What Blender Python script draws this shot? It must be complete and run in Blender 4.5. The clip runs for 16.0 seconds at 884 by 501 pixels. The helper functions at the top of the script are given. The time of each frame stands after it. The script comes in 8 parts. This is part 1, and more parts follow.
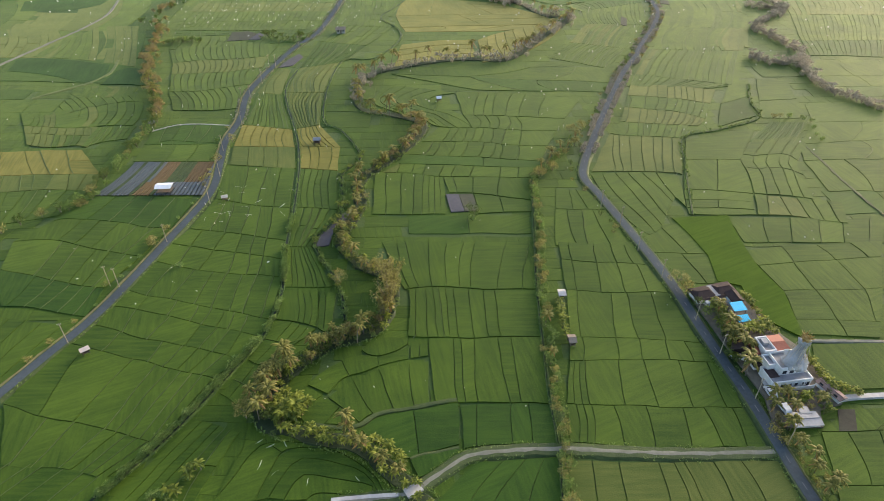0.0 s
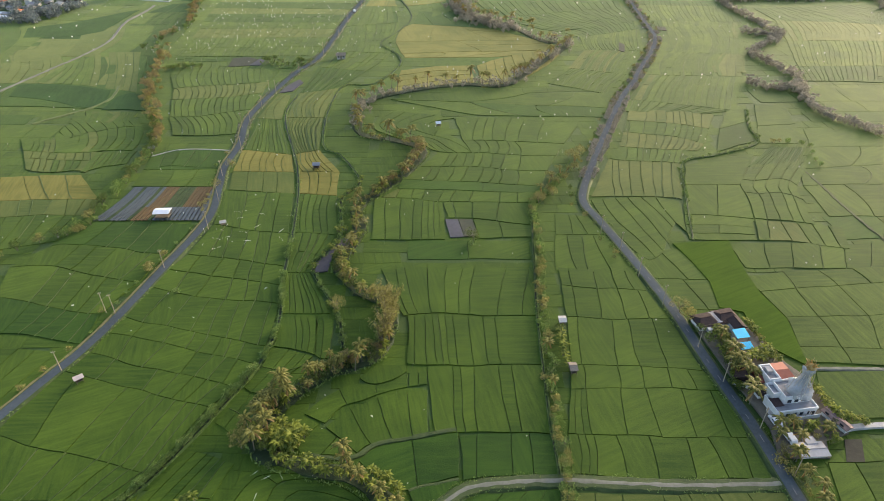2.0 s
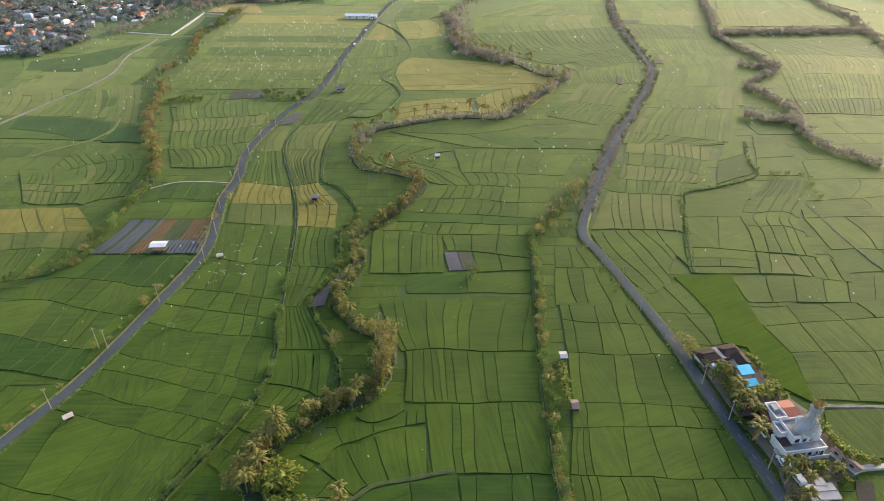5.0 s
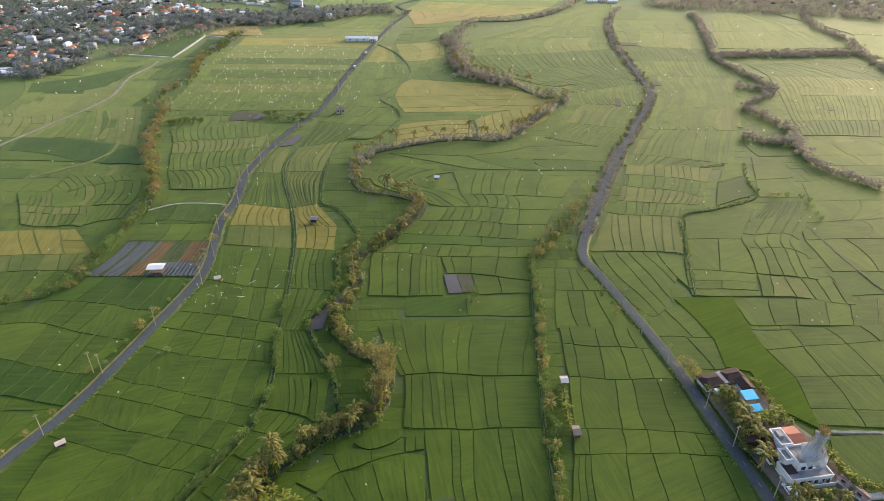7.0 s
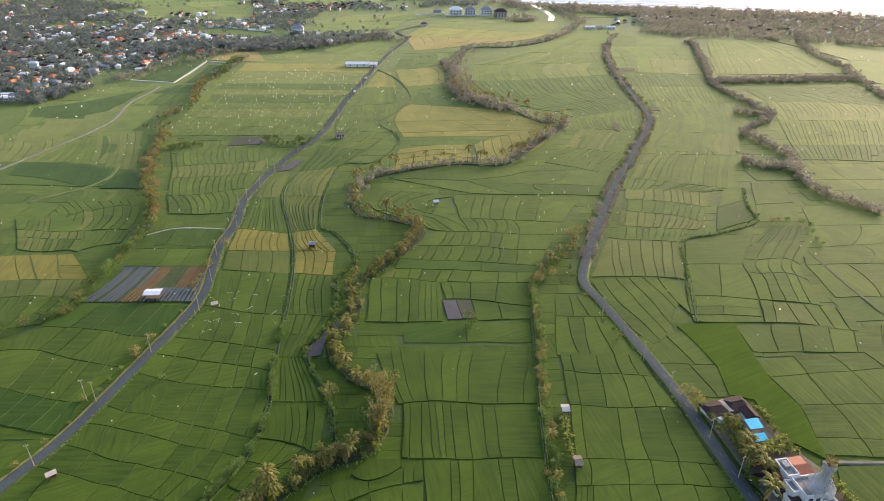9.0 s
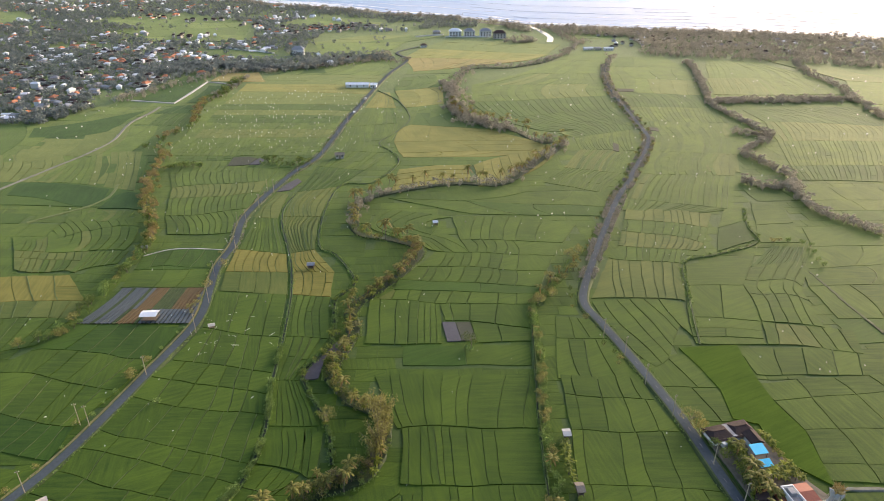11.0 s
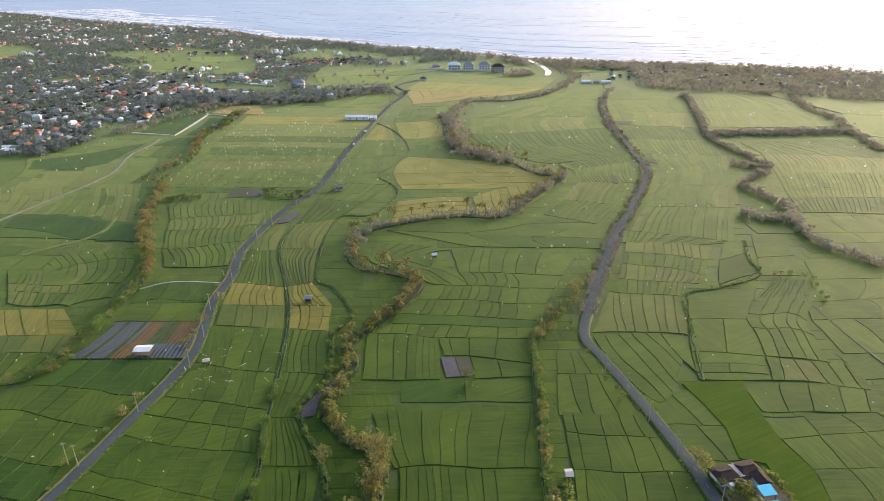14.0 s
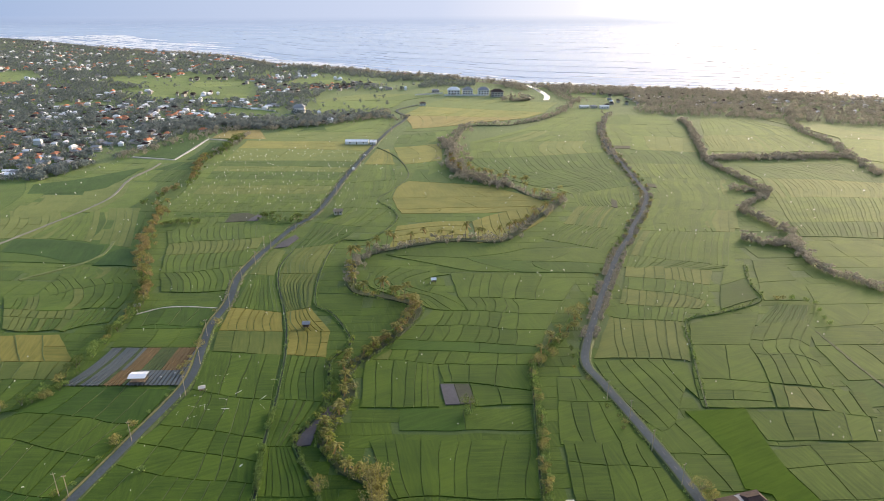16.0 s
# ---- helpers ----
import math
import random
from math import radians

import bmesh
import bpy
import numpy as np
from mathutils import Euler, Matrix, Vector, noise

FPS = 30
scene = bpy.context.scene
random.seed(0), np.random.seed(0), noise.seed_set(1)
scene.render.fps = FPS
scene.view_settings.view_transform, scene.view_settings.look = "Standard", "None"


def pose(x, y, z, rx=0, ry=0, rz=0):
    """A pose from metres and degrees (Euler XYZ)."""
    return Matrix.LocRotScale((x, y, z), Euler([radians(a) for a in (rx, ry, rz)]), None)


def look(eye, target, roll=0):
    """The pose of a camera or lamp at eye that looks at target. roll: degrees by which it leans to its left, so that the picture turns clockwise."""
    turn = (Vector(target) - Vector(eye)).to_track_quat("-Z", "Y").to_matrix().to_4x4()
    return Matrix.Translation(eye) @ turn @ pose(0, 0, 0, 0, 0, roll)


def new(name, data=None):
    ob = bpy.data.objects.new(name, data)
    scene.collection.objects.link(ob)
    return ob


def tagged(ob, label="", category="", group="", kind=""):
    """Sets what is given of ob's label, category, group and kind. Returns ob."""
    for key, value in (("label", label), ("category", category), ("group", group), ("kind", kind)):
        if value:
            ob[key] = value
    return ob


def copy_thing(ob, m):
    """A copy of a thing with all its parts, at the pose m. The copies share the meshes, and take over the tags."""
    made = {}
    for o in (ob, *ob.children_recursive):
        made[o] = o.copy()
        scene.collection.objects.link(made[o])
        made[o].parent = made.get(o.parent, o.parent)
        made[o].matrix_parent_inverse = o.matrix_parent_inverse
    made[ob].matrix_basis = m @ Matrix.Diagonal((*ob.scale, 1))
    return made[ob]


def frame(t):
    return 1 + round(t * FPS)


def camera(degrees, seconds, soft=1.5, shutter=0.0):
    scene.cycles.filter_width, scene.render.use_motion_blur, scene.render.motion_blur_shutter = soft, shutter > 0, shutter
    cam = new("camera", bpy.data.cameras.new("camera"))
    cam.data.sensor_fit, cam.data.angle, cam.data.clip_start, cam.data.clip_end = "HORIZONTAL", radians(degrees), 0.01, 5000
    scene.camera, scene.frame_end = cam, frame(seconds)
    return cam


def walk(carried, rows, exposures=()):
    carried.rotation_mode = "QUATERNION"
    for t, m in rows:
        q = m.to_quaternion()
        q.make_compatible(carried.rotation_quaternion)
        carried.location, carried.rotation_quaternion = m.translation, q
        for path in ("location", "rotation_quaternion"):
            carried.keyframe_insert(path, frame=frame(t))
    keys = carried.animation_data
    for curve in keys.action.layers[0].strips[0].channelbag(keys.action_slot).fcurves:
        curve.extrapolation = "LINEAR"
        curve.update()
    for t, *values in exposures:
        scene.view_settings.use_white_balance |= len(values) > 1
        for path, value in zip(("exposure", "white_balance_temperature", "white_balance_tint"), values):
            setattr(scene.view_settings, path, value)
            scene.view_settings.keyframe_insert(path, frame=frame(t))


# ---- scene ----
cam = camera(69.27, 16.0, soft=0.9)
PATH = [
    (0, pose(0.000, 0.000, 125.000, 53.481, 0, -0.000) @ pose(0, 0, 0, 0, 0, -0.237)),
    (0.5, pose(0.034, 0.445, 125.002, 54.034, 0, -0.011) @ pose(0, 0, 0, 0, 0, -0.233)),
    (1, pose(0.067, 0.891, 125.004, 54.376, 0, -0.022) @ pose(0, 0, 0, 0, 0, -0.228)),
    (1.5, pose(0.101, 1.336, 125.006, 54.935, 0, -0.034) @ pose(0, 0, 0, 0, 0, -0.223)),
    (2, pose(0.134, 1.781, 125.008, 55.499, 0, -0.045) @ pose(0, 0, 0, 0, 0, -0.219)),
    (2.5, pose(0.168, 2.227, 125.010, 55.854, 0, -0.056) @ pose(0, 0, 0, 0, 0, -0.214)),
    (3, pose(0.202, 2.672, 125.012, 56.404, 0, -0.067) @ pose(0, 0, 0, 0, 0, -0.209)),
    (3.5, pose(0.235, 3.118, 125.014, 56.761, 0, -0.078) @ pose(0, 0, 0, 0, 0, -0.205)),
    (4, pose(0.269, 3.563, 125.015, 57.124, 0, -0.090) @ pose(0, 0, 0, 0, 0, -0.200)),
    (6.5, pose(0.437, 5.790, 125.025, 59.522, 0, -0.146) @ pose(0, 0, 0, 0, 0, -0.176)),
    (7, pose(0.471, 6.235, 125.027, 59.878, 0, -0.157) @ pose(0, 0, 0, 0, 0, -0.172)),
    (7.5, pose(0.504, 6.681, 125.029, 60.453, 0, -0.168) @ pose(0, 0, 0, 0, 0, -0.167)),
    (8, pose(0.538, 7.126, 125.031, 60.805, 0, -0.179) @ pose(0, 0, 0, 0, 0, -0.162)),
    (8.5, pose(0.572, 7.571, 125.033, 61.373, 0, -0.191) @ pose(0, 0, 0, 0, 0, -0.158)),
    (9, pose(0.605, 8.017, 125.035, 61.928, 0, -0.202) @ pose(0, 0, 0, 0, 0, -0.153)),
    (11.5, pose(0.773, 10.244, 125.045, 64.140, 0, -0.258) @ pose(0, 0, 0, 0, 0, -0.129)),
    (12, pose(0.807, 10.689, 125.046, 64.695, 0, -0.269) @ pose(0, 0, 0, 0, 0, -0.125)),
    (12.5, pose(0.840, 11.134, 125.048, 65.051, 0, -0.280) @ pose(0, 0, 0, 0, 0, -0.120)),
    (13, pose(0.874, 11.580, 125.050, 65.605, 0, -0.291) @ pose(0, 0, 0, 0, 0, -0.115)),
    (13.5, pose(0.908, 12.025, 125.052, 65.966, 0, -0.303) @ pose(0, 0, 0, 0, 0, -0.111)),
    (14, pose(0.941, 12.470, 125.054, 66.324, 0, -0.314) @ pose(0, 0, 0, 0, 0, -0.106)),
    (14.5, pose(0.975, 12.916, 125.056, 66.883, 0, -0.325) @ pose(0, 0, 0, 0, 0, -0.101)),
    (15, pose(1.009, 13.361, 125.058, 67.455, 0, -0.336) @ pose(0, 0, 0, 0, 0, -0.097)),
    (15.5, pose(1.042, 13.806, 125.060, 67.818, 0, -0.347) @ pose(0, 0, 0, 0, 0, -0.092)),
    (16, pose(1.076, 14.252, 125.062, 68.401, 0, -0.359) @ pose(0, 0, 0, 0, 0, -0.087)),
]
walk(cam, PATH, exposures=((0.0, 1.40, 6450, 12), (8.0, 1.36, 6650, 18), (16.0, 1.22, 6550, 15)))
SUN, SKY, HAZE_GLOW = 1.1, 0.15, 0.43
SUN_EL, SUN_AZ = 17.0, 44.0


# world, sun
world = bpy.data.worlds.new("sky")
scene.world = world
world.use_nodes = True
wn = world.node_tree
sky = wn.nodes.new("ShaderNodeTexSky")
sky.sky_type, sky.sun_disc = "NISHITA", False
sky.sun_elevation, sky.sun_rotation = radians(SUN_EL), radians(SUN_AZ)
sky.air_density, sky.dust_density, sky.ozone_density = 1.0, 3.0, 1.0
wn.nodes["Background"].inputs[1].default_value = SKY
wn.links.new(sky.outputs[0], wn.nodes["Background"].inputs[0])
sun = new("sun", bpy.data.lights.new("sun", "SUN"))
sun.data.energy, sun.data.angle, sun.data.color = SUN, radians(18.0), (1.0, 0.84, 0.62)
sun_from = Vector((math.sin(radians(SUN_AZ)) * math.cos(radians(SUN_EL)), math.cos(radians(SUN_AZ)) * math.cos(radians(SUN_EL)), math.sin(radians(SUN_EL))))
sun.matrix_world = look(sun_from * 500, (0, 0, 0))


# ---- materials ----
def mat(name, dark, light, scale=1.0, rough=0.8, bump=0.3, fine=8.0, metal=0.0, vary="", amount=0.25, spec=0.4, sheen=0.0, stretch=(1, 1, 1), patch=0.05, rows=0.0, grainy=0.9):
    """A surface of two tones: grain at `scale` per metre, patches at `patch` per metre, relief, and a tone of its own for each object or island."""
    m = bpy.data.materials.new(name)
    m.use_nodes = True
    t = m.node_tree
    n, ln = t.nodes, t.links
    b = n["Principled BSDF"]
    co = n.new("ShaderNodeTexCoord")
    mp = n.new("ShaderNodeMapping")
    mp.inputs["Scale"].default_value = stretch
    ln.new(co.outputs["Object"], mp.inputs["Vector"])

    def cloud(s, detail):
        k = n.new("ShaderNodeTexNoise")
        k.inputs["Scale"].default_value, k.inputs["Detail"].default_value, k.inputs["Roughness"].default_value = s, detail, 0.6
        ln.new(mp.outputs[0], k.inputs["Vector"])
        return k.outputs["Fac"]

    def maths(op, a, c):
        k = n.new("ShaderNodeMath")
        k.operation = op
        for slot, v in zip(k.inputs, (a, c)):
            if isinstance(v, (int, float)):
                slot.default_value = v
            else:
                ln.new(v, slot)
        return k.outputs[0]

    grain = cloud(scale, 4)
    patches = cloud(patch, 3)
    tone = maths("ADD", maths("MULTIPLY", grain, grainy), maths("MULTIPLY", patches, 0.9))
    tone = maths("SUBTRACT", tone, 0.5 * grainy - 0.05)
    if rows:
        turn = n.new("ShaderNodeMapping")
        turn.inputs["Scale"].default_value, turn.inputs["Rotation"].default_value = (0.10, 1.3, 1), (0, 0, 0.06)
        own = n.new("ShaderNodeObjectInfo").outputs["Random"] if vary == "object" else n.new("ShaderNodeNewGeometry").outputs["Random Per Island"]
        spin = n.new("ShaderNodeVectorRotate")
        spin.rotation_type = "Z_AXIS"
        ln.new(maths("MULTIPLY", maths("FLOOR", maths("MULTIPLY", own, 2.99), 0), 1.35), spin.inputs["Angle"])
        ln.new(co.outputs["Object"], spin.inputs["Vector"])
        ln.new(spin.outputs[0], turn.inputs["Vector"])
        k = n.new("ShaderNodeTexNoise")
        k.inputs["Scale"].default_value, k.inputs["Detail"].default_value = 1.0, 2
        ln.new(turn.outputs[0], k.inputs["Vector"])
        tone = maths("ADD", tone, maths("MULTIPLY", maths("SUBTRACT", k.outputs["Fac"], 0.5), rows))
    if vary:
        if vary == "object":
            k = n.new("ShaderNodeObjectInfo").outputs["Random"]
        else:
            k = n.new("ShaderNodeNewGeometry").outputs["Random Per Island"]
        tone = maths("ADD", tone, maths("MULTIPLY", maths("SUBTRACT", k, 0.5), amount * 2))
    ramp = n.new("ShaderNodeValToRGB")
    ramp.color_ramp.elements[0].color, ramp.color_ramp.elements[1].color = (*dark, 1), (*light, 1)
    ramp.color_ramp.elements[0].position, ramp.color_ramp.elements[1].position = 0.15, 0.85
    ln.new(tone, ramp.inputs[0])
    ln.new(ramp.outputs[0], b.inputs["Base Color"])
    b.inputs["Roughness"].default_value, b.inputs["Metallic"].default_value = rough, metal
    b.inputs["Specular IOR Level"].default_value = spec
    if sheen:
        b.inputs["Sheen Weight"].default_value, b.inputs["Sheen Roughness"].default_value = sheen, 0.34
        b.inputs["Sheen Tint"].default_value = (0.74, 0.88, 0.48, 1)
    if bump:
        k = n.new("ShaderNodeBump")
        k.inputs["Strength"].default_value, k.inputs["Distance"].default_value = bump, 0.6 / fine
        ln.new(cloud(fine, 3), k.inputs["Height"])
        ln.new(k.outputs[0], b.inputs["Normal"])
    return m


def leaf_mat(name, dark, light, amount=0.4, through_light=0.45, sheen=0.0):
    """Leaves: a tone for each leaf, some light through them."""
    m = mat(name, dark, light, 0.6, 0.55, 0, vary="island", amount=amount, spec=0.3, patch=0.2, sheen=sheen)
    m.node_tree.nodes["Principled BSDF"].inputs["Sheen Tint"].default_value = (0.85, 0.88, 0.82, 1)
    t = m.node_tree
    b, out = t.nodes["Principled BSDF"], t.nodes["Material Output"]
    tr = t.nodes.new("ShaderNodeBsdfTranslucent")
    mx = t.nodes.new("ShaderNodeMixShader")
    mx.inputs[0].default_value = through_light
    t.links.new(b.inputs["Base Color"].links[0].from_socket, tr.inputs[0])
    t.links.new(b.outputs[0], mx.inputs[1])
    t.links.new(tr.outputs[0], mx.inputs[2])
    t.links.new(mx.outputs[0], out.inputs[0])
    return m


RICE = dict(scale=3.6, rough=0.8, bump=0.32, fine=3.0, amount=0.16, spec=0.13, sheen=0.24, patch=0.06, rows=0.85, grainy=0.9)
M = {}
for crop, dark, light in (("G", (0.0215, 0.053, 0.005), (0.067, 0.115, 0.0110)), ("D", (0.014, 0.044, 0.005), (0.040, 0.090, 0.009)), ("K", (0.046, 0.076, 0.013), (0.105, 0.125, 0.028)), ("B", (0.026, 0.063, 0.0045), (0.058, 0.106, 0.009)), ("W", (0.013, 0.046, 0.010), (0.036, 0.088, 0.018)),
                          ("Y", (0.092, 0.097, 0.015), (0.198, 0.173, 0.038)), ("O", (0.135, 0.095, 0.028), (0.235, 0.160, 0.055))):
    M["rice_" + crop] = mat("rice_" + crop, dark, light, vary="object", **dict(RICE, sheen={"B": 0.10, "D": 0.21, "W": 0.10}.get(crop, RICE["sheen"]), spec=0.03 if crop == "B" else RICE["spec"]))
    M["rice_far_" + crop] = mat("rice_far_" + crop, dark, light, vary="island", **dict(RICE, sheen={"D": 0.20, "W": 0.10}.get(crop, RICE["sheen"])))
M["ground"] = mat("grassy_earth", (0.017, 0.048, 0.006), (0.056, 0.102, 0.012), 0.7, 0.85, 0.6, 3, sheen=0.18, patch=0.03)
M["bank"] = mat("bank_grass", (0.016, 0.038, 0.007), (0.062, 0.092, 0.020), 0.8, 0.8, 0.8, 3, patch=0.08)
# a darker bank grass, for the stream
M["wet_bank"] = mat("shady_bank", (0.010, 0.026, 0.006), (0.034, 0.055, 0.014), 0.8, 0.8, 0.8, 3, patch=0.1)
M["dry_grass"] = mat("dry_grass", (0.06, 0.092, 0.022), (0.15, 0.18, 0.055), 0.8, 0.8, 0.8, 4, patch=0.1)
M["crest"] = mat("bund_grass", (0.035, 0.068, 0.014), (0.090, 0.130, 0.034), 0.8, 0.8, 0.6, 4, patch=0.1)
M["straw"] = mat("straw_grass", (0.10, 0.10, 0.03), (0.26, 0.22, 0.09), 0.8, 0.85, 0.8, 4, patch=0.15)
M["asphalt"] = mat("asphalt", (0.040, 0.052, 0.060), (0.082, 0.102, 0.114), 1.2, 0.9, 0.2, 8, patch=0.06, spec=0.12)
M["road_paint"] = mat("road_paint", (0.09, 0.095, 0.10), (0.19, 0.19, 0.19), 2, 0.6, 0.1)
M["track"] = mat("farm_track", (0.10, 0.108, 0.080), (0.21, 0.21, 0.175), 0.9, 0.85, 0.4, 5, patch=0.15)
M["yard"] = mat("yard_earth", (0.085, 0.075, 0.055), (0.19, 0.165, 0.125), 0.8, 0.9, 0.5, 5, patch=0.2)
M["dirt"] = mat("bare_earth", (0.048, 0.050, 0.060), (0.092, 0.092, 0.104), 0.8, 0.9, 0.5, 5, patch=0.1)
M["dark_soil"] = mat("dark_soil", (0.020, 0.022, 0.014), (0.046, 0.045, 0.030), 0.9, 0.9, 0.6, 5, patch=0.15)
M["mud"] = mat("wet_mud", (0.040, 0.036, 0.042), (0.085, 0.076, 0.082), 0.6, 0.7, 0.4, 4, patch=0.15)
M["stubble"] = mat("stubble", (0.030, 0.037, 0.022), (0.062, 0.070, 0.042), 1.2, 0.9, 0.6, 4, patch=0.2)
M["pink_sheet"] = mat("faded_pink_sheet", (0.42, 0.34, 0.30), (0.66, 0.56, 0.50), 0.8, 0.6, 0.2, 5)
M["soil_red"] = mat("orange_crop", (0.080, 0.056, 0.022), (0.150, 0.098, 0.040), 1.5, 0.9, 0.5, 5)
M["mulch"] = mat("mulch_film", (0.040, 0.052, 0.056), (0.088, 0.102, 0.106), 1.5, 0.5, 0.3, 5)
M["concrete"] = mat("concrete", (0.32, 0.31, 0.30), (0.50, 0.49, 0.47), 0.8, 0.8, 0.2, 6, patch=0.2)
M["water"] = mat("ditch_water", (0.008, 0.014, 0.010), (0.018, 0.027, 0.020), 0.6, 0.5, 0.1, 3, spec=0.1)
M["river"] = mat("river_water", (0.10, 0.12, 0.13), (0.16, 0.18, 0.19), 0.2, 0.12, 0.08, 0.5, spec=0.5)
M["sand"] = mat("dark_sand", (0.045, 0.042, 0.042), (0.10, 0.094, 0.09), 0.3, 0.8, 0.2, 2)
M["foam"] = mat("sea_foam", (0.55, 0.58, 0.60), (0.85, 0.87, 0.88), 0.15, 0.7, 0.4, 0.5, patch=0.03)
M["swell"] = mat("swell_crest", (0.38, 0.47, 0.61), (0.50, 0.59, 0.71), 0.02, 0.4, 0.1, 0.2, spec=0.01, patch=0.01)
# hazy paleness is painted into the sea's base colour, well above water's own
M["sea"] = mat("sea_water", (0.30, 0.40, 0.56), (0.39, 0.49, 0.65), 0.01, 0.25, 0.10, 0.05, spec=0.0045, stretch=(0.35, 1, 1), patch=0.002)
M["palm_leaf"] = leaf_mat("palm_leaf", (0.092, 0.108, 0.022), (0.35, 0.32, 0.075), through_light=0.5)
M["palm_dry"] = leaf_mat("palm_dry", (0.18, 0.12, 0.04), (0.42, 0.28, 0.11))
M["leaf"] = leaf_mat("broad_leaf", (0.058, 0.098, 0.020), (0.18, 0.235, 0.055))
M["leaf_gold"] = leaf_mat("golden_leaf", (0.14, 0.14, 0.035), (0.41, 0.37, 0.13))
M["leaf_rust"] = leaf_mat("rusty_leaf", (0.19, 0.145, 0.062), (0.42, 0.335, 0.145))
M["banana_leaf"] = leaf_mat("banana_leaf", (0.105, 0.150, 0.022), (0.34, 0.38, 0.060), through_light=0.55)
M["hedge_leaf"] = leaf_mat("hedge_leaf", (0.09, 0.155, 0.036), (0.27, 0.37, 0.105))
# haze painted in: far foliage paler and greyer than its own leaf colour
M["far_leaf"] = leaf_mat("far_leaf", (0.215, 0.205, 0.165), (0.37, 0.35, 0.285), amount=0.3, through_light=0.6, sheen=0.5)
# town greenery with a bluish grey haze put into the leaf colour
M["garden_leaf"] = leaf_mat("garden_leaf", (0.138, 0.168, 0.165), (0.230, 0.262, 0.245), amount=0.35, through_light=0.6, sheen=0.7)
M["bark"] = mat("bark", (0.10, 0.085, 0.065), (0.26, 0.23, 0.19), 2, 0.9, 0.6, 6, stretch=(1, 1, 4))
M["white_wall"] = mat("white_wall", (0.55, 0.55, 0.54), (0.80, 0.80, 0.79), 0.7, 0.6, 0.1, 5, vary="object", amount=0.1)
M["cream_wall"] = mat("cream_wall", (0.26, 0.24, 0.21), (0.50, 0.47, 0.43), 0.7, 0.7, 0.1, 5, vary="object", amount=0.3)
M["terrace"] = mat("terrace_screed", (0.17, 0.17, 0.175), (0.33, 0.33, 0.34), 0.6, 0.75, 0.15, 5, patch=0.25)
M["red_tile"] = mat("red_tile", (0.16, 0.044, 0.030), (0.29, 0.088, 0.056), 1.5, 0.7, 0.2, 5, vary="object", amount=0.3)
M["brown_tile"] = mat("brown_tile", (0.030, 0.023, 0.023), (0.080, 0.054, 0.048), 1.5, 0.8, 0.2, 5, spec=0.12, vary="object", amount=0.35)
M["orange_tile"] = mat("orange_tile", (0.22, 0.085, 0.040), (0.50, 0.20, 0.10), 1.0, 0.75, 0.2, 5, vary="object", amount=0.4)
M["blue_sheet"] = mat("blue_sheet", (0.05, 0.56, 0.82), (0.11, 0.74, 0.96), 0.6, 0.4, 0.15, 4)
M["tin"] = mat("tin_sheet", (0.16, 0.175, 0.195), (0.29, 0.31, 0.34), 0.7, 0.6, 0.1, 6, metal=0.3)
M["grey_sheet"] = mat("weathered_sheet", (0.13, 0.135, 0.15), (0.30, 0.30, 0.32), 0.7, 0.7, 0.1, 6, patch=0.02)
M["rusty_sheet"] = mat("rusty_sheet", (0.13, 0.085, 0.075), (0.27, 0.20, 0.18), 0.8, 0.8, 0.2, 5, patch=0.2)
M["white_tin"] = mat("white_sheet", (0.60, 0.63, 0.67), (0.80, 0.82, 0.85), 0.7, 0.4, 0.1, 6)
M["thatch"] = mat("thatch", (0.12, 0.10, 0.08), (0.28, 0.24, 0.19), 3, 0.95, 0.5, 8)
M["wood"] = mat("weathered_wood", (0.10, 0.075, 0.05), (0.22, 0.17, 0.12), 3, 0.8, 0.3, 8, stretch=(1, 1, 6))
M["glass"] = mat("window_glass", (0.015, 0.02, 0.026), (0.03, 0.036, 0.045), 1, 0.06, 0)
M["post"] = mat("concrete_post", (0.28, 0.23, 0.16), (0.50, 0.42, 0.31), 2, 0.8, 0.2, 8)
M["cloth"] = leaf_mat("white_plastic", (0.75, 0.75, 0.72), (0.95, 0.95, 0.92), 0.2, 0.5)
M["paint"] = mat("car_paint", (0.45, 0.46, 0.47), (0.75, 0.75, 0.76), 0.4, 0.25, 0, vary="object", amount=0.9)
M["rubber"] = mat("rubber", (0.012, 0.012, 0.012), (0.03, 0.03, 0.03), 3, 0.8, 0.1)
M["gold"] = mat("gilded_top", (0.30, 0.19, 0.05), (0.55, 0.38, 0.13), 2, 0.45, 0.3, 6)
M["net"] = mat("grey_netting", (0.36, 0.38, 0.40), (0.62, 0.64, 0.66), 2.5, 0.7, 0.6, 6)


# the netting is open between its threads
t = M["net"].node_tree
open_weave, mixed, threads = t.nodes.new("ShaderNodeBsdfTransparent"), t.nodes.new("ShaderNodeMixShader"), t.nodes.new("ShaderNodeTexNoise")
threads.inputs["Scale"].default_value, threads.inputs["Detail"].default_value = 1.6, 3
t.links.new(threads.outputs["Fac"], mixed.inputs[0])
t.links.new(open_weave.outputs[0], mixed.inputs[1])
t.links.new(t.nodes["Principled BSDF"].outputs[0], mixed.inputs[2])
t.links.new(mixed.outputs[0], t.nodes["Material Output"].inputs[0])


# ---- builders ----
def mesh_of(name, verts, faces, material, smooth=False):
    me = bpy.data.meshes.new(name)
    me.from_pydata([tuple(v) for v in verts], [], faces)
    me.materials.append(material)
    if smooth:
        me.polygons.foreach_set("use_smooth", [True] * len(me.polygons))
    me.update()
    return me


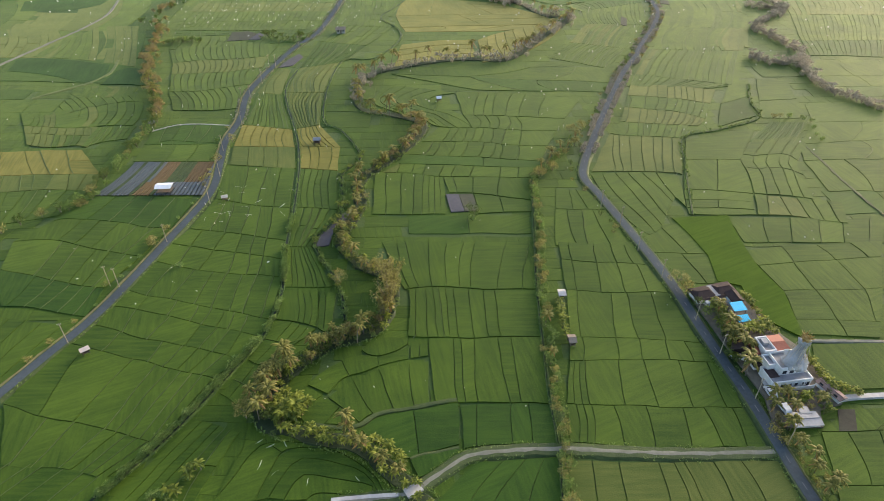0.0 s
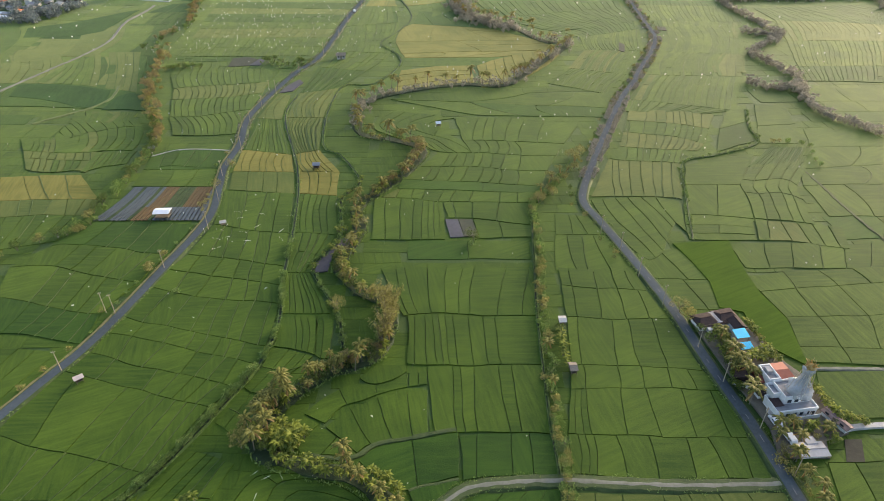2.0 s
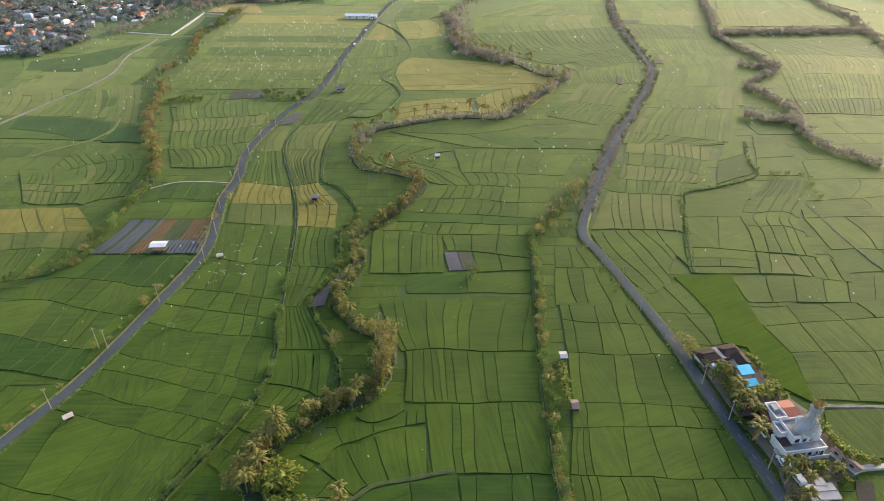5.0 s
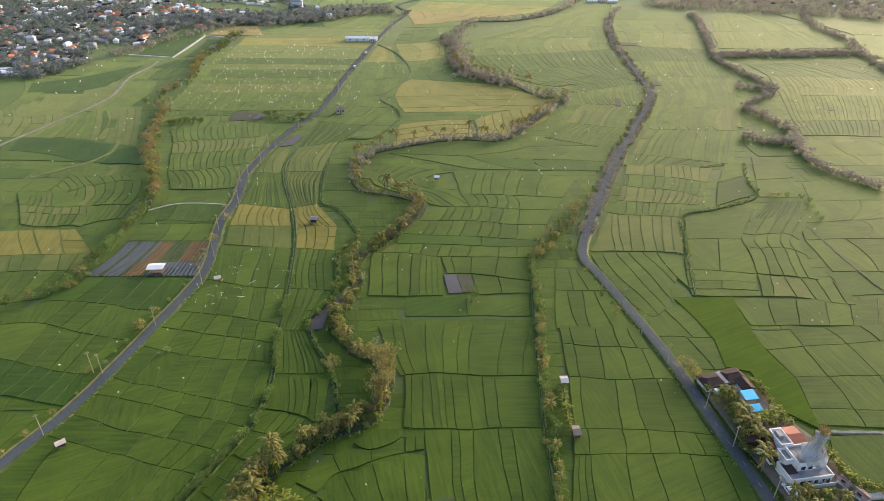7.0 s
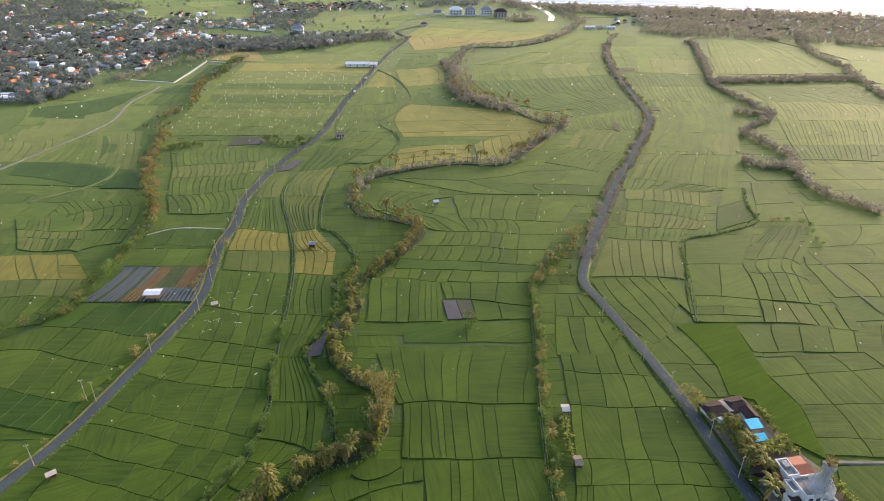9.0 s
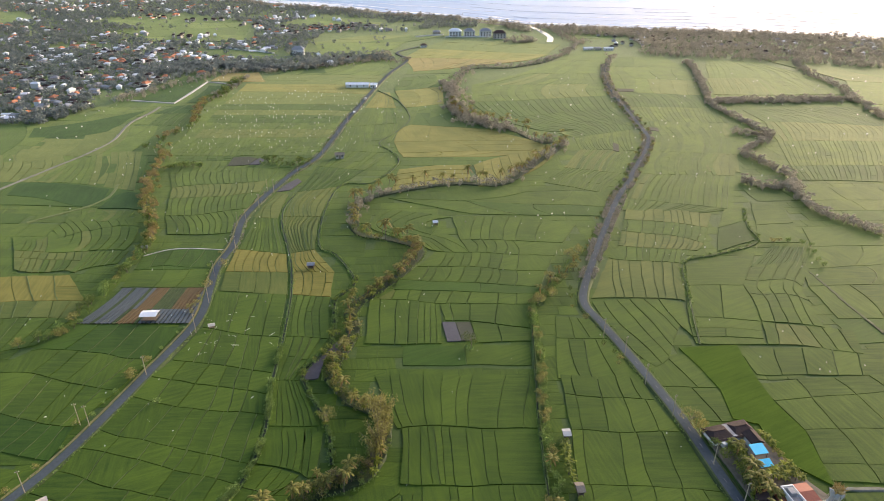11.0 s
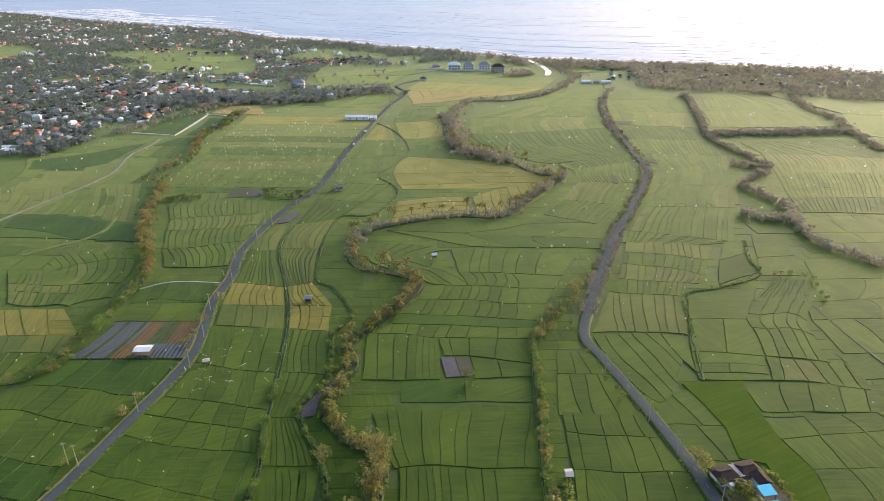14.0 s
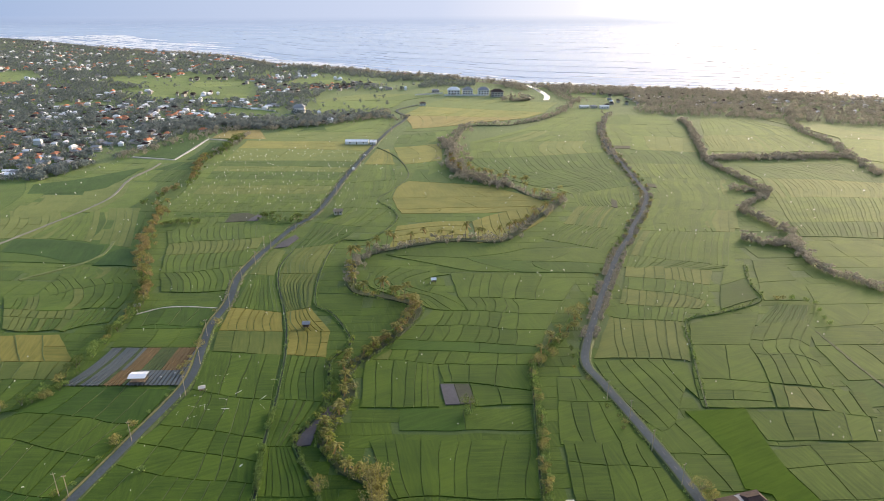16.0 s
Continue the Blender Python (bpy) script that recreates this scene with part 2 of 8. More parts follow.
def solid(name, verts, faces, material, parent=None, label="", smooth=False):
    ob = new(name, mesh_of(name, verts, faces, material, smooth))
    ob.parent = parent
    if label:
        tagged(ob, label)
    return ob


def part(name, bm, material, parent=None, label=""):
    me = bpy.data.meshes.new(name)
    bm.to_mesh(me)
    bm.free()
    me.materials.append(material)
    ob = new(name, me)
    ob.parent = parent
    if label:
        tagged(ob, label)
    return ob


def slab(x0, x1, y0, y1, z0, z1, bevel=0.04, bm=None):
    """A box with eased edges, into bm or a new bmesh."""
    own = bmesh.new()
    bmesh.ops.create_cube(own, size=1, matrix=Matrix.LocRotScale(((x0 + x1) / 2, (y0 + y1) / 2, (z0 + z1) / 2), None, (x1 - x0, y1 - y0, z1 - z0)))
    if bevel:
        bmesh.ops.bevel(own, geom=own.edges[:], offset=min(bevel, (x1 - x0) / 3, (y1 - y0) / 3, (z1 - z0) / 3), segments=1, affect="EDGES")
    if bm is None:
        return own
    me = bpy.data.meshes.new("tmp")
    own.to_mesh(me)
    own.free()
    bm.from_mesh(me)
    bpy.data.meshes.remove(me)
    return bm


def thing(name, label, category, m=None, group="", kind=""):
    ob = new(name)
    if m:
        ob.matrix_basis = m
    return tagged(ob, label, category, group, kind)


def glide(line, step=3.0):
    """A smooth line through the plan's points, a point about every step metres."""
    p = [np.array(q, float) for q in line]
    p = [2 * p[0] - p[1]] + p + [2 * p[-1] - p[-2]]
    out = []
    for a, b, c, d in zip(p, p[1:], p[2:], p[3:]):
        n = max(1, int(np.linalg.norm(c - b) / step))
        for k in range(n):
            s = k / n
            out.append(0.5 * (2 * b + (c - a) * s + (2 * a - 5 * b + 4 * c - d) * s * s + (3 * b - a - 3 * c + d) * s ** 3))
    out.append(p[-2])
    return np.array(out)


def beside(line):
    """The unit vector to the right of the line at each point."""
    d = np.gradient(line, axis=0)
    d /= np.maximum(np.linalg.norm(d, axis=1, keepdims=True), 1e-6)
    return np.c_[d[:, 1], -d[:, 0]]


def sweep(name, line, profile, material, parent=None, rag=0.0, seed=0, kind="", label=""):
    """A strip along a line, with a profile of (offset to the right, height)."""
    rnd = random.Random(seed)
    r = beside(line)
    verts, faces, w = [], [], len(profile)
    for i, (p, q) in enumerate(zip(line, r)):
        for j, (o, z) in enumerate(profile):
            o2 = o + rnd.uniform(-rag, rag)
            verts.append((p[0] + q[0] * o2, p[1] + q[1] * o2, z))
            if i and j:
                a = i * w + j
                faces.append((a, a - 1, a - w - 1, a - w))
    ob = solid(name, verts, faces, material, parent)
    return tagged(ob, label, kind=kind)


def distance_to(line, x, y):
    a, b = line[:-1], line[1:]
    d = b - a
    t = np.clip(((x - a[:, 0]) * d[:, 0] + (y - a[:, 1]) * d[:, 1]) / np.maximum((d ** 2).sum(1), 1e-9), 0, 1)
    return float(np.sqrt((x - a[:, 0] - t * d[:, 0]) ** 2 + (y - a[:, 1] - t * d[:, 1]) ** 2).min())


def waver(x, y):
    """A slow wandering, by which bunds and banks depart from straight lines."""
    k = 1.0 + min(2.0, max(0.0, (y - 180) / 200))
    v = noise.noise_vector(Vector((x / 24 / k, y / 24 / k, 3.1)))
    w = noise.noise_vector(Vector((x / 12, y / 12, 5.7)))
    u = noise.noise_vector(Vector((x / 6, y / 6, 8.4)))
    return x + (0.75 * v[0] * k * k + 0.55 * w[0] + 0.34 * u[0]), y + (0.75 * v[1] * k * k + 0.6 * w[1] + 0.34 * u[1])

WEST_ROAD = [(-118.1, 91.6), (-111.5, 108), (-106.5, 120.8), (-100.6, 134.9), (-96.1, 152.3), (-91.6, 174.9), (-87.2, 196.6), (-86.4, 210.5), (-89.1, 228.2), (-91.9, 247), (-91.3, 268.8), (-94.6, 294.8), (-92.9, 316.4), (-89.2, 338), (-83.3, 365.8), (-74.8, 391.7), (-70.8, 434.3), (-68.4, 473.4), (-63.6, 521.5), (-57.7, 579.7), (-48, 657.3), (-36, 713.9), (-34.9, 742.2), (-47.3, 781), (-24.5, 823.3)]
EAST_ROAD = [(81, 65.5), (78.8, 80.3), (77.8, 90.7), (76.4, 105.6), (73.3, 125.3), (69.6, 152.8), (64.3, 177.7), (58.2, 202.5), (54.9, 214.5), (57.2, 227), (66.8, 253.1), (78.8, 284.4), (95, 323.7), (107.9, 348.7), (113.9, 363.7), (130.2, 398.4), (142.5, 431.8), (145.6, 470.8), (148.9, 518.9), (151.7, 570.1), (160.5, 631.8), (174.7, 690.9), (198.2, 761.4)]
FARM_TRACK = [(-22.4, 78), (-11.7, 79.3), (-6.2, 80.6), (-1.3, 84.4), (5.7, 89.2), (14.9, 90.8), (27.9, 91.2), (40.7, 90.4), (58.7, 89.8), (77.6, 90.2)]
WEST_DITCH = [(-76.4, 77.2), (-65.7, 92.9), (-55.6, 114.1), (-49.6, 130), (-48.3, 147.4), (-51.2, 167.3), (-53, 192.6), (-56.5, 223.3), (-62.2, 250.5), (-74.3, 289.3), (-77.8, 310.3), (-75.7, 330.4)]
HEDGE_WEST = [(-75.2, 79.9), (-67.4, 94), (-57.3, 115.1), (-50.9, 130.4), (-49.2, 147.4), (-52.3, 167.3), (-54.3, 192.6)]
STREAM = [(-3.1, 76.9), (-10.7, 84.4), (-19, 91.9), (-31.9, 95.1), (-43, 100.1), (-43.7, 109.9), (-36.8, 119.6), (-28.7, 127), (-20.4, 129.8), (-15.3, 140.9), (-16.4, 154), (-25.9, 161.1), (-33.9, 175.1), (-29.4, 196.2), (-31.2, 214.3), (-16, 238.2), (-8.3, 262.7), (-24.1, 274.1), (-38, 282.4), (-40, 317.4), (-19, 334.7), (11.6, 345.4), (36.4, 345.1), (62.3, 384.7), (84.9, 423.3), (68, 423.5), (52.4, 453.8), (31.5, 472.2), (13.6, 505.9), (12.8, 578.8), (32.3, 677.2), (74.1, 686), (114.5, 718.6), (150.9, 782), (179.5, 857.4)]
STREAM_SIDE = [(-27.8, 134.9), (-31.3, 150), (-40.3, 167.2), (-42.4, 175.2), (-35.9, 191.4), (-38.7, 218.7), (-33.1, 233.4), (-44.1, 257.4), (-53, 267.2), (-56.7, 306.4), (-53.3, 343.5), (-37.2, 346.7), (-24.9, 375.2), (-26.2, 396.8), (-38.9, 420.9), (-29.4, 447.6), (-21.1, 485.7), (-32.8, 540.6), (-52.6, 579.6)]
EAST_HEDGE = [(27.1, 76.8), (28.3, 90.9), (28.3, 107.6), (29.2, 127.7), (30.5, 152.3), (33.4, 183), (36.1, 213.8), (46.1, 230.3), (62.2, 260.3)]
DITCH_FAR_EAST = [(88.6, 189), (96.4, 222), (103.7, 249), (120.1, 255.9), (143.6, 268.3), (147, 287), (153.7, 307.8)]
FAR_EAST_TRACK = [(152.4, 240.1), (152.9, 227.7), (153.8, 206.2), (156.3, 184.2)]
TREES_WEST = [(-132.3, 193.2), (-129, 206.7), (-129.2, 228.5), (-128.3, 253.8), (-132.7, 280.2), (-153.5, 326.9), (-161.5, 357.1), (-172.9, 401.8), (-187.9, 416.3), (-179.2, 463.9), (-189.2, 523.1), (-186.8, 574.6), (-183.9, 636.6)]
TREES_EAST = [(204.7, 276.5), (195.3, 290.6), (189, 303.7), (190.8, 325.8), (199.7, 355.4), (195.1, 377.4), (193.9, 399.6), (223.7, 429.1), (225.4, 451.4), (223.4, 482.3), (219.8, 521.2), (236.3, 584.3), (256.9, 663.2), (266.8, 714.1)]
TREES_BAND = [(223.4, 532.8), (253.9, 534.4), (292.1, 535.9), (341, 539.2)]
TREES_BAND_EAST = [(381.1, 712.3), (361.6, 630.4), (359.9, 580.2), (343.2, 527.3), (332.8, 477.7)]
PALE_PATH = [(-255.9, 545.5), (-216.5, 535), (-215.9, 572.7), (-216.4, 618.6), (-184.3, 607.9)]
DIRT_PATH = [(-240.9, 325.5), (-238.4, 340.3), (-234, 356.4), (-228.2, 378), (-222.3, 399.7), (-218.8, 430.4), (-226.4, 473.5), (-223.4, 506.8), (-223.7, 523.3)]
SHORE = [(-3257, 3367.6), (-2229.5, 2768.9), (-1486.7, 2314.6), (-1160, 2068.9), (-874.8, 1826.5), (-619.6, 1667.4), (-496, 1581.4), (-418.2, 1490.2), (-316.6, 1371.2), (-241.2, 1334.5), (-132.4, 1257), (-76.4, 1207.1), (4.8, 1169), (70.3, 1109), (154.2, 1039.8), (236, 1010.8), (338.5, 982.8), (427.6, 956.4), (499.6, 937.3), (562.3, 908), (594.1, 875.6), (666.3, 839.9), (815, 771.7)]
DIRT_PATH_SOUTH = [(-198.2, 293.2), (-187.9, 304), (-178.7, 313.3), (-174.1, 326.4), (-177.3, 344.9)]
TREES_CLUSTERS = [[(204.3, 443), (215.1, 437.3), (226.1, 431.8)], [(168.8, 346.5), (176.6, 337.6), (189.6, 334.1)]]
RIVER = [(115.4, 1047.6), (136.6, 1005.9), (146.2, 955.3), (149.4, 898.7), (141.4, 858.1)]

# plots: rungs of a ladder, near to far: west end, east end, plots up to the next rung, crop
BLOCKS = {}
BLOCKS["west_near"] = [
    (-183.2, 120.4, -112, 110.2, 17, "G"),
    (-188, 145.7, -104, 133.5, 0, "G")]
BLOCKS["west_strip"] = [
    (-125.2, 229.9, -90.9, 229.6, 3, "G"),
    (-126, 244.2, -91.6, 244.9, 3, "D"),
    (-127, 256, -93, 258, 0, "G")]
BLOCKS["west_strip_far"] = [
    (-155.5, 362, -83, 374, 9, "G"),
    (-161.6, 386.6, -75.3, 389.7, 10, "D"),
    (-164.5, 396.6, -73.5, 395.6, 0, "G")]
BLOCKS["west_hill"] = [
    (-182.6, 177.8, -136.6, 189.6, 13, "G"),
    (-201.1, 205.3, -131.5, 207.6, 12, "K"),
    (-209.6, 217.9, -133.3, 219.5, 8, "Y"),
    (-218.9, 236, -150, 240, 0, "G")]
BLOCKS["west_hill_far"] = [
    (-278.3, 316, -158, 313, 2, "D"),
    (-297.8, 349, -161.2, 347.4, 12, "G"),
    (-324, 398.2, -173.9, 396.3, 4, "G"),
    (-349.3, 466.7, -178.2, 464.2, 0, "G")]
BLOCKS["mid_west"] = [
    (-121.2, 71.1, -80.6, 69.7, 8, "G"),
    (-106, 91.5, -72.6, 84, 0, "G")]
BLOCKS["mid_west_far"] = [
    (-85.3, 226.8, -57.1, 223.3, (.25, .5, .72), "K"),
    (-88.2, 242.9, -60.9, 241.6, 4, "Y"),
    (-89, 263.5, -64.9, 258.7, 6, "G"),
    (-90.2, 299.6, -77.3, 297.4, 3, "G"),
    (-85.3, 333.8, -78.4, 328.8, 0, "G")]
BLOCKS["mid_ditch"] = [
    (-72.9, 75.9, -53, 77.1, 6, "G"),
    (-60, 100, -48, 96, 0, "G")]
BLOCKS["mid_ditch_far"] = [
    (-47.8, 150.1, -33.4, 150, 7, "G"),
    (-51, 170.4, -43.2, 170.4, 5, "G"),
    (-52.7, 195.2, -37.2, 193.6, 6, "G"),
    (-55.8, 223.3, -40.8, 221.8, 4, "Y"),
    (-59.9, 241.6, -42.2, 241.4, 4, "Y"),
    (-63.9, 258.7, -53.7, 263.1, 6, "G"),
    (-75.2, 299.5, -57.4, 299.3, 5, "G"),
    (-74.8, 332, -56, 340.1, 6, "G"),
    (-72, 375.3, -43.8, 367.1, 5, "G"),
    (-67.2, 405.9, -30.5, 399.9, 5, "G"),
    (-67.6, 455.6, -36.4, 435.4, 0, "G")]
BLOCKS["track_south"] = [
    (-1.9, 69.4, 25.1, 69.3, 4, "D"),
    (-4.1, 76.2, 26, 76.8, 4, "D"),
    (8, 87.7, 27.3, 88.8, 0, "D")]
BLOCKS["centre"] = [
    (17.1, 302, 80.8, 298, 3, "G"),
    (-27.3, 323.4, 87, 310, 3, "G"),
    (14.3, 334.3, 94.4, 330.1, 0, "G")]
BLOCKS["hedge_strip"] = [
    (27.5, 76.8, 78.1, 76.5, (.12, .24, .42, .5, .55, .68, .81), "K"),
    (28.7, 88.2, 76, 88, 0, "G")]
BLOCKS["hedge_strip_far"] = [
    (37.5, 171.1, 62.2, 170.6, 4, "G"),
    (40.7, 193, 58.9, 192.9, 3, "G"),
    (42.7, 207, 55.1, 205.3, 0, "G")]
BLOCKS["east_wedge"] = [
    (71.1, 152, 90.7, 151.1, 2, "G"),
    (69, 166.5, 87.6, 166.4, 2, "G"),
    (65.1, 181.1, 82.5, 184, 0, "G")]
BLOCKS["east_fields"] = [
    (100.2, 172.5, 178.6, 171.3, 9, "G"),
    (99.8, 187.1, 188.6, 186.1, 0, "G")]
BLOCKS["east_slope"] = [
    (130.1, 245.3, 149, 242.6, 6, "G"),
    (147.4, 264.2, 163.7, 263.4, 0, "G")]
BLOCKS["east_rise"] = [
    (144.5, 204.7, 202, 204.2, 4, "G"),
    (145.6, 228.2, 222.1, 230.8, 3, "G"),
    (150.9, 242.6, 237.1, 250.6, 3, "G"),
    (165.2, 263.4, 248.8, 266.1, 2, "G"),
    (171.1, 283.5, 216.1, 278.6, 0, "G")]
BLOCKS["east_nook"] = [
    (144.9, 268.3, 164.5, 268.1, 1, "G"),
    (151.2, 287, 170.3, 290.1, 1, "G"),
    (161.2, 315.4, 175.9, 313.7, 0, "G")]
BLOCKS["east_flat"] = [
    (121.9, 259.3, 143.2, 270.7, 1, "G"),
    (131.7, 283.9, 148.1, 292.4, 1, "G"),
    (145.2, 309.5, 157.2, 315.5, 0, "G")]
BLOCKS["east_lower"] = [
    (95.7, 109.1, 136.2, 108.9, 2, "G"),
    (100.8, 124.7, 147.1, 124.8, 0, "G")]
BLOCKS["east_south"] = [
    (81.7, 69, 113.6, 68.9, 4, "G"),
    (85.7, 81.9, 120.2, 81.7, 5, "G"),
    (89.1, 95.3, 127.4, 95.9, 3, "G"),
    (100.2, 102.6, 132.6, 103.5, 0, "G")]
BLOCKS["east_block"] = [
    (90, 306, 131, 303, 11, "G"),
    (95.9, 323.6, 148.9, 306.4, 10, "G"),
    (114.4, 359.5, 170.4, 357, 9, "G"),
    (132.6, 403.3, 187.3, 394.8, 8, "G"),
    (143.8, 459.4, 209.8, 458.4, 0, "G")]
BLOCKS["east_bend"] = [
    (58.9, 346.6, 91.2, 327.6, 9, "G"),
    (75.3, 371, 108.1, 358.9, 9, "G"),
    (91.9, 405.9, 128, 403.1, 9, "G"),
    (93.2, 431, 137.7, 452.8, 9, "G"),
    (84.7, 443.4, 137, 480.5, 0, "G")]
BLOCKS["loop"] = [
    (-22, 392, 30, 392, 3, "Y"),
    (-24.3, 400.2, 76.5, 407.3, 2, "Y"),
    (-29.8, 424.6, 63.1, 428.7, 3, "Y"),
    (-25.8, 469.8, 38.4, 453.9, 3, "G"),
    (-23.1, 502.8, 11.2, 498.9, 0, "G")]
BLOCKS["far_west"] = [
    (-166.2, 397.3, -73.8, 396.2, 17, "G"),
    (-167.9, 415.1, -72.7, 414.5, 15, "G"),
    (-169, 437.2, -71.9, 434.8, 13, "K"),
    (-170, 459.2, -70.5, 454.8, 11, "G"),
    (-173.8, 477.3, -67.6, 470.4, 9, "D"),
    (-175.8, 499, -67.2, 492.3, 5, "K"),
    (-176.4, 516, -66, 508, 3, "D"),
    (-176.9, 534.5, -62.3, 526.1, 3, "K"),
    (-176.2, 581.3, -58.9, 566.2, 3, "Y"),
    (-177.5, 613.1, -55.8, 598.6, 3, "K"),
    (-161.6, 658.9, -47.2, 645.8, 6, "G"),
    (-106.8, 711.5, -45.7, 710.6, 9, "G"),
    (-87.5, 758, -46.2, 773, 0, "G")]
BLOCKS["far_mid"] = [
    (-64.4, 397.2, -31.7, 424.6, 6, "G"),
    (-64.9, 462.6, -24.7, 472.9, 5, "G"),
    (-59.9, 517.7, -32.8, 517.4, 4, "Y"),
    (-54.5, 572.9, -42.1, 572.7, 0, "G")]
BLOCKS["far_mid2"] = [
    (-29.8, 454.8, 11.3, 502.4, 3, "G"),
    (-26.9, 517.3, 7.2, 530.2, 3, "Y"),
    (-37.5, 579.4, 8, 595.4, 4, "G"),
    (-34.6, 640, 14.3, 656.4, 0, "G")]
BLOCKS["orange"] = [
    (-28.7, 668.9, 23.8, 686.7, 5, "O"),
    (-33.8, 745.9, 97.8, 733, 6, "Y"),
    (-20.8, 814.4, 124.4, 762.5, 5, "K"),
    (11.3, 880.2, 154.2, 838.8, 0, "Y")]
BLOCKS["far_east"] = [
    (83.2, 446.2, 138.6, 470.9, 11, "D"),
    (70.4, 453.6, 139.6, 487.1, 12, "D"),
    (40.8, 485, 138.9, 509.7, 12, "D"),
    (28.3, 535.8, 144, 554.9, 9, "G"),
    (34.2, 602.4, 152.7, 605.8, 6, "G"),
    (82.3, 655.4, 162.5, 654.3, 4, "G"),
    (132.3, 732.4, 184, 724.5, 3, "G"),
    (171.9, 802.6, 202.1, 777.2, 0, "G")]
BLOCKS["far_right"] = [
    (115.9, 363.7, 176, 363, 12, "G"),
    (134.5, 398.4, 188.8, 397.8, 12, "G"),
    (144.8, 431.8, 197.6, 431.2, 10, "G"),
    (149.1, 475.5, 211.9, 470, 12, "G"),
    (151.7, 518.8, 223.6, 514.2, 12, "D"),
    (155.7, 570.1, 222.9, 558.2, 4, "G"),
    (164.4, 631.8, 244, 617.3, 4, "G"),
    (178.9, 690.8, 255.6, 683.3, 3, "G"),
    (199.8, 749.9, 254.4, 749, 0, "G")]
BLOCKS["far_right2"] = [
    (203.8, 348.6, 297.5, 338.8, 20, "D"),
    (209.8, 372.6, 323.4, 371.4, 24, "G"),
    (226.8, 424.2, 359.1, 416.3, 24, "G"),
    (241.1, 474.4, 380, 442.8, 22, "D"),
    (240, 510.3, 327, 512.9, 0, "G")]
BLOCKS["far_right3"] = [
    (235.8, 562.4, 353, 556.5, 22, "G"),
    (259.8, 630.4, 360.4, 623.7, 12, "G"),
    (292.3, 730, 342.3, 715.2, 0, "G")]
BLOCKS["far_right4"] = [
    (350.9, 525.9, 410, 480.5, 2, "G"),
    (377.4, 615.5, 486.7, 577.1, 2, "G"),
    (356.6, 732.7, 456.2, 671.1, 0, "K")]
BLOCKS["town_edge"] = [
    (-307.7, 373.2, -235.2, 389.1, 3, "G"),
    (-330.6, 403.6, -231.5, 411.9, 3, "G"),
    (-353.2, 433.5, -230, 434.8, 2, "W"),
    (-314.1, 449.5, -231.7, 463.1, 0, "W")]
BLOCKS["town_edge_north"] = [
    (-223, 436, -186, 430, 7, "G"),
    (-222, 470, -184, 466, 6, "G"),
    (-221, 500, -188, 505, 3, "W"),
    (-213, 527, -194, 536, 0, "W")]
BLOCKS["path_field"] = [
    (-250, 546, -219, 539, 1, "W"),
    (-247, 640, -219, 654, 0, "W")]
BLOCKS["path_field_east"] = [
    (-210, 538, -194, 540, 2, "W"),
    (-211, 604, -188, 602, 0, "W")]
BLOCKS["town_edge_corner"] = [
    (-212, 623, -163, 620, 2, "O"),
    (-207, 660, -178, 668, 0, "O")]
BLOCKS["belt_field"] = [
    (-160, 662, -113, 662, 2, "W"),
    (-150, 684, -119, 688, 0, "W")]
BLOCKS["north"] = [
    (-150.4, 747.7, -92.7, 746.8, 3, "G"),
    (-148.2, 807.7, -51.6, 806.2, 3, "G"),
    (-158, 863, -40.3, 861, 2, "G"),
    (-90.3, 924.6, 3.9, 912, 0, "G")]
BLOCKS["north2"] = [
    (-259.6, 749.3, -188.9, 748.3, 2, "G"),
    (-266.5, 801, -185.8, 791.4, 0, "G")]
BLOCKS["north5"] = [
    (-358, 866, -246, 872, 3, "G"),
    (-400, 915, -262, 935, 4, "D"),
    (-455, 965, -285, 1020, 4, "G"),
    (-520, 1030, -300, 1075, 3, "D"),
    (-550, 1100, -370, 1125, 3, "D"),
    (-470, 1165, -420, 1170, 0, "K")]
BLOCKS["north6"] = [
    (-235, 1024, -75, 1024, 4, "G"),
    (-222, 1085, -90, 1070, 3, "D"),
    (-216, 1140, -130, 1120, 0, "D")]
BLOCKS["north7"] = [
    (-690, 1025, -650, 1085, 3, "D"),
    (-780, 1200, -735, 1220, 0, "D")]
BLOCKS["north4"] = [
    (177.9, 887.7, 230.8, 886.8, 3, "G"),
    (201.3, 966.5, 234.1, 965.9, 0, "G")]

# curving plots round the lawn by the stream: near edge, far edge, where it is cut, crop
CURVE_O = [(-48.4, 78.9), (-46.8, 87.8), (-45.2, 92.1), (-41.7, 95.1), (-34.8, 95.8), (-26.2, 94.3), (-20.4, 92.4), (-15, 88.2), (-11.1, 84.1), (-9.4, 80.9)]
CURVE_F = [(-49, 78), (-45.9, 84.3), (-44.3, 88.4), (-42.7, 91.5), (-40.4, 93.4), (-31.6, 93.4), (-23.6, 92), (-17.3, 88.7), (-12.9, 84.6), (-11, 80.9)]
CURVE_A = [(-40.7, 78.9), (-38.9, 84.2), (-36.8, 90.7), (-34.1, 91.9), (-30, 92), (-23.8, 90.5), (-19, 87.7), (-15.1, 84.6), (-12.7, 80.4)]
CURVE_B = [(-37.8, 79.4), (-35.7, 84), (-33.5, 88.6), (-32.6, 89.2), (-29.5, 88.8), (-23.9, 87.6), (-19.1, 86.3), (-16, 84.1), (-13.9, 80.3)]
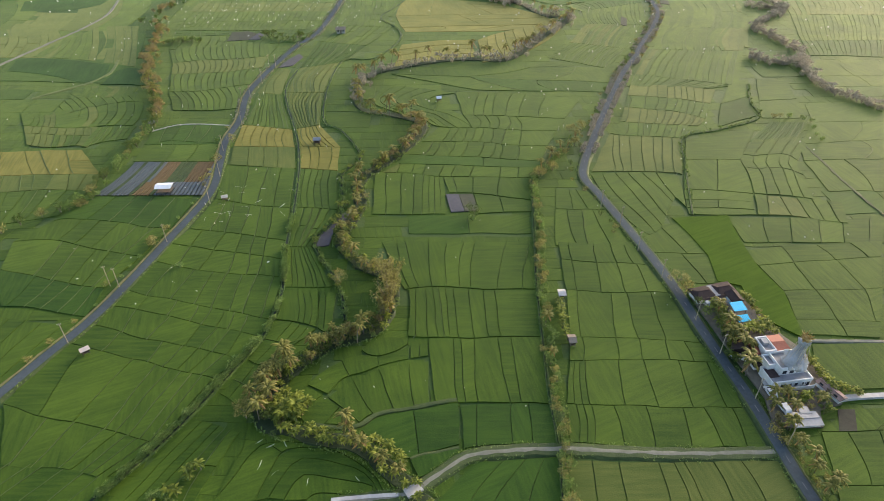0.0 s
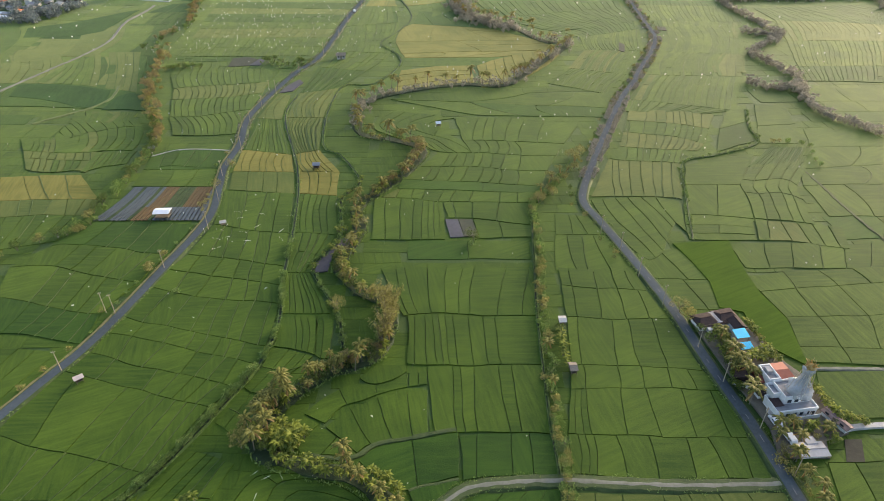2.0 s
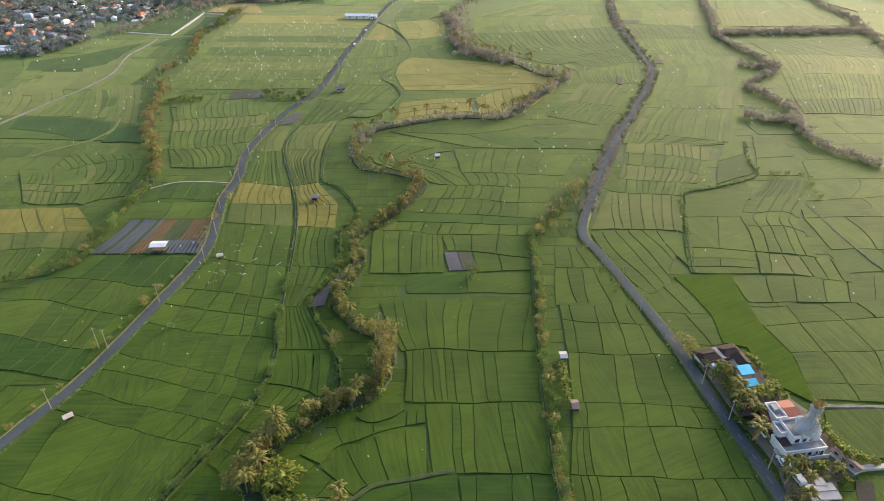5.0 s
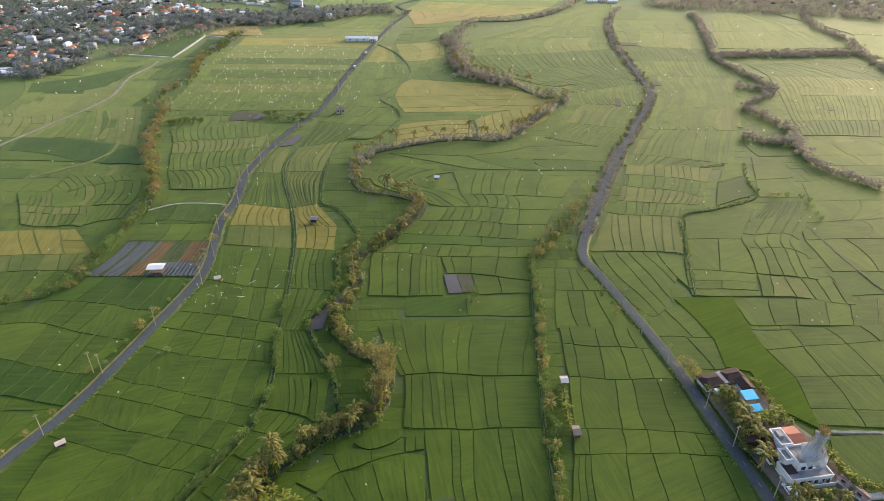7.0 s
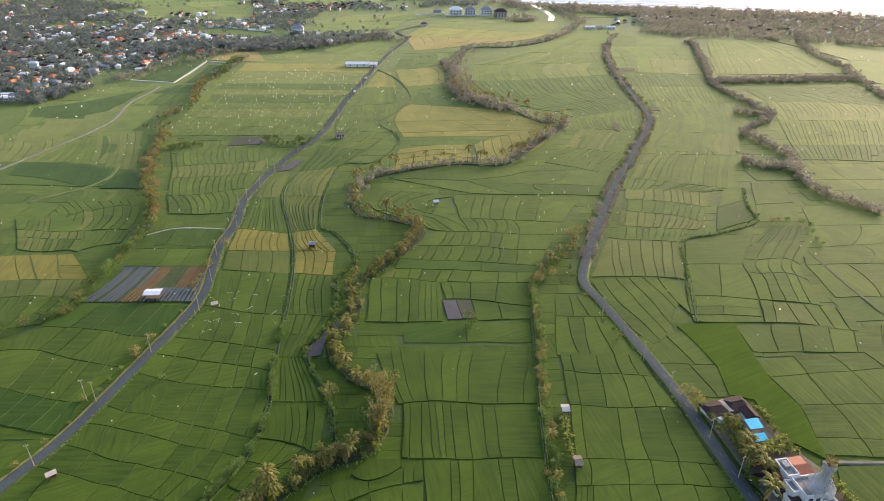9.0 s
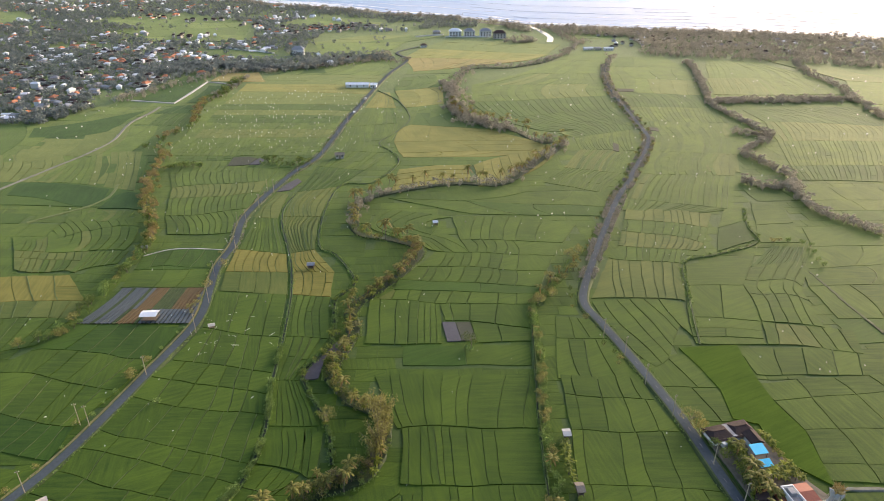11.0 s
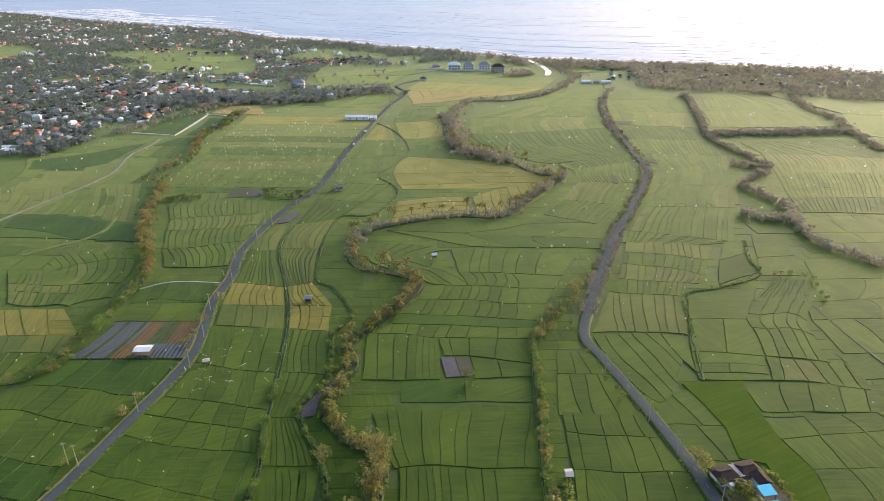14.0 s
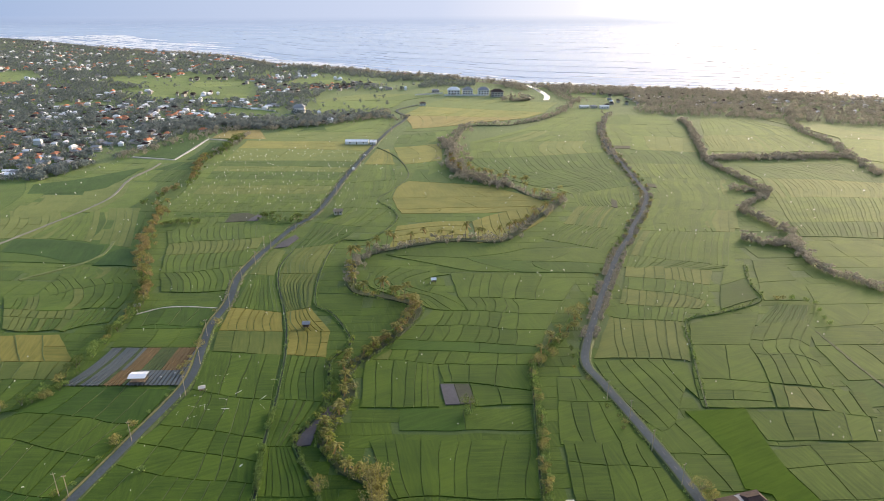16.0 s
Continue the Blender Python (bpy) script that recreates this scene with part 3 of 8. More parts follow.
CURVE_C = [(-34.1, 78.9), (-32.7, 82.7), (-31.3, 84.8), (-30.2, 84.9), (-24.7, 83.8), (-19.4, 82.9), (-15.3, 82.2), (-14.9, 79.7)]
CURVE_D = [(-29.2, 78.9), (-28, 79.8), (-27, 80.1), (-24.2, 79.9), (-21.8, 79.5), (-21.9, 78.6)]
CURVE_E = [(-28.9, 77.5), (-27.3, 77.5), (-24.7, 77.5), (-21.8, 77.4)]
CURVE_R3 = [(-30.8, 98.9), (-25.2, 97.9), (-20.1, 98.6), (-16.5, 101.7), (-11.8, 103.1), (-6.5, 104.1), (-2.1, 105.2), (3.5, 106.4)]
CURVE_S1 = [(-19.5, 97.3), (-16.4, 100.5), (-11.2, 102.1), (-6.4, 103.1), (-1.6, 104.2), (3.9, 105.4)]
CURVE_S2 = [(-17.9, 95.8), (-13, 92.5), (-7.4, 89.3), (-5.1, 90.3), (-1, 91.1), (3.8, 92.3)]
CURVE_S4 = [(-7.4, 88.8), (-5.1, 89.8), (-1, 90.6), (3.8, 91.8)]
CURVE_S3 = [(-5.3, 84.1), (-3.7, 84.7), (0.8, 87.6), (4.2, 89.8)]
BANDS = [(CURVE_F, CURVE_O, ((0.343, 0.325), (0.763, 0.695), ), "G"),
         (CURVE_A, CURVE_F, ((0.301, 0.343), (0.695, 0.747), ), "G"),
         (CURVE_B, CURVE_A, (), "G"),
         (CURVE_C, CURVE_B, (), "G"),
         (CURVE_D, CURVE_C, (), "G"),
         (CURVE_E, CURVE_D, (), "G"),
         (CURVE_S2, CURVE_S1, ((0.615, 0.545), ), "D"),
         (CURVE_S3, CURVE_S4, (), "D")]

# plots that follow the slope: near edge, far edge, where they are cut, crop, bow of the cuts
CENTRE_BANDS = []
CENTRE_BANDS.append(([(-24.8, 189.8), (-13.6, 189.7), (1.2, 190.2)], [(-26, 220), (-15.4, 219.1), (0.7, 216.6)], ((0.188, 0.142), (0.381, 0.369), (0.542, 0.568), (0.665, 0.696), (0.758, 0.789), (0.842, 0.869), (0.931, 0.936), ), "G", 0))
CENTRE_BANDS.append(([(12.8, 190.1), (23.7, 191.3), (33, 191.2)], [(11.5, 203.8), (18.9, 202.3), (34, 198.4)], ((0.427, 0.419), ), "G", 0))
CENTRE_BANDS.append(([(2.3, 203.9), (11.5, 203.8), (18.9, 202.7), (34.4, 198.4)], [(0.7, 216.6), (15.8, 216), (36.9, 215.5)], ((0.082, 0.113), (0.275, 0.309), (0.547, 0.588), ), "G", 0))
CENTRE_BANDS.append(([(-23.9, 219.6), (-15.4, 219.1), (-2.8, 217), (15.8, 216), (36.9, 215.5)], [(-18, 226.5), (-3, 226), (16.3, 224.5), (37.9, 223.1)], ((0.09, 0.014), (0.191, 0.123), (0.261, 0.211), (0.375, 0.338), (0.451, 0.422), (0.572, 0.546), (0.749, 0.735), (0.864, 0.86), ), "G", 0))
CENTRE_BANDS.append(([(-18, 226.5), (-3, 226), (16.3, 224.5), (37.9, 223.1)], [(-16.4, 234.8), (-3.1, 233.3), (10.2, 232.3), (23.3, 230.9), (40.5, 228.5)], ((0.614, 0.581), ), "D", 0))
CENTRE_BANDS.append(([(-16.4, 234.8), (-3.1, 233.3), (10.2, 232.3), (23.3, 230.9), (40.5, 228.5)], [(-9, 246), (6, 246.3), (17.6, 245.2), (28.9, 242.7), (44.9, 242.6)], ((0.156, 0.094), (0.223, 0.162), (0.332, 0.277), (0.419, 0.384), (0.544, 0.495), (0.628, 0.586), (0.693, 0.628), (0.818, 0.758), ), "G", 0.6))
CENTRE_BANDS.append(([(-9, 246), (6, 246.3), (17.6, 245.2), (28.9, 242.7), (44.9, 242.6)], [(-1, 259.7), (6.3, 259.1), (18.4, 259.5), (30.3, 257.2), (50.5, 255.5)], ((0.17, 0.095), (0.234, 0.164), (0.341, 0.23), (0.406, 0.296), (0.456, 0.371), (0.543, 0.456), (0.62, 0.554), (0.764, 0.688), ), "G", 0.5))
CENTRE_BANDS.append(([(13.3, 259), (18.4, 259.5), (30.3, 257.2), (50.5, 255.5)], [(10.3, 271.8), (21.7, 271.7), (33, 271), (56.4, 267.9)], ((0.086, 0.114), (0.188, 0.207), (0.299, 0.315), (0.408, 0.426), (0.569, 0.501), ), "G", 1.2))
CENTRE_BANDS.append(([(10.3, 271.8), (21.7, 271.7), (33, 271), (56.4, 267.9)], [(7.1, 299), (26.3, 298.8), (50.3, 293.9), (66.9, 289.1)], ((0.099, 0.189), (0.192, 0.261), (0.279, 0.323), (0.397, 0.45), (0.527, 0.561), (0.732, 0.725), ), "G", -0.8))
TERRACE_BANDS = []
TERRACE_BANDS.append(([(-29.7, 305.7), (-32.2, 296.7), (-31.5, 284.3), (-21.5, 275.7), (-9.8, 269.2), (-4.2, 262.4)], [(-23.7, 307.1), (-28.6, 298.7), (-28.8, 286.2), (-19, 276.8), (-7.3, 269.7), (-0.5, 260.2)], ((0.45, 0.45), ), "G", 0))
TERRACE_BANDS.append(([(-23.7, 307.1), (-28.6, 298.7), (-28.8, 286.2), (-19, 276.8), (-7.3, 269.7), (-0.5, 260.2)], [(-17.5, 306.3), (-24.3, 295.9), (-24.9, 286.1), (-15.2, 277.4), (-3.5, 269.7), (3.1, 259.6)], ((0.45, 0.45), ), "G", 0))
TERRACE_BANDS.append(([(-17.5, 306.3), (-24.3, 295.9), (-24.9, 286.1), (-15.2, 277.4), (-3.5, 269.7), (3.1, 259.6)], [(-10.9, 304.1), (-19.6, 295.2), (-21.8, 287.4), (-13.5, 279.2), (-2.3, 272.5), (7, 259.1)], ((0.45, 0.45), ), "G", 0))
TERRACE_BANDS.append(([(-10.9, 304.1), (-19.6, 295.2), (-21.8, 287.4), (-13.5, 279.2), (-2.3, 272.5), (7, 259.1)], [(-2.6, 301.9), (-12.5, 295.2), (-16, 288), (-7.5, 279.8), (4, 273.1), (10.4, 265), (13.3, 259.5)], ((0.45, 0.45), ), "G", 0))
TERRACE_BANDS.append(([(-2.6, 301.9), (-12.5, 295.2), (-16, 288), (-7.5, 279.8), (4, 273.1), (10.4, 265), (13.3, 259.5)], [(7.1, 298.3), (-2.5, 294.4), (-5.9, 289.2), (0.2, 282.1), (6.6, 276), (10.3, 271.8)], ((0.3, 0.3), (0.6, 0.6), ), "G", 0))
ROADSIDE_BANDS = []
ROADSIDE_BANDS.append(([(58.5, 219.6), (68.8, 220.3), (89.6, 219.3), (93.5, 217.3)], [(73.2, 253.2), (77, 251.6), (88.5, 250.5), (99.8, 248.9), (103.2, 247.8)], ((0.279, 0.06), (0.367, 0.144), (0.465, 0.285), (0.595, 0.436), (0.713, 0.594), (0.795, 0.719), (0.908, 0.837), ), "K", -0.6))
ROADSIDE_BANDS.append(([(73.2, 253.2), (77, 251.6), (88.5, 250.5), (99.8, 248.9), (103.2, 247.8)], [(80.5, 264.9), (87.6, 263.7), (97.1, 262.5), (109.3, 260.8)], ((0.226, 0.119), (0.37, 0.265), (0.452, 0.355), (0.541, 0.455), (0.623, 0.559), (0.706, 0.667), (0.788, 0.757), (0.867, 0.83), (0.941, 0.91), ), "G", 0.3))
ROADSIDE_BANDS.append(([(80.5, 264.9), (87.6, 263.7), (97.1, 262.5), (113.4, 260.2)], [(86.2, 281.3), (97, 278.1), (108.8, 275), (118.9, 267.9)], ((0.073, 0.049), (0.232, 0.209), (0.311, 0.292), (0.435, 0.415), (0.52, 0.505), (0.59, 0.589), (0.669, 0.669), (0.748, 0.747), (0.824, 0.822), (0.875, 0.87), (0.945, 0.938), ), "K", 0.5))
ROADSIDE_BANDS.append(([(86.2, 281.3), (97, 278.1), (108.8, 275), (118.9, 267.9)], [(91, 294.1), (109, 291.3), (126.9, 284.6)], ((0.049, 0.041), (0.245, 0.225), (0.381, 0.377), (0.485, 0.488), (0.589, 0.599), (0.655, 0.665), (0.74, 0.74), (0.822, 0.813), (0.904, 0.908), ), "G", 0.4))
ROADSIDE_BANDS.append(([(91, 294.1), (109, 291.3), (126.9, 284.6)], [(94.9, 306.6), (114, 306.4), (135.3, 301.9)], ((0.225, 0.213), (0.35, 0.33), (0.474, 0.44), (0.571, 0.52), (0.653, 0.593), (0.719, 0.653), (0.8, 0.742), (0.894, 0.847), ), "K", 0.4))
DIAGONAL_BANDS = []
DIAGONAL_BANDS.append(([(58.4, 217.2), (60.6, 200.6), (66.1, 182.9), (69.8, 176.3)], [(62.9, 218), (64.5, 204), (69.8, 189), (72.5, 177.6)], (), "G", 0))
DIAGONAL_BANDS.append(([(62.9, 218), (64.5, 204), (69.8, 189), (72.5, 177.6)], [(68.5, 219.1), (70.9, 205.8), (74, 190.5), (76.2, 181.6)], (), "G", 0))
DIAGONAL_BANDS.append(([(68.5, 219.1), (70.9, 205.8), (74, 190.5), (76.2, 181.6)], [(73.2, 219.5), (76.3, 203.9), (78.8, 188.3)], (), "G", 0))
DIAGONAL_BANDS.append(([(73.2, 219.5), (76.3, 203.9), (78.8, 188.3)], [(78.4, 219.4), (81.5, 207.5), (83.4, 197)], (), "G", 0))
DIAGONAL_BANDS.append(([(78.4, 219.4), (81.5, 207.5), (83.4, 197)], [(83.7, 219.4), (84.1, 209.3), (85.5, 200.7)], (), "G", 0))
DIAGONAL_BANDS.append(([(83.7, 219.4), (84.1, 209.3), (85.5, 200.7)], [(92.2, 216.1), (90, 205.6), (87.6, 193.9)], (), "G", 0))
SLOPE_BANDS = []
SLOPE_BANDS.append(([(133.4, 248.1), (121.9, 231.3), (119.3, 219.9), (116, 203.6)], [(137.6, 246.5), (125.7, 229), (124.6, 219.8), (120.1, 202.8)], ((0.36, 0.36), (0.6, 0.6), ), "G", 0))
SLOPE_BANDS.append(([(137.6, 246.5), (125.7, 229), (124.6, 219.8), (120.1, 202.8)], [(144.7, 248.4), (131.1, 229.9), (128.8, 219.8), (124.3, 202.1)], ((0.36, 0.36), (0.6, 0.6), ), "G", 0))
SLOPE_BANDS.append(([(144.7, 248.4), (131.1, 229.9), (128.8, 219.8), (124.3, 202.1)], [(151, 249.9), (136.2, 229.8), (133.6, 219.7), (129, 201.4)], ((0.36, 0.36), (0.6, 0.6), ), "G", 0))
SLOPE_BANDS.append(([(151, 249.9), (136.2, 229.8), (133.6, 219.7), (129, 201.4)], [(153.5, 247.4), (139.9, 228.9), (136.8, 218.1), (132.9, 200.3)], ((0.36, 0.36), (0.6, 0.6), ), "G", 0))
SLOPE_BANDS.append(([(153.5, 247.4), (139.9, 228.9), (136.8, 218.1), (132.9, 200.3)], [(153.3, 241.5), (142.2, 226.3), (139.6, 216.5), (136.4, 198.9)], ((0.36, 0.36), (0.6, 0.6), ), "G", 0))
PLAIN_BANDS = []
PLAIN_BANDS.append(([(110.9, 188.6), (119.7, 188.5), (127.9, 186.6), (132.4, 184.7), (141.1, 183.5)], [(115.8, 203.2), (122.6, 201.4), (136.4, 198.9), (145.3, 197.4)], ((0.136, 0.137), (0.394, 0.274), (0.585, 0.474), (0.742, 0.653), (0.905, 0.832), ), "G", 0))
PLAIN_BANDS.append(([(87, 189.5), (97.7, 189), (110.9, 188.6)], [(87.5, 193.6), (99.4, 193.2), (111.3, 191.8)], (), "G", 0))
PLAIN_BANDS.append(([(87.5, 193.6), (99.4, 193.2), (111.3, 191.8)], [(88.8, 199.3), (101.7, 198.5), (113, 197)], ((0.498, 0.515), ), "G", 0))
PLAIN_BANDS.append(([(88.8, 199.3), (101.7, 198.5), (113, 197)], [(90.7, 206.3), (102.7, 205.5), (115.6, 203.2)], (), "G", 0))
PLAIN_BANDS.append(([(90.7, 206.3), (102.7, 205.5), (115.6, 203.2)], [(97.8, 229.3), (110.5, 229.2), (120.9, 229.1)], ((0.495, 0.584), ), "G", 0))
PLAIN_BANDS.append(([(97.8, 229.3), (110.5, 229.2), (120.9, 229.1)], [(103.3, 246.4), (120.1, 252.7), (138, 257.8)], (), "G", 0))
WEST_ROAD_BANDS = []
WEST_ROAD_BANDS.append(([(-99.7, 88.2), (-92.7, 87), (-86.3, 86.7), (-79.1, 84.8), (-75.4, 83.4)], [(-109.1, 105.1), (-99, 101.6), (-89.8, 99.5), (-77.9, 96.8), (-66.6, 93.3)], ((0.086, 0.314), (0.293, 0.483), (0.542, 0.665), (0.65, 0.751), (0.751, 0.812), (0.841, 0.877), (0.924, 0.941), ), "G", 0.25))
WEST_ROAD_BANDS.append(([(-109.1, 105.1), (-99, 101.6), (-89.8, 99.5), (-77.9, 96.8), (-66.6, 93.3)], [(-102.2, 126.5), (-93.7, 123.9), (-79.9, 119.7), (-73, 117), (-64.1, 114.6), (-59.3, 113.1)], ((0.249, 0.109), (0.472, 0.449), (0.672, 0.623), (0.739, 0.713), (0.822, 0.789), (0.893, 0.863), (0.953, 0.93), ), "G", -0.25))
WEST_ROAD_BANDS.append(([(-102.2, 126.5), (-93.7, 123.9), (-79.9, 119.7), (-73, 117), (-64.1, 114.6), (-59.3, 113.1)], [(-98.5, 133.2), (-88.5, 130.2), (-76.2, 126.4), (-66.2, 123.7), (-57.8, 121), (-53.2, 119.3)], ((0.23, 0.188), (0.561, 0.472), (0.664, 0.61), (0.759, 0.71), (0.84, 0.792), (0.914, 0.879), ), "G", 0.25))
WEST_ROAD_BANDS.append(([(-98.5, 133.2), (-88.5, 130.2), (-76.2, 126.4), (-66.2, 123.7), (-57.8, 121), (-53.2, 119.3)], [(-97, 141.5), (-87.4, 139.5), (-78.2, 136.6), (-69.2, 133.7), (-60.6, 131.1), (-50.1, 128.2)], ((0.201, 0.165), (0.375, 0.392), (0.621, 0.599), (0.719, 0.711), (0.804, 0.796), (0.897, 0.879), ), "G", -0.25))
WEST_ROAD_BANDS.append(([(-97, 141.5), (-87.4, 139.5), (-78.2, 136.6), (-69.2, 133.7), (-60.6, 131.1), (-50.1, 128.2)], [(-95.6, 148.7), (-88.1, 146), (-80.9, 144.4), (-71.7, 141.9), (-62.7, 138.9), (-54, 136.9), (-49.3, 135.9)], ((0.165, 0.172), (0.369, 0.366), (0.515, 0.509), (0.599, 0.605), (0.698, 0.695), (0.777, 0.77), (0.868, 0.864), ), "G", 0.25))
WEST_ROAD_BANDS.append(([(-95.6, 148.7), (-88.1, 146), (-80.9, 144.4), (-71.7, 141.9), (-62.7, 138.9), (-54, 136.9), (-49.3, 135.9)], [(-93.2, 163.5), (-84.8, 161), (-76.9, 158.7), (-67.5, 156.6), (-58.5, 155.7), (-49.5, 154.8)], ((0.157, 0.173), (0.319, 0.357), (0.478, 0.502), (0.596, 0.604), (0.734, 0.717), (0.825, 0.818), (0.953, 0.939), ), "G", -0.25))
WEST_ROAD_BANDS.append(([(-93.2, 163.5), (-84.8, 161), (-76.9, 158.7), (-67.5, 156.6), (-58.5, 155.7), (-49.5, 154.8)], [(-90.7, 173), (-84.6, 171.7), (-74.6, 169.1), (-64.8, 166.9), (-55.1, 164.4), (-51.1, 163.8)], ((0.196, 0.179), (0.389, 0.4), (0.611, 0.596), (0.741, 0.725), (0.822, 0.832), ), "G", 0.25))
WEST_ROAD_BANDS.append(([(-90.7, 173), (-84.6, 171.7), (-74.6, 169.1), (-64.8, 166.9), (-55.1, 164.4), (-51.1, 163.8)], [(-86.6, 180.9), (-75.6, 179.4), (-67.6, 178), (-57.4, 175.3), (-52.2, 173.7)], ((0.179, 0.132), (0.4, 0.361), (0.596, 0.534), (0.725, 0.666), (0.832, 0.798), ), "G", -0.25))
WEST_ROAD_BANDS.append(([(-86.6, 180.9), (-75.6, 179.4), (-67.6, 178), (-57.4, 175.3), (-52.2, 173.7)], [(-84, 200.9), (-72.5, 197.7), (-62.8, 195.7), (-54.5, 194.9)], ((0.201, 0.152), (0.344, 0.261), (0.511, 0.49), (0.666, 0.629), (0.798, 0.787), ), "G", 0.25))
WEST_ROAD_BANDS.append(([(-84, 200.9), (-72.5, 197.7), (-62.8, 195.7), (-54.5, 194.9)], [(-86.7, 225.9), (-74.8, 224.9), (-63.4, 224.4), (-57.8, 224.3)], ((0.358, 0.333), (0.578, 0.61), (0.794, 0.807), ), "G", -0.25))
WEST_SIDE_BANDS = []
WEST_SIDE_BANDS.append(([(-129.4, 141.5), (-119.3, 141.2), (-107.9, 137.9), (-102.9, 136.9)], [(-139.5, 159.7), (-133.1, 157.6), (-118.6, 153.4), (-109, 151.1), (-102, 150)], ((0.063, 0.369), (0.251, 0.536), (0.447, 0.69), (0.666, 0.817), (0.845, 0.924), ), "D", 0.4))
WEST_SIDE_BANDS.append(([(-139.5, 159.7), (-133.1, 157.6), (-118.6, 153.4), (-109, 151.1), (-102, 150)], [(-143.9, 174.3), (-136.8, 175.2), (-126.9, 174.2), (-113.9, 170.3), (-97.8, 166.2)], ((0.343, 0.362), (0.507, 0.508), (0.666, 0.649), (0.793, 0.762), (0.89, 0.885), ), "G", 0.4))
WEST_SIDE_BANDS.append(([(-143.9, 174.3), (-136.8, 175.2), (-126.9, 174.2), (-113.9, 170.3), (-97.8, 166.2)], [(-136.5, 186.1), (-131.4, 187.8), (-115, 186.6), (-101.9, 183), (-93.2, 181.6)], ((0.321, 0.24), (0.459, 0.378), (0.603, 0.545), (0.741, 0.7), (0.854, 0.849), ), "G", 0.4))
WEST_SIDE_BANDS.append(([(-136.5, 186.1), (-131.4, 187.8), (-115, 186.6), (-101.9, 183), (-93.2, 181.6)], [(-128.3, 203.6), (-111.5, 203.4), (-100.7, 202.2), (-90.6, 200.5)], ((0.262, 0.193), (0.446, 0.388), (0.622, 0.57), (0.791, 0.789), ), "D", 0.4))
NEAR_CENTRE_BANDS = []
NEAR_CENTRE_BANDS.append(([(4.8, 91.1), (9.7, 92), (17.5, 92.4), (26.7, 92.8)], [(4.2, 104), (8.3, 104.3), (16, 104.4), (26.3, 104.2)], ((0.138, 0.186), (0.504, 0.543), (0.714, 0.756), ), "D", 0))
NEAR_CENTRE_BANDS.append(([(-1.8, 104.5), (3.5, 105.2), (16, 104.6), (26.4, 104.4)], [(-4.1, 127.5), (4, 127.6), (10.2, 127.8), (28.3, 127.5)], ((0.196, 0.216), (0.267, 0.278), (0.37, 0.392), (0.632, 0.605), (0.738, 0.719), ), "G", -0.2))
NEAR_CENTRE_BANDS.append(([(-9.7, 128.1), (-3.8, 127.9), (10.2, 128), (28, 127.7)], [(-10, 148.6), (-0.7, 149.6), (11.3, 149), (29.4, 148.1)], ((0.053, 0.051), (0.146, 0.133), (0.223, 0.186), (0.276, 0.234), (0.313, 0.29), (0.377, 0.346), (0.488, 0.455), (0.602, 0.569), (0.698, 0.655), ), "G", -0.2))
NEAR_CENTRE_BANDS.append(([(-11.2, 148.6), (-0.7, 149.9), (11.3, 149.3), (29.4, 148.4)], [(-20.4, 172.8), (-6.3, 173.3), (12.4, 172.9), (31.2, 173.4)], ((0.037, 0.091), (0.114, 0.145), (0.21, 0.299), (0.314, 0.43), (0.407, 0.535), (0.491, 0.607), (0.695, 0.808), (0.887, 0.95), ), "G", -0.5))
HEDGE_BANDS = []
HEDGE_BANDS.append(([(29.6, 93.1), (40.9, 92.3), (53.7, 91.5), (66.5, 91.1), (74.8, 90.8)], [(30.7, 104.9), (43.7, 104.3), (57.2, 103.3), (70.9, 103.1), (73.9, 102.9)], ((0.046, 0.058), (0.086, 0.097), (0.124, 0.141), (0.279, 0.261), (0.434, 0.447), (0.609, 0.653), (0.779, 0.776), (0.905, 0.94), ), "G", 0.3))
HEDGE_BANDS.append(([(30.7, 104.9), (43.7, 104.3), (57.2, 103.3), (70.9, 103.1), (73.9, 102.9)], [(33.9, 119), (47, 118.9), (61.9, 118.9), (73.9, 118.4)], ((0.046, 0.03), (0.093, 0.062), (0.132, 0.097), (0.331, 0.322), (0.523, 0.495), (0.715, 0.725), (0.912, 0.905), ), "G", -0.3))
HEDGE_BANDS.append(([(33.9, 119), (47, 118.9), (61.9, 118.9), (73.9, 118.4)], [(35, 127.4), (39.6, 127.4), (48.8, 126.7), (64.1, 126.2), (70.9, 125.5)], ((0.085, 0.097), (0.327, 0.348), (0.487, 0.54), (0.67, 0.738), (0.832, 0.883), ), "G", 0.3))
HEDGE_BANDS.append(([(35, 127.4), (39.6, 127.4), (48.8, 126.7), (64.1, 126.2), (70.9, 125.5)], [(37.1, 147.8), (50, 146.9), (61.8, 146.9), (67.9, 146.8)], ((0.086, 0.104), (0.354, 0.445), (0.532, 0.595), (0.746, 0.835), ), "G", -0.3))
HEDGE_BANDS.append(([(37.1, 147.8), (50, 146.9), (61.8, 146.9), (67.9, 146.8)], [(38.2, 163.7), (49.5, 161.6), (56.6, 161.3), (64.7, 160.6)], ((0.104, 0.125), (0.348, 0.43), (0.585, 0.666), (0.812, 0.895), ), "G", 0.3))
HEDGE_BANDS.append(([(38.2, 163.7), (49.5, 161.6), (56.6, 161.3), (64.7, 160.6)], [(38.7, 173), (49.9, 172.6), (59.3, 172.9), (63.4, 172.8)], ((0.125, 0.15), (0.43, 0.474), (0.666, 0.704), (0.861, 0.879), ), "G", -0.3))
EAST_FIELD_BANDS = []
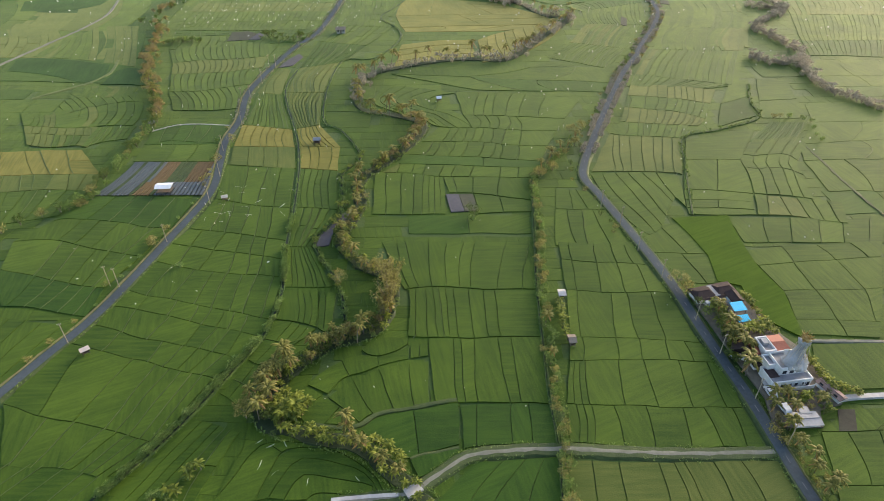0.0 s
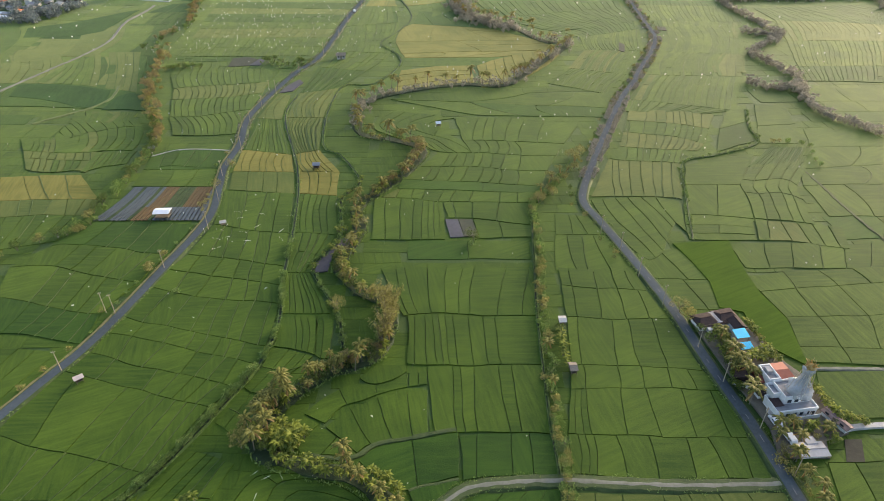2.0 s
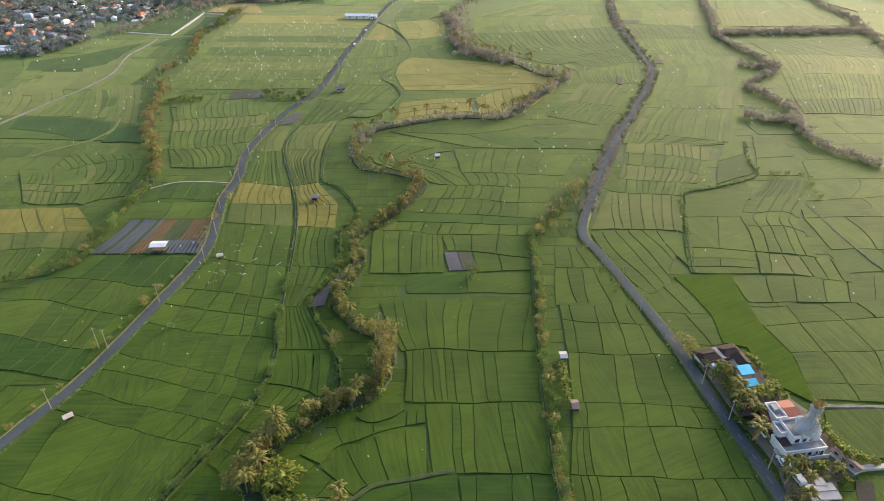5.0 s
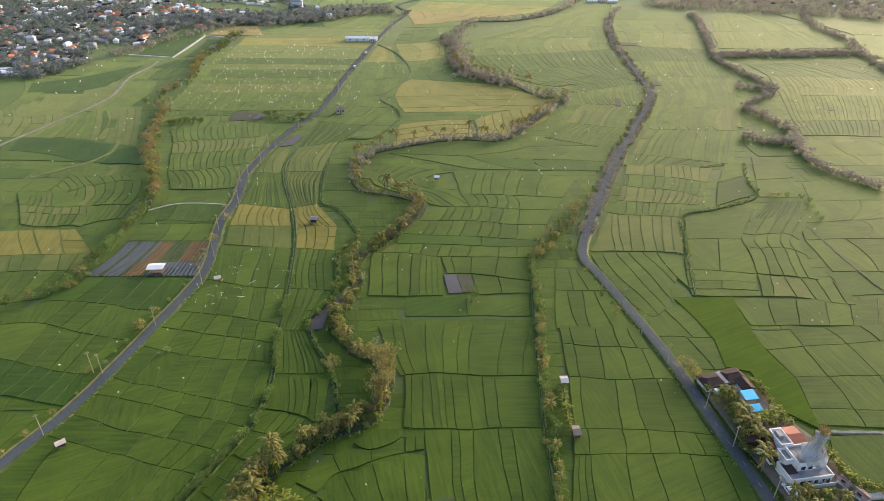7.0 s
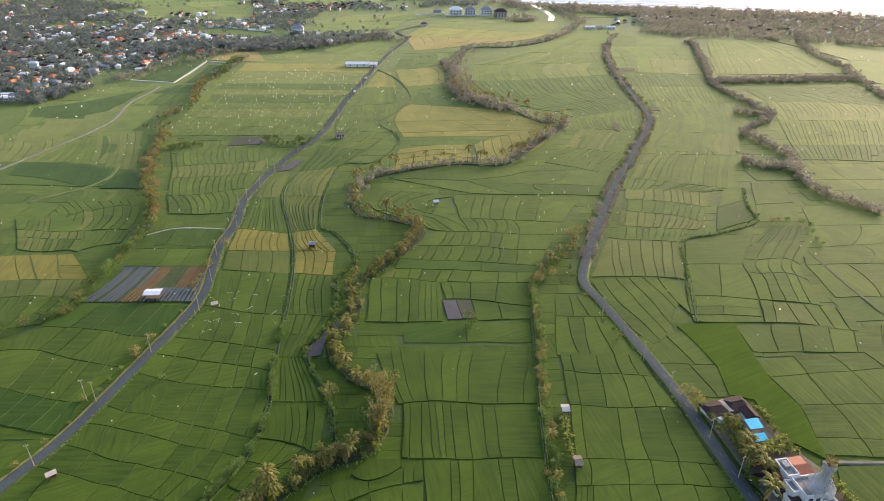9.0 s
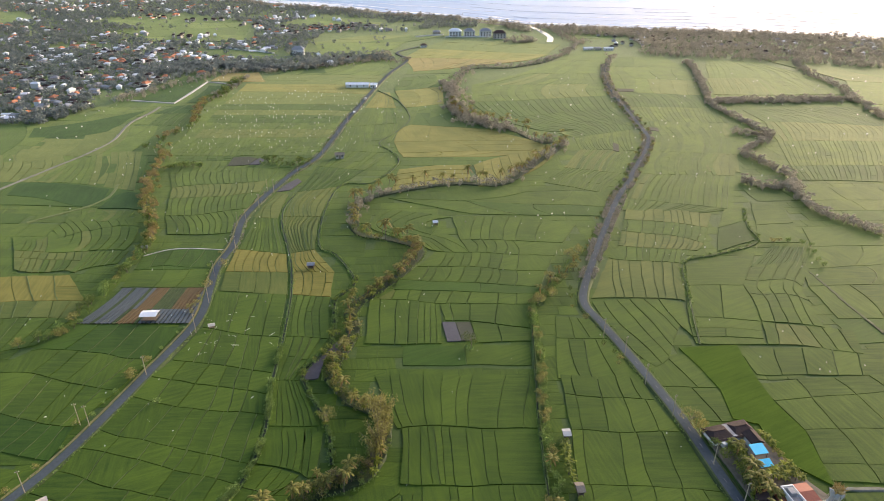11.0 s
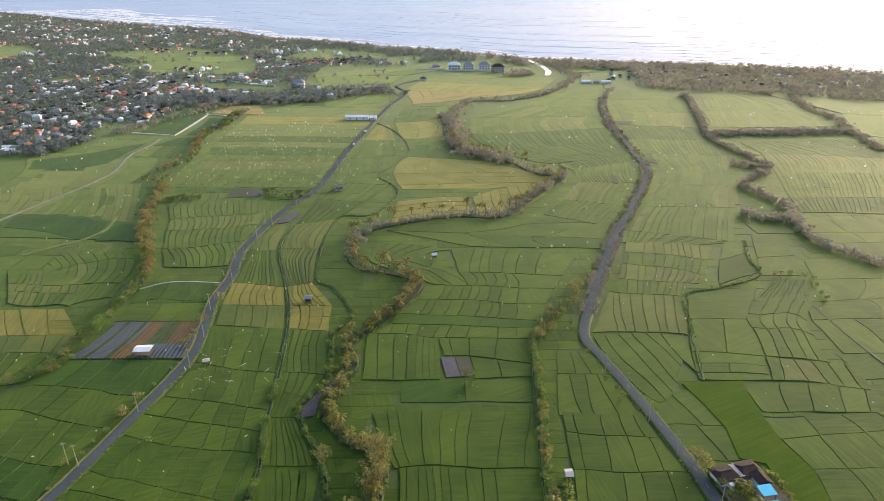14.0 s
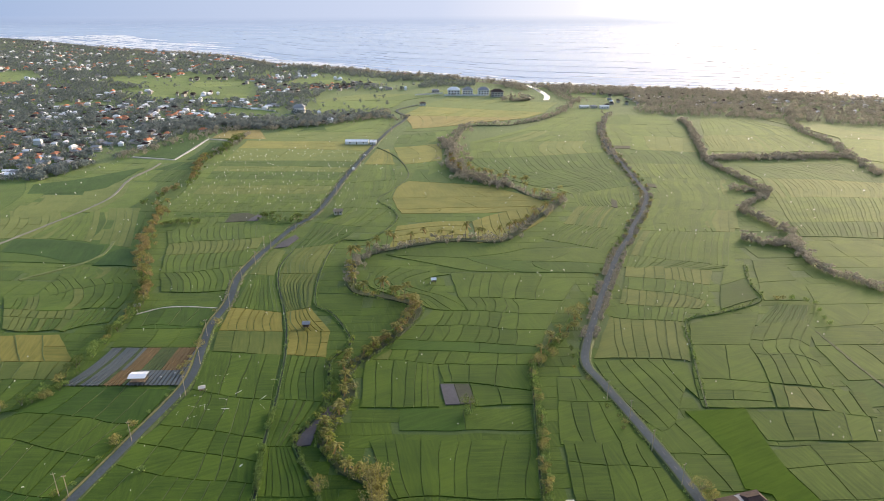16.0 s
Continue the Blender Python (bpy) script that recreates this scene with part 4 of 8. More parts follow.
EAST_FIELD_BANDS.append(([(99.3, 128.4), (110.9, 127.4), (120.8, 126.7)], [(101.3, 134.3), (114.2, 133.7), (124.8, 133.4)], ((0.61, 0.494), ), "G", 0.3))
EAST_FIELD_BANDS.append(([(101.3, 134.3), (114.2, 133.7), (124.8, 133.4)], [(102.5, 146.6), (111, 147.3), (121.4, 147.8), (133.3, 148.5)], ((0.494, 0.322), (0.949, 0.812), ), "G", 0.3))
EAST_FIELD_BANDS.append(([(102.5, 146.6), (111, 147.3), (121.4, 147.8), (133.3, 148.5)], [(100.1, 159.8), (114, 161.4), (129.2, 163.1), (142, 163.9)], ((0.322, 0.287), (0.812, 0.614), ), "G", 0.3))
EAST_FIELD_BANDS.append(([(100.1, 159.8), (114, 161.4), (129.2, 163.1), (142, 163.9)], [(98.2, 167.9), (112.5, 170.3), (126.1, 171.4), (147, 172.9)], ((0.287, 0.271), (0.614, 0.516), (0.898, 0.769), ), "G", 0.3))
FAN_BANDS = []
FAN_BANDS.append(([(-28.6, 108), (-25.3, 113.1), (-20.3, 115.3), (-16.4, 117.2), (-11.8, 119), (-9.1, 119.8)], [(-34.2, 110.9), (-30.9, 115.4), (-27.2, 118.9), (-23.9, 120.9), (-20.3, 121.1), (-16.7, 120.5), (-12, 122.3), (-9, 124.8)], ((0.322, 0.366), (0.672, 0.693), ), "G", 0))
FAN_BANDS.append(([(-20.1, 99.3), (-17.4, 101.7), (-12, 103.1), (-3.5, 104.3)], [(-28.3, 106.7), (-24.5, 111), (-16.3, 116.2), (-3.7, 118.9)], ((0.237, 0.271), (0.517, 0.545), (0.796, 0.816), ), "G", -0.3))
FAN_BANDS.append(([(-34.5, 101.8), (-32.1, 98.9), (-25.7, 98.9), (-20.7, 98.5)], [(-29.1, 107), (-25.2, 103.7), (-22.8, 101.7), (-20.5, 99.4)], ((0.492, 0.445), ), "G", 0))
FAN_BANDS.append(([(-36.9, 104.5), (-34.7, 102.6), (-34.2, 102.3)], [(-34.2, 110.6), (-31.6, 109), (-29.8, 107.7)], (), "G", 0))
FAN_BANDS.append(([(-21.8, 123.3), (-20.1, 121.6), (-17, 120.8), (-12, 122.8), (-9.5, 125.3)], [(-19, 127), (-16.6, 127.4), (-14.7, 127.6), (-9.6, 127.4)], (), "G", 0))
FAN_BANDS.append(([(-8.7, 120), (-3.8, 120.8)], [(-8.7, 124.9), (-3.9, 125.7)], ((0.51, 0.524), ), "G", 0))
HILL_BANDS = []
HILL_BANDS.append(([(-172.4, 262.2), (-173.3, 270.9), (-176.1, 278.5), (-181, 284.4)], [(-168.3, 262.1), (-169.7, 272.6), (-173.5, 281.4), (-180.7, 289.6)], ((0.5, 0.5), ), "G", 0))
HILL_BANDS.append(([(-168.3, 262.1), (-169.7, 272.6), (-173.5, 281.4), (-180.7, 289.6)], [(-164.2, 262.1), (-166.4, 273.6), (-171, 283.7), (-179.8, 293.6)], ((0.5, 0.5), ), "G", 0))
HILL_BANDS.append(([(-164.2, 262.1), (-166.4, 273.6), (-171, 283.7), (-179.8, 293.6)], [(-160.7, 262.1), (-161.3, 270.8), (-166.4, 282.2), (-175.4, 292.6), (-182.4, 298.4)], ((0.5, 0.5), ), "G", 0))
HILL_BANDS.append(([(-160.7, 262.1), (-161.3, 270.8), (-166.4, 282.2), (-175.4, 292.6), (-182.4, 298.4)], [(-157, 262), (-157.4, 271.3), (-161.5, 281.3), (-170.9, 292.6), (-179.2, 301)], ((0.5, 0.5), ), "G", 0))
HILL_BANDS.append(([(-157, 262), (-157.4, 271.3), (-161.5, 281.3), (-170.9, 292.6), (-179.2, 301)], [(-153.5, 262.8), (-154.2, 273.5), (-159, 285.7), (-168.3, 297.6), (-176, 305)], ((0.5, 0.5), ), "G", 0))
HILL_BANDS.append(([(-153.5, 262.8), (-154.2, 273.5), (-159, 285.7), (-168.3, 297.6), (-176, 305)], [(-149.9, 263.8), (-150.3, 274), (-154.8, 287.2), (-164.2, 299.9), (-172, 307.7)], ((0.5, 0.5), ), "G", 0))
HILL_BANDS.append(([(-149.9, 263.8), (-150.3, 274), (-154.8, 287.2), (-164.2, 299.9), (-172, 307.7)], [(-146.5, 264), (-146, 274), (-151.1, 288.7), (-161, 301.5), (-169.8, 309)], ((0.5, 0.5), ), "G", 0))
HILL_BANDS.append(([(-146.5, 264), (-146, 274), (-151.1, 288.7), (-161, 301.5), (-169.8, 309)], [(-142.4, 264), (-142.4, 275.4), (-147.2, 288.6), (-156.3, 299.8), (-165, 308.3)], ((0.5, 0.5), ), "G", 0))
HILL_BANDS.append(([(-142.4, 264), (-142.4, 275.4), (-147.2, 288.6), (-156.3, 299.8), (-165, 308.3)], [(-137.9, 263.1), (-138.3, 273.9), (-141.4, 285.5), (-148.9, 297.4), (-159.2, 307.5)], ((0.5, 0.5), ), "G", 0))
HILL_BANDS.append(([(-176.1, 244.1), (-164.9, 241.7), (-154.1, 243.9), (-149.3, 242)], [(-182.8, 254.7), (-165.3, 253.8), (-149.1, 253.2)], ((0.093, 0.154), (0.211, 0.249), (0.326, 0.338), (0.433, 0.433), (0.525, 0.519), (0.614, 0.608), (0.703, 0.697), (0.795, 0.792), ), "G", 0.3))
HILL_BANDS.append(([(-182.8, 254.7), (-165.3, 253.8), (-149.1, 253.2)], [(-187.6, 262.3), (-175.2, 260.9), (-163.5, 260.8), (-152.9, 262.8)], ((0.086, 0.144), (0.208, 0.268), (0.329, 0.391), (0.451, 0.5), (0.57, 0.611), (0.691, 0.721), (0.81, 0.822), (0.914, 0.913), ), "K", 0.2))
HILL_BANDS.append(([(-187.6, 262.3), (-175.2, 260.9), (-163.5, 260.8), (-152.9, 262.8)], [(-195.3, 274.5), (-186.7, 272.2), (-179.5, 274.3), (-180.8, 282.9)], ((0.089, 0.326), (0.178, 0.433), (0.268, 0.525), (0.357, 0.612), (0.44, 0.766), ), "G", 0.5))
HILL_BANDS.append(([(-151.5, 242), (-144.9, 247.2), (-135.5, 250.7)], [(-152.7, 262.2), (-144.7, 262.7), (-135.9, 262.6)], ((0.158, 0.137), (0.293, 0.274), (0.429, 0.393), (0.561, 0.53), (0.7, 0.673), (0.832, 0.822), ), "G", 0.5))
VALLEY_BANDS = []
VALLEY_BANDS.append(([(-125.6, 278.9), (-114.4, 278.8), (-102.4, 279.8), (-93.2, 282.1)], [(-134.3, 300.6), (-120.4, 302.4), (-108.6, 307), (-95.6, 311)], ((0.134, 0.047), (0.229, 0.12), (0.312, 0.19), (0.397, 0.265), (0.48, 0.348), (0.563, 0.423), (0.643, 0.503), (0.727, 0.585), (0.811, 0.67), (0.89, 0.757), ), "G", 1.6))
VALLEY_BANDS.append(([(-134.3, 300.6), (-120.4, 302.4), (-108.6, 307), (-95.6, 311)], [(-141.5, 323.9), (-126, 326), (-108.7, 329.7), (-94.8, 334.3)], ((0.07, 0.048), (0.145, 0.118), (0.22, 0.189), (0.298, 0.259), (0.372, 0.331), (0.447, 0.401), (0.522, 0.471), (0.599, 0.544), (0.673, 0.614), (0.751, 0.686), (0.829, 0.758), (0.904, 0.831), ), "G", -1))
VALLEY_BANDS.append(([(-141.5, 323.9), (-126, 326), (-108.7, 329.7), (-94.8, 334.3)], [(-145.7, 340.1), (-132.8, 345.4), (-111.1, 347.7), (-94.6, 351)], ((0.057, 0.022), (0.118, 0.084), (0.181, 0.144), (0.242, 0.205), (0.305, 0.267), (0.367, 0.33), (0.43, 0.393), (0.492, 0.458), (0.554, 0.521), (0.618, 0.585), (0.68, 0.649), (0.743, 0.713), (0.807, 0.777), (0.87, 0.841), ), "K", 1.2))
VALLEY_BANDS.append(([(-145.7, 340.1), (-132.8, 345.4), (-111.1, 347.7), (-94.6, 351)], [(-154.9, 360.6), (-140.7, 367.9), (-119.9, 372.5), (-92.4, 371.2)], ((0.051, 0.048), (0.115, 0.106), (0.179, 0.163), (0.242, 0.22), (0.309, 0.278), (0.374, 0.336), (0.441, 0.395), (0.508, 0.453), (0.575, 0.513), (0.642, 0.572), (0.707, 0.635), (0.773, 0.697), (0.841, 0.761), (0.907, 0.822), ), "G", -0.8))
VALLEY_BANDS.append(([(-124.3, 243.1), (-116.3, 247.7), (-106, 246.9), (-96.2, 245.6)], [(-127.8, 260), (-118.3, 263.7), (-106.8, 264.4), (-92.5, 263.7)], ((0.172, 0.163), (0.351, 0.33), (0.545, 0.505), (0.743, 0.703), ), "D", 0.4))
DITCH_BANDS = []
DITCH_BANDS.append(([(-47.2, 135.7), (-42.8, 135), (-38.1, 133.7), (-35.4, 132.5)], [(-47.9, 148.5), (-44.8, 148.5), (-40, 148.5), (-36.9, 148.4)], ((0.481, 0.391), (0.625, 0.554), (0.778, 0.727), (0.931, 0.945), ), "G", 0.9))
DITCH_BANDS.append(([(-35.4, 132.5), (-33.6, 130.9), (-31.4, 131)], [(-36.9, 148.4), (-35.8, 148.4), (-32.2, 146.5)], ((0.492, 0.213), ), "G", 0.4))
DITCH_BANDS.append(([(-47.6, 135.1), (-48.7, 128.4), (-51.6, 119.7)], [(-42.8, 134.7), (-45.8, 126.4), (-49.5, 118.6)], ((0.5, 0.5), ), "G", 0))
DITCH_BANDS.append(([(-42.8, 134.7), (-45.8, 126.4), (-49.5, 118.6)], [(-40.6, 133.8), (-43.7, 125.1), (-47.2, 118)], ((0.5, 0.5), ), "G", 0))
DITCH_BANDS.append(([(-40.6, 133.8), (-43.7, 125.1), (-47.2, 118)], [(-38.1, 133), (-41.3, 125.6), (-45, 120)], ((0.5, 0.5), ), "G", 0))
DITCH_BANDS.append(([(-38.1, 133), (-41.3, 125.6), (-45, 120)], [(-35.8, 132.1), (-38.9, 127.5), (-42.9, 122.6)], ((0.5, 0.5), ), "G", 0))
DITCH_BANDS.append(([(-51.8, 118.9), (-53.9, 112.1), (-56.1, 107.7)], [(-49.5, 118), (-51.4, 111.3), (-53.5, 106.3)], ((0.55, 0.55), ), "G", 0))
DITCH_BANDS.append(([(-49.5, 118), (-51.4, 111.3), (-53.5, 106.3)], [(-47.2, 117.4), (-49, 110.6), (-50.9, 103.9)], ((0.55, 0.55), ), "G", 0))
PATH_BANDS = []
PATH_BANDS.append(([(-227, 349.9), (-205.5, 347.9), (-182.1, 341.4), (-163.7, 334.4)], [(-224.3, 375.9), (-218.3, 391.8), (-211, 404.3), (-187.9, 404)], ((0.101, 0.1), (0.178, 0.175), (0.253, 0.251), (0.329, 0.325), (0.415, 0.394), (0.502, 0.463), (0.586, 0.533), (0.671, 0.617), (0.76, 0.709), (0.851, 0.809), (0.923, 0.908), ), "G", 1.2))
PATH_BANDS.append(([(-230.5, 327.8), (-207.4, 323.6), (-182, 314.1), (-174, 320.1)], [(-234.2, 344.6), (-224.4, 348.1), (-204.6, 346.1), (-179.4, 338.8)], (), "W", 0))
PATH_BANDS.append(([(-173.3, 311), (-163.4, 310.9), (-148.8, 308.6)], [(-171.6, 328.8), (-166.4, 333.6), (-155.2, 329.4)], (), "W", 0))
PATH_BANDS.append(([(-279.2, 435.1), (-250.4, 440.2), (-232.3, 452.6)], [(-288.4, 459.1), (-262.1, 478.7), (-237.9, 501.8), (-229.4, 508.7)], (), "W", 0))
PATH_BANDS.append(([(-180.6, 293), (-169.1, 294.2), (-152.8, 294.1)], [(-183.9, 306.8), (-176.9, 309.6), (-151.5, 306.5)], ((0.119, 0.153), (0.231, 0.246), (0.35, 0.346), (0.472, 0.465), (0.591, 0.574), (0.706, 0.684), (0.831, 0.812), ), "G", 1.5))
LOOP_BANDS = []
LOOP_BANDS.append(([(-25.7, 333), (-7.7, 340.5), (18.8, 346.3)], [(-25.1, 341.5), (-4.8, 349.3), (19.1, 353.6)], (), "Y", 0))
LOOP_BANDS.append(([(-25.1, 341.5), (-4.8, 349.3), (19.1, 353.6)], [(-24.4, 350.4), (-1.6, 358.6), (18.9, 361.2)], (), "Y", 0))
LOOP_BANDS.append(([(-24.4, 350.4), (-1.6, 358.6), (18.9, 361.2)], [(-23.7, 359.8), (-1.7, 367.3), (18.5, 368.1)], (), "Y", 0))
LOOP_BANDS.append(([(-23.7, 359.8), (-1.7, 367.3), (18.5, 368.1)], [(-22.9, 368.6), (-1.7, 375.4), (18.9, 376.3)], (), "Y", 0))
LOOP_BANDS.append(([(22.5, 339.3), (39.4, 348.8), (58, 368.7), (74.1, 395.2)], [(21.9, 376.2), (36.7, 391.1), (55.6, 402.4), (73, 410.5)], ((0.095, 0.133), (0.177, 0.251), (0.263, 0.371), (0.386, 0.477), (0.513, 0.598), (0.655, 0.725), (0.823, 0.862), ), "Y", -0.8))
BANDS = [band + (0.0,) for band in BANDS] + DITCH_BANDS + PATH_BANDS + LOOP_BANDS + FAN_BANDS + HILL_BANDS + VALLEY_BANDS + CENTRE_BANDS + TERRACE_BANDS + ROADSIDE_BANDS + DIAGONAL_BANDS + SLOPE_BANDS + PLAIN_BANDS + WEST_ROAD_BANDS + WEST_SIDE_BANDS + NEAR_CENTRE_BANDS + HEDGE_BANDS + EAST_FIELD_BANDS


# ---- the land ----
WEST, EAST, TRACK = glide(WEST_ROAD), glide(EAST_ROAD), glide(FARM_TRACK, 2)
SIDE, DITCH, BECK = glide(STREAM_SIDE), glide(WEST_DITCH), glide(STREAM)
shore_line = glide([(-7000, 5600)] + SHORE + [(2200, 300), (5000, -600)], 12)


def shore_y(x):
    return float(np.interp(x, shore_line[:, 0], shore_line[:, 1]))


def land():
    xs = np.r_[np.linspace(-4800, -1500, 34), np.linspace(-1450, 800, 76), np.linspace(850, 4800, 40)]
    rows = [(-400, 0), (-100, 0), (60, 0), (150, 0), (300, 0), (450, 0)]
    verts, faces = [], []
    for x in xs:
        s = shore_y(x)
        col = [(y, z) for y, z in rows if y < s - 120]
        col += [(rows[0][0], 0)] * (len(rows) - len(col))
        base = max(450, -300)
        col = [(min(y, s - 60 - 3 * (6 - k)), 0) for k, (y, _) in enumerate(rows)]
        for y, z in col + [(s - 40, 0), (s - 22, -0.2), (s, -2.0), (s + 30, -4), (s + 200, -9), (max(s + 300, 5250), -12)]:
            verts.append((x, y, z))
    w = len(rows) + 6
    for i in range(len(xs) - 1):
        for j in range(w - 1):
            a = i * w + j
            faces.append((a, a + w, a + w + 1, a + 1))
    return tagged(solid("ground", verts, faces, M["ground"]), "dark green grassy earth between rice plots", "ground", kind="structure")


ground = land()
beach_side = np.array([(x, shore_y(x)) for x in np.r_[np.linspace(-3500, -900, 60), np.linspace(-880, 1500, 160)]])
sweep("beach", beach_side, [(-6, -1.85), (14, -0.35), (34, 0.1), (44, 0.03)], M["sand"], rag=1.5, seed=4, kind="structure", label="dark volcanic sand along the sea")
sea = tagged(solid("sea", [(-4800, 200, -1.9), (4800, 200, -1.9), (4800, 4790, -1.9), (-4800, 4790, -1.9)], [(0, 1, 2, 3)], M["sea"]), "pale grey sea with long low swell", "sea", kind="structure")
# keep the sea off the land
verts, faces = [], []
for i, (x, y) in enumerate(np.array([(x, shore_y(x)) for x in np.r_[np.linspace(-4800, -900, 50), np.linspace(-850, 4800, 160)]])):
    verts += [(x, y - 14, -1.9), (x, max(y + 200, 1500), -1.9), (x, max(y + 300, 5240), -1.9)]
    if i:
        a = i * 3
        faces += [(a - 3, a, a + 1, a - 2), (a - 2, a + 1, a + 2, a - 1)]
sea.data = mesh_of("sea", verts, faces, M["sea"])

# surf: ragged white rollers along the shore, wide over the western reef; low swell farther out
def rollers(name, rows, material, label, seed):
    """Ragged strips of water parallel to the shore: (distance out, width, from x, to x, share of gaps, length)."""
    rnd = random.Random(seed)
    verts, faces = [], []
    for out, wide, x, x1, gap, long in rows:
        while x < x1:
            length = long * rnd.uniform(0.3, 1.4)
            if noise.noise((x / 260, out / 60, seed)) * 0.8 + 0.5 < gap:
                x += length * 0.5
                continue
            n = max(6, int(length / 7))
            shift, base, fat = rnd.uniform(-9, 9), len(verts), wide * rnd.uniform(0.5, 1.3)
            for k in range(n + 1):
                xx = x + length * k / n
                taper = math.sin(math.pi * (0.02 + 0.96 * k / n)) ** 0.7
                y = shore_y(xx) + out + shift + 9 * noise.noise((xx / 45, out, seed))
                a = fat * taper * (0.5 + 0.9 * noise.noise((xx / 13, out, 5)))
                b = fat * taper * (0.4 + 0.8 * noise.noise((xx / 8, out, 9)))
                verts += [(xx, y - abs(b) - 0.2, -1.84), (xx, y, -1.5), (xx, y + abs(a) + 0.2, -1.84)]
                if k:
                    q = base + k * 3
                    faces += [(q - 3, q, q + 1, q - 2), (q - 2, q + 1, q + 2, q - 1)]
            x += length * rnd.uniform(0.6, 1.1)
    return tagged(solid(name, verts, faces, M[material]), label, name, kind="stuff")


rollers("surf", [(0, 12, -2600, 1300, 0.05, 160), (16, 15, -2600, 1300, 0.2, 170), (36, 14, -2600, 1300, 0.36, 170), (62, 12, -2600, 1000, 0.48, 170), (95, 10, -2600, 900, 0.6, 170), (140, 9, -2600, 800, 0.7, 170)]
        + [(60 + 30 * k, 32, -1480 + 26 * k, -700 - 8 * k, 0.36 + 0.012 * k, 210) for k in range(12)] + [(12 + 16 * k, 15, -700, -210, 0.22 + 0.05 * k, 130) for k in range(5)], "foam", "broken white surf rolling onto the beach", 11)
rollers("swell", [(90 + 46 * k + (k * k) * 2.2, 5 + 0.5 * k, -3000 + 37 * k, 1300, 0.5, 300) for k in range(24)], "swell", "long low swell lines on the pale sea", 31)

# glowing sheet over and behind the far sea, haze painted into its emission
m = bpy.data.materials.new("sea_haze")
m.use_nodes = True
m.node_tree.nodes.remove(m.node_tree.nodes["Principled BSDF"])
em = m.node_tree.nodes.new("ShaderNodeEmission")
em.inputs[1].default_value = HAZE_GLOW
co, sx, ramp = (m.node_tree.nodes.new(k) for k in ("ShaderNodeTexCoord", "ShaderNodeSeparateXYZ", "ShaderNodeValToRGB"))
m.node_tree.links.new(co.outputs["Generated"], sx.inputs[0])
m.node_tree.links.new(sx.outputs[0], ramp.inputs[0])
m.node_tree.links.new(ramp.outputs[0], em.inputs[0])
# painted glow: bluish in the west, whitening towards the sun's side
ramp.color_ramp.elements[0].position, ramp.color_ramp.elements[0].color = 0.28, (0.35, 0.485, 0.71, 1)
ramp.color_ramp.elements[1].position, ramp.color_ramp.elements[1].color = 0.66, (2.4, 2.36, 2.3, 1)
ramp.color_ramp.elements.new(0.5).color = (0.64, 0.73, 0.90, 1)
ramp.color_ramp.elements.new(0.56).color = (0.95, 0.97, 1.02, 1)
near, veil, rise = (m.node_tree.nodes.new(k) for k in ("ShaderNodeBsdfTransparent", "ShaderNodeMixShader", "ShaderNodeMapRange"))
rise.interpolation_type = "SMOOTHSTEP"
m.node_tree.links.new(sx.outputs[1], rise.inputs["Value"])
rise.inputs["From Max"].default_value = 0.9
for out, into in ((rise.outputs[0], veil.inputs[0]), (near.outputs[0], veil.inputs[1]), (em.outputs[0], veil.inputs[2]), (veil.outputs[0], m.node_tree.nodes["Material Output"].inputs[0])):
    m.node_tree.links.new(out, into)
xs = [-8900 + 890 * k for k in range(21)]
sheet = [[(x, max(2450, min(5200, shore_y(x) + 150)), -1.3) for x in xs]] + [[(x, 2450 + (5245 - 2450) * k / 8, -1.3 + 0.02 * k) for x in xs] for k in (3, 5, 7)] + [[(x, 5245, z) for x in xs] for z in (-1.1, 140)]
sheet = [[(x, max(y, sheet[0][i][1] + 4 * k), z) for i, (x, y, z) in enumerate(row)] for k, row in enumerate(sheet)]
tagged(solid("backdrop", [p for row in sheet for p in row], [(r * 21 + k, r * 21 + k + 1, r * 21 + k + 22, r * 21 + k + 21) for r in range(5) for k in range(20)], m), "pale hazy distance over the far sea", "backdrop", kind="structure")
# ---- roads, tracks, ditches ----
def road(name, line, half, label):
    ob = sweep(name, line, [(-half - 1.1, 0.0), (-half - 0.4, 0.62), (-half, 0.66), (-half + 0.1, 0.70), (0, 0.74), (half - 0.1, 0.70), (half, 0.66), (half + 0.4, 0.62), (half + 1.1, 0.0)], M["asphalt"], rag=0.06, kind="structure", label=label)
    ob.data.materials.append(M["bank"])
    ob.data.polygons.foreach_set("material_index", [1 if k % 8 in (0, 1, 6, 7) else 0 for k in range(len(ob.data.polygons))])
    return ob


road("road", WEST, 1.35, "narrow grey asphalt village road with grass verges")
east_road = road("road", EAST, 1.42, "grey two-lane asphalt road with dashed centre line")
r = beside(EAST)
verts, faces = [], []
for k in range(2, len(EAST) - 2):
    if k % 2:
        continue
    p, q, s = EAST[k], EAST[k] + (EAST[k + 1] - EAST[k]) * 0.5, r[k]
    a = len(verts)
    verts += [(*(p - s * 0.09), 0.756), (*(p + s * 0.09), 0.756), (*(q + s * 0.09), 0.756), (*(q - s * 0.09), 0.756)]
    faces.append((a, a + 1, a + 2, a + 3))
solid("lane_marking", verts, faces, M["road_paint"], east_road, "worn white dashed centre line")
farm = sweep("farm_track", TRACK, [(-2.2, 0.0), (-1.5, 0.50), (-0.5, 0.58), (0, 0.62), (0.5, 0.58), (1.5, 0.5), (2.2, 0.0)], M["track"], rag=0.2, seed=2, kind="structure", label="pale gravel farm track between grass verges")
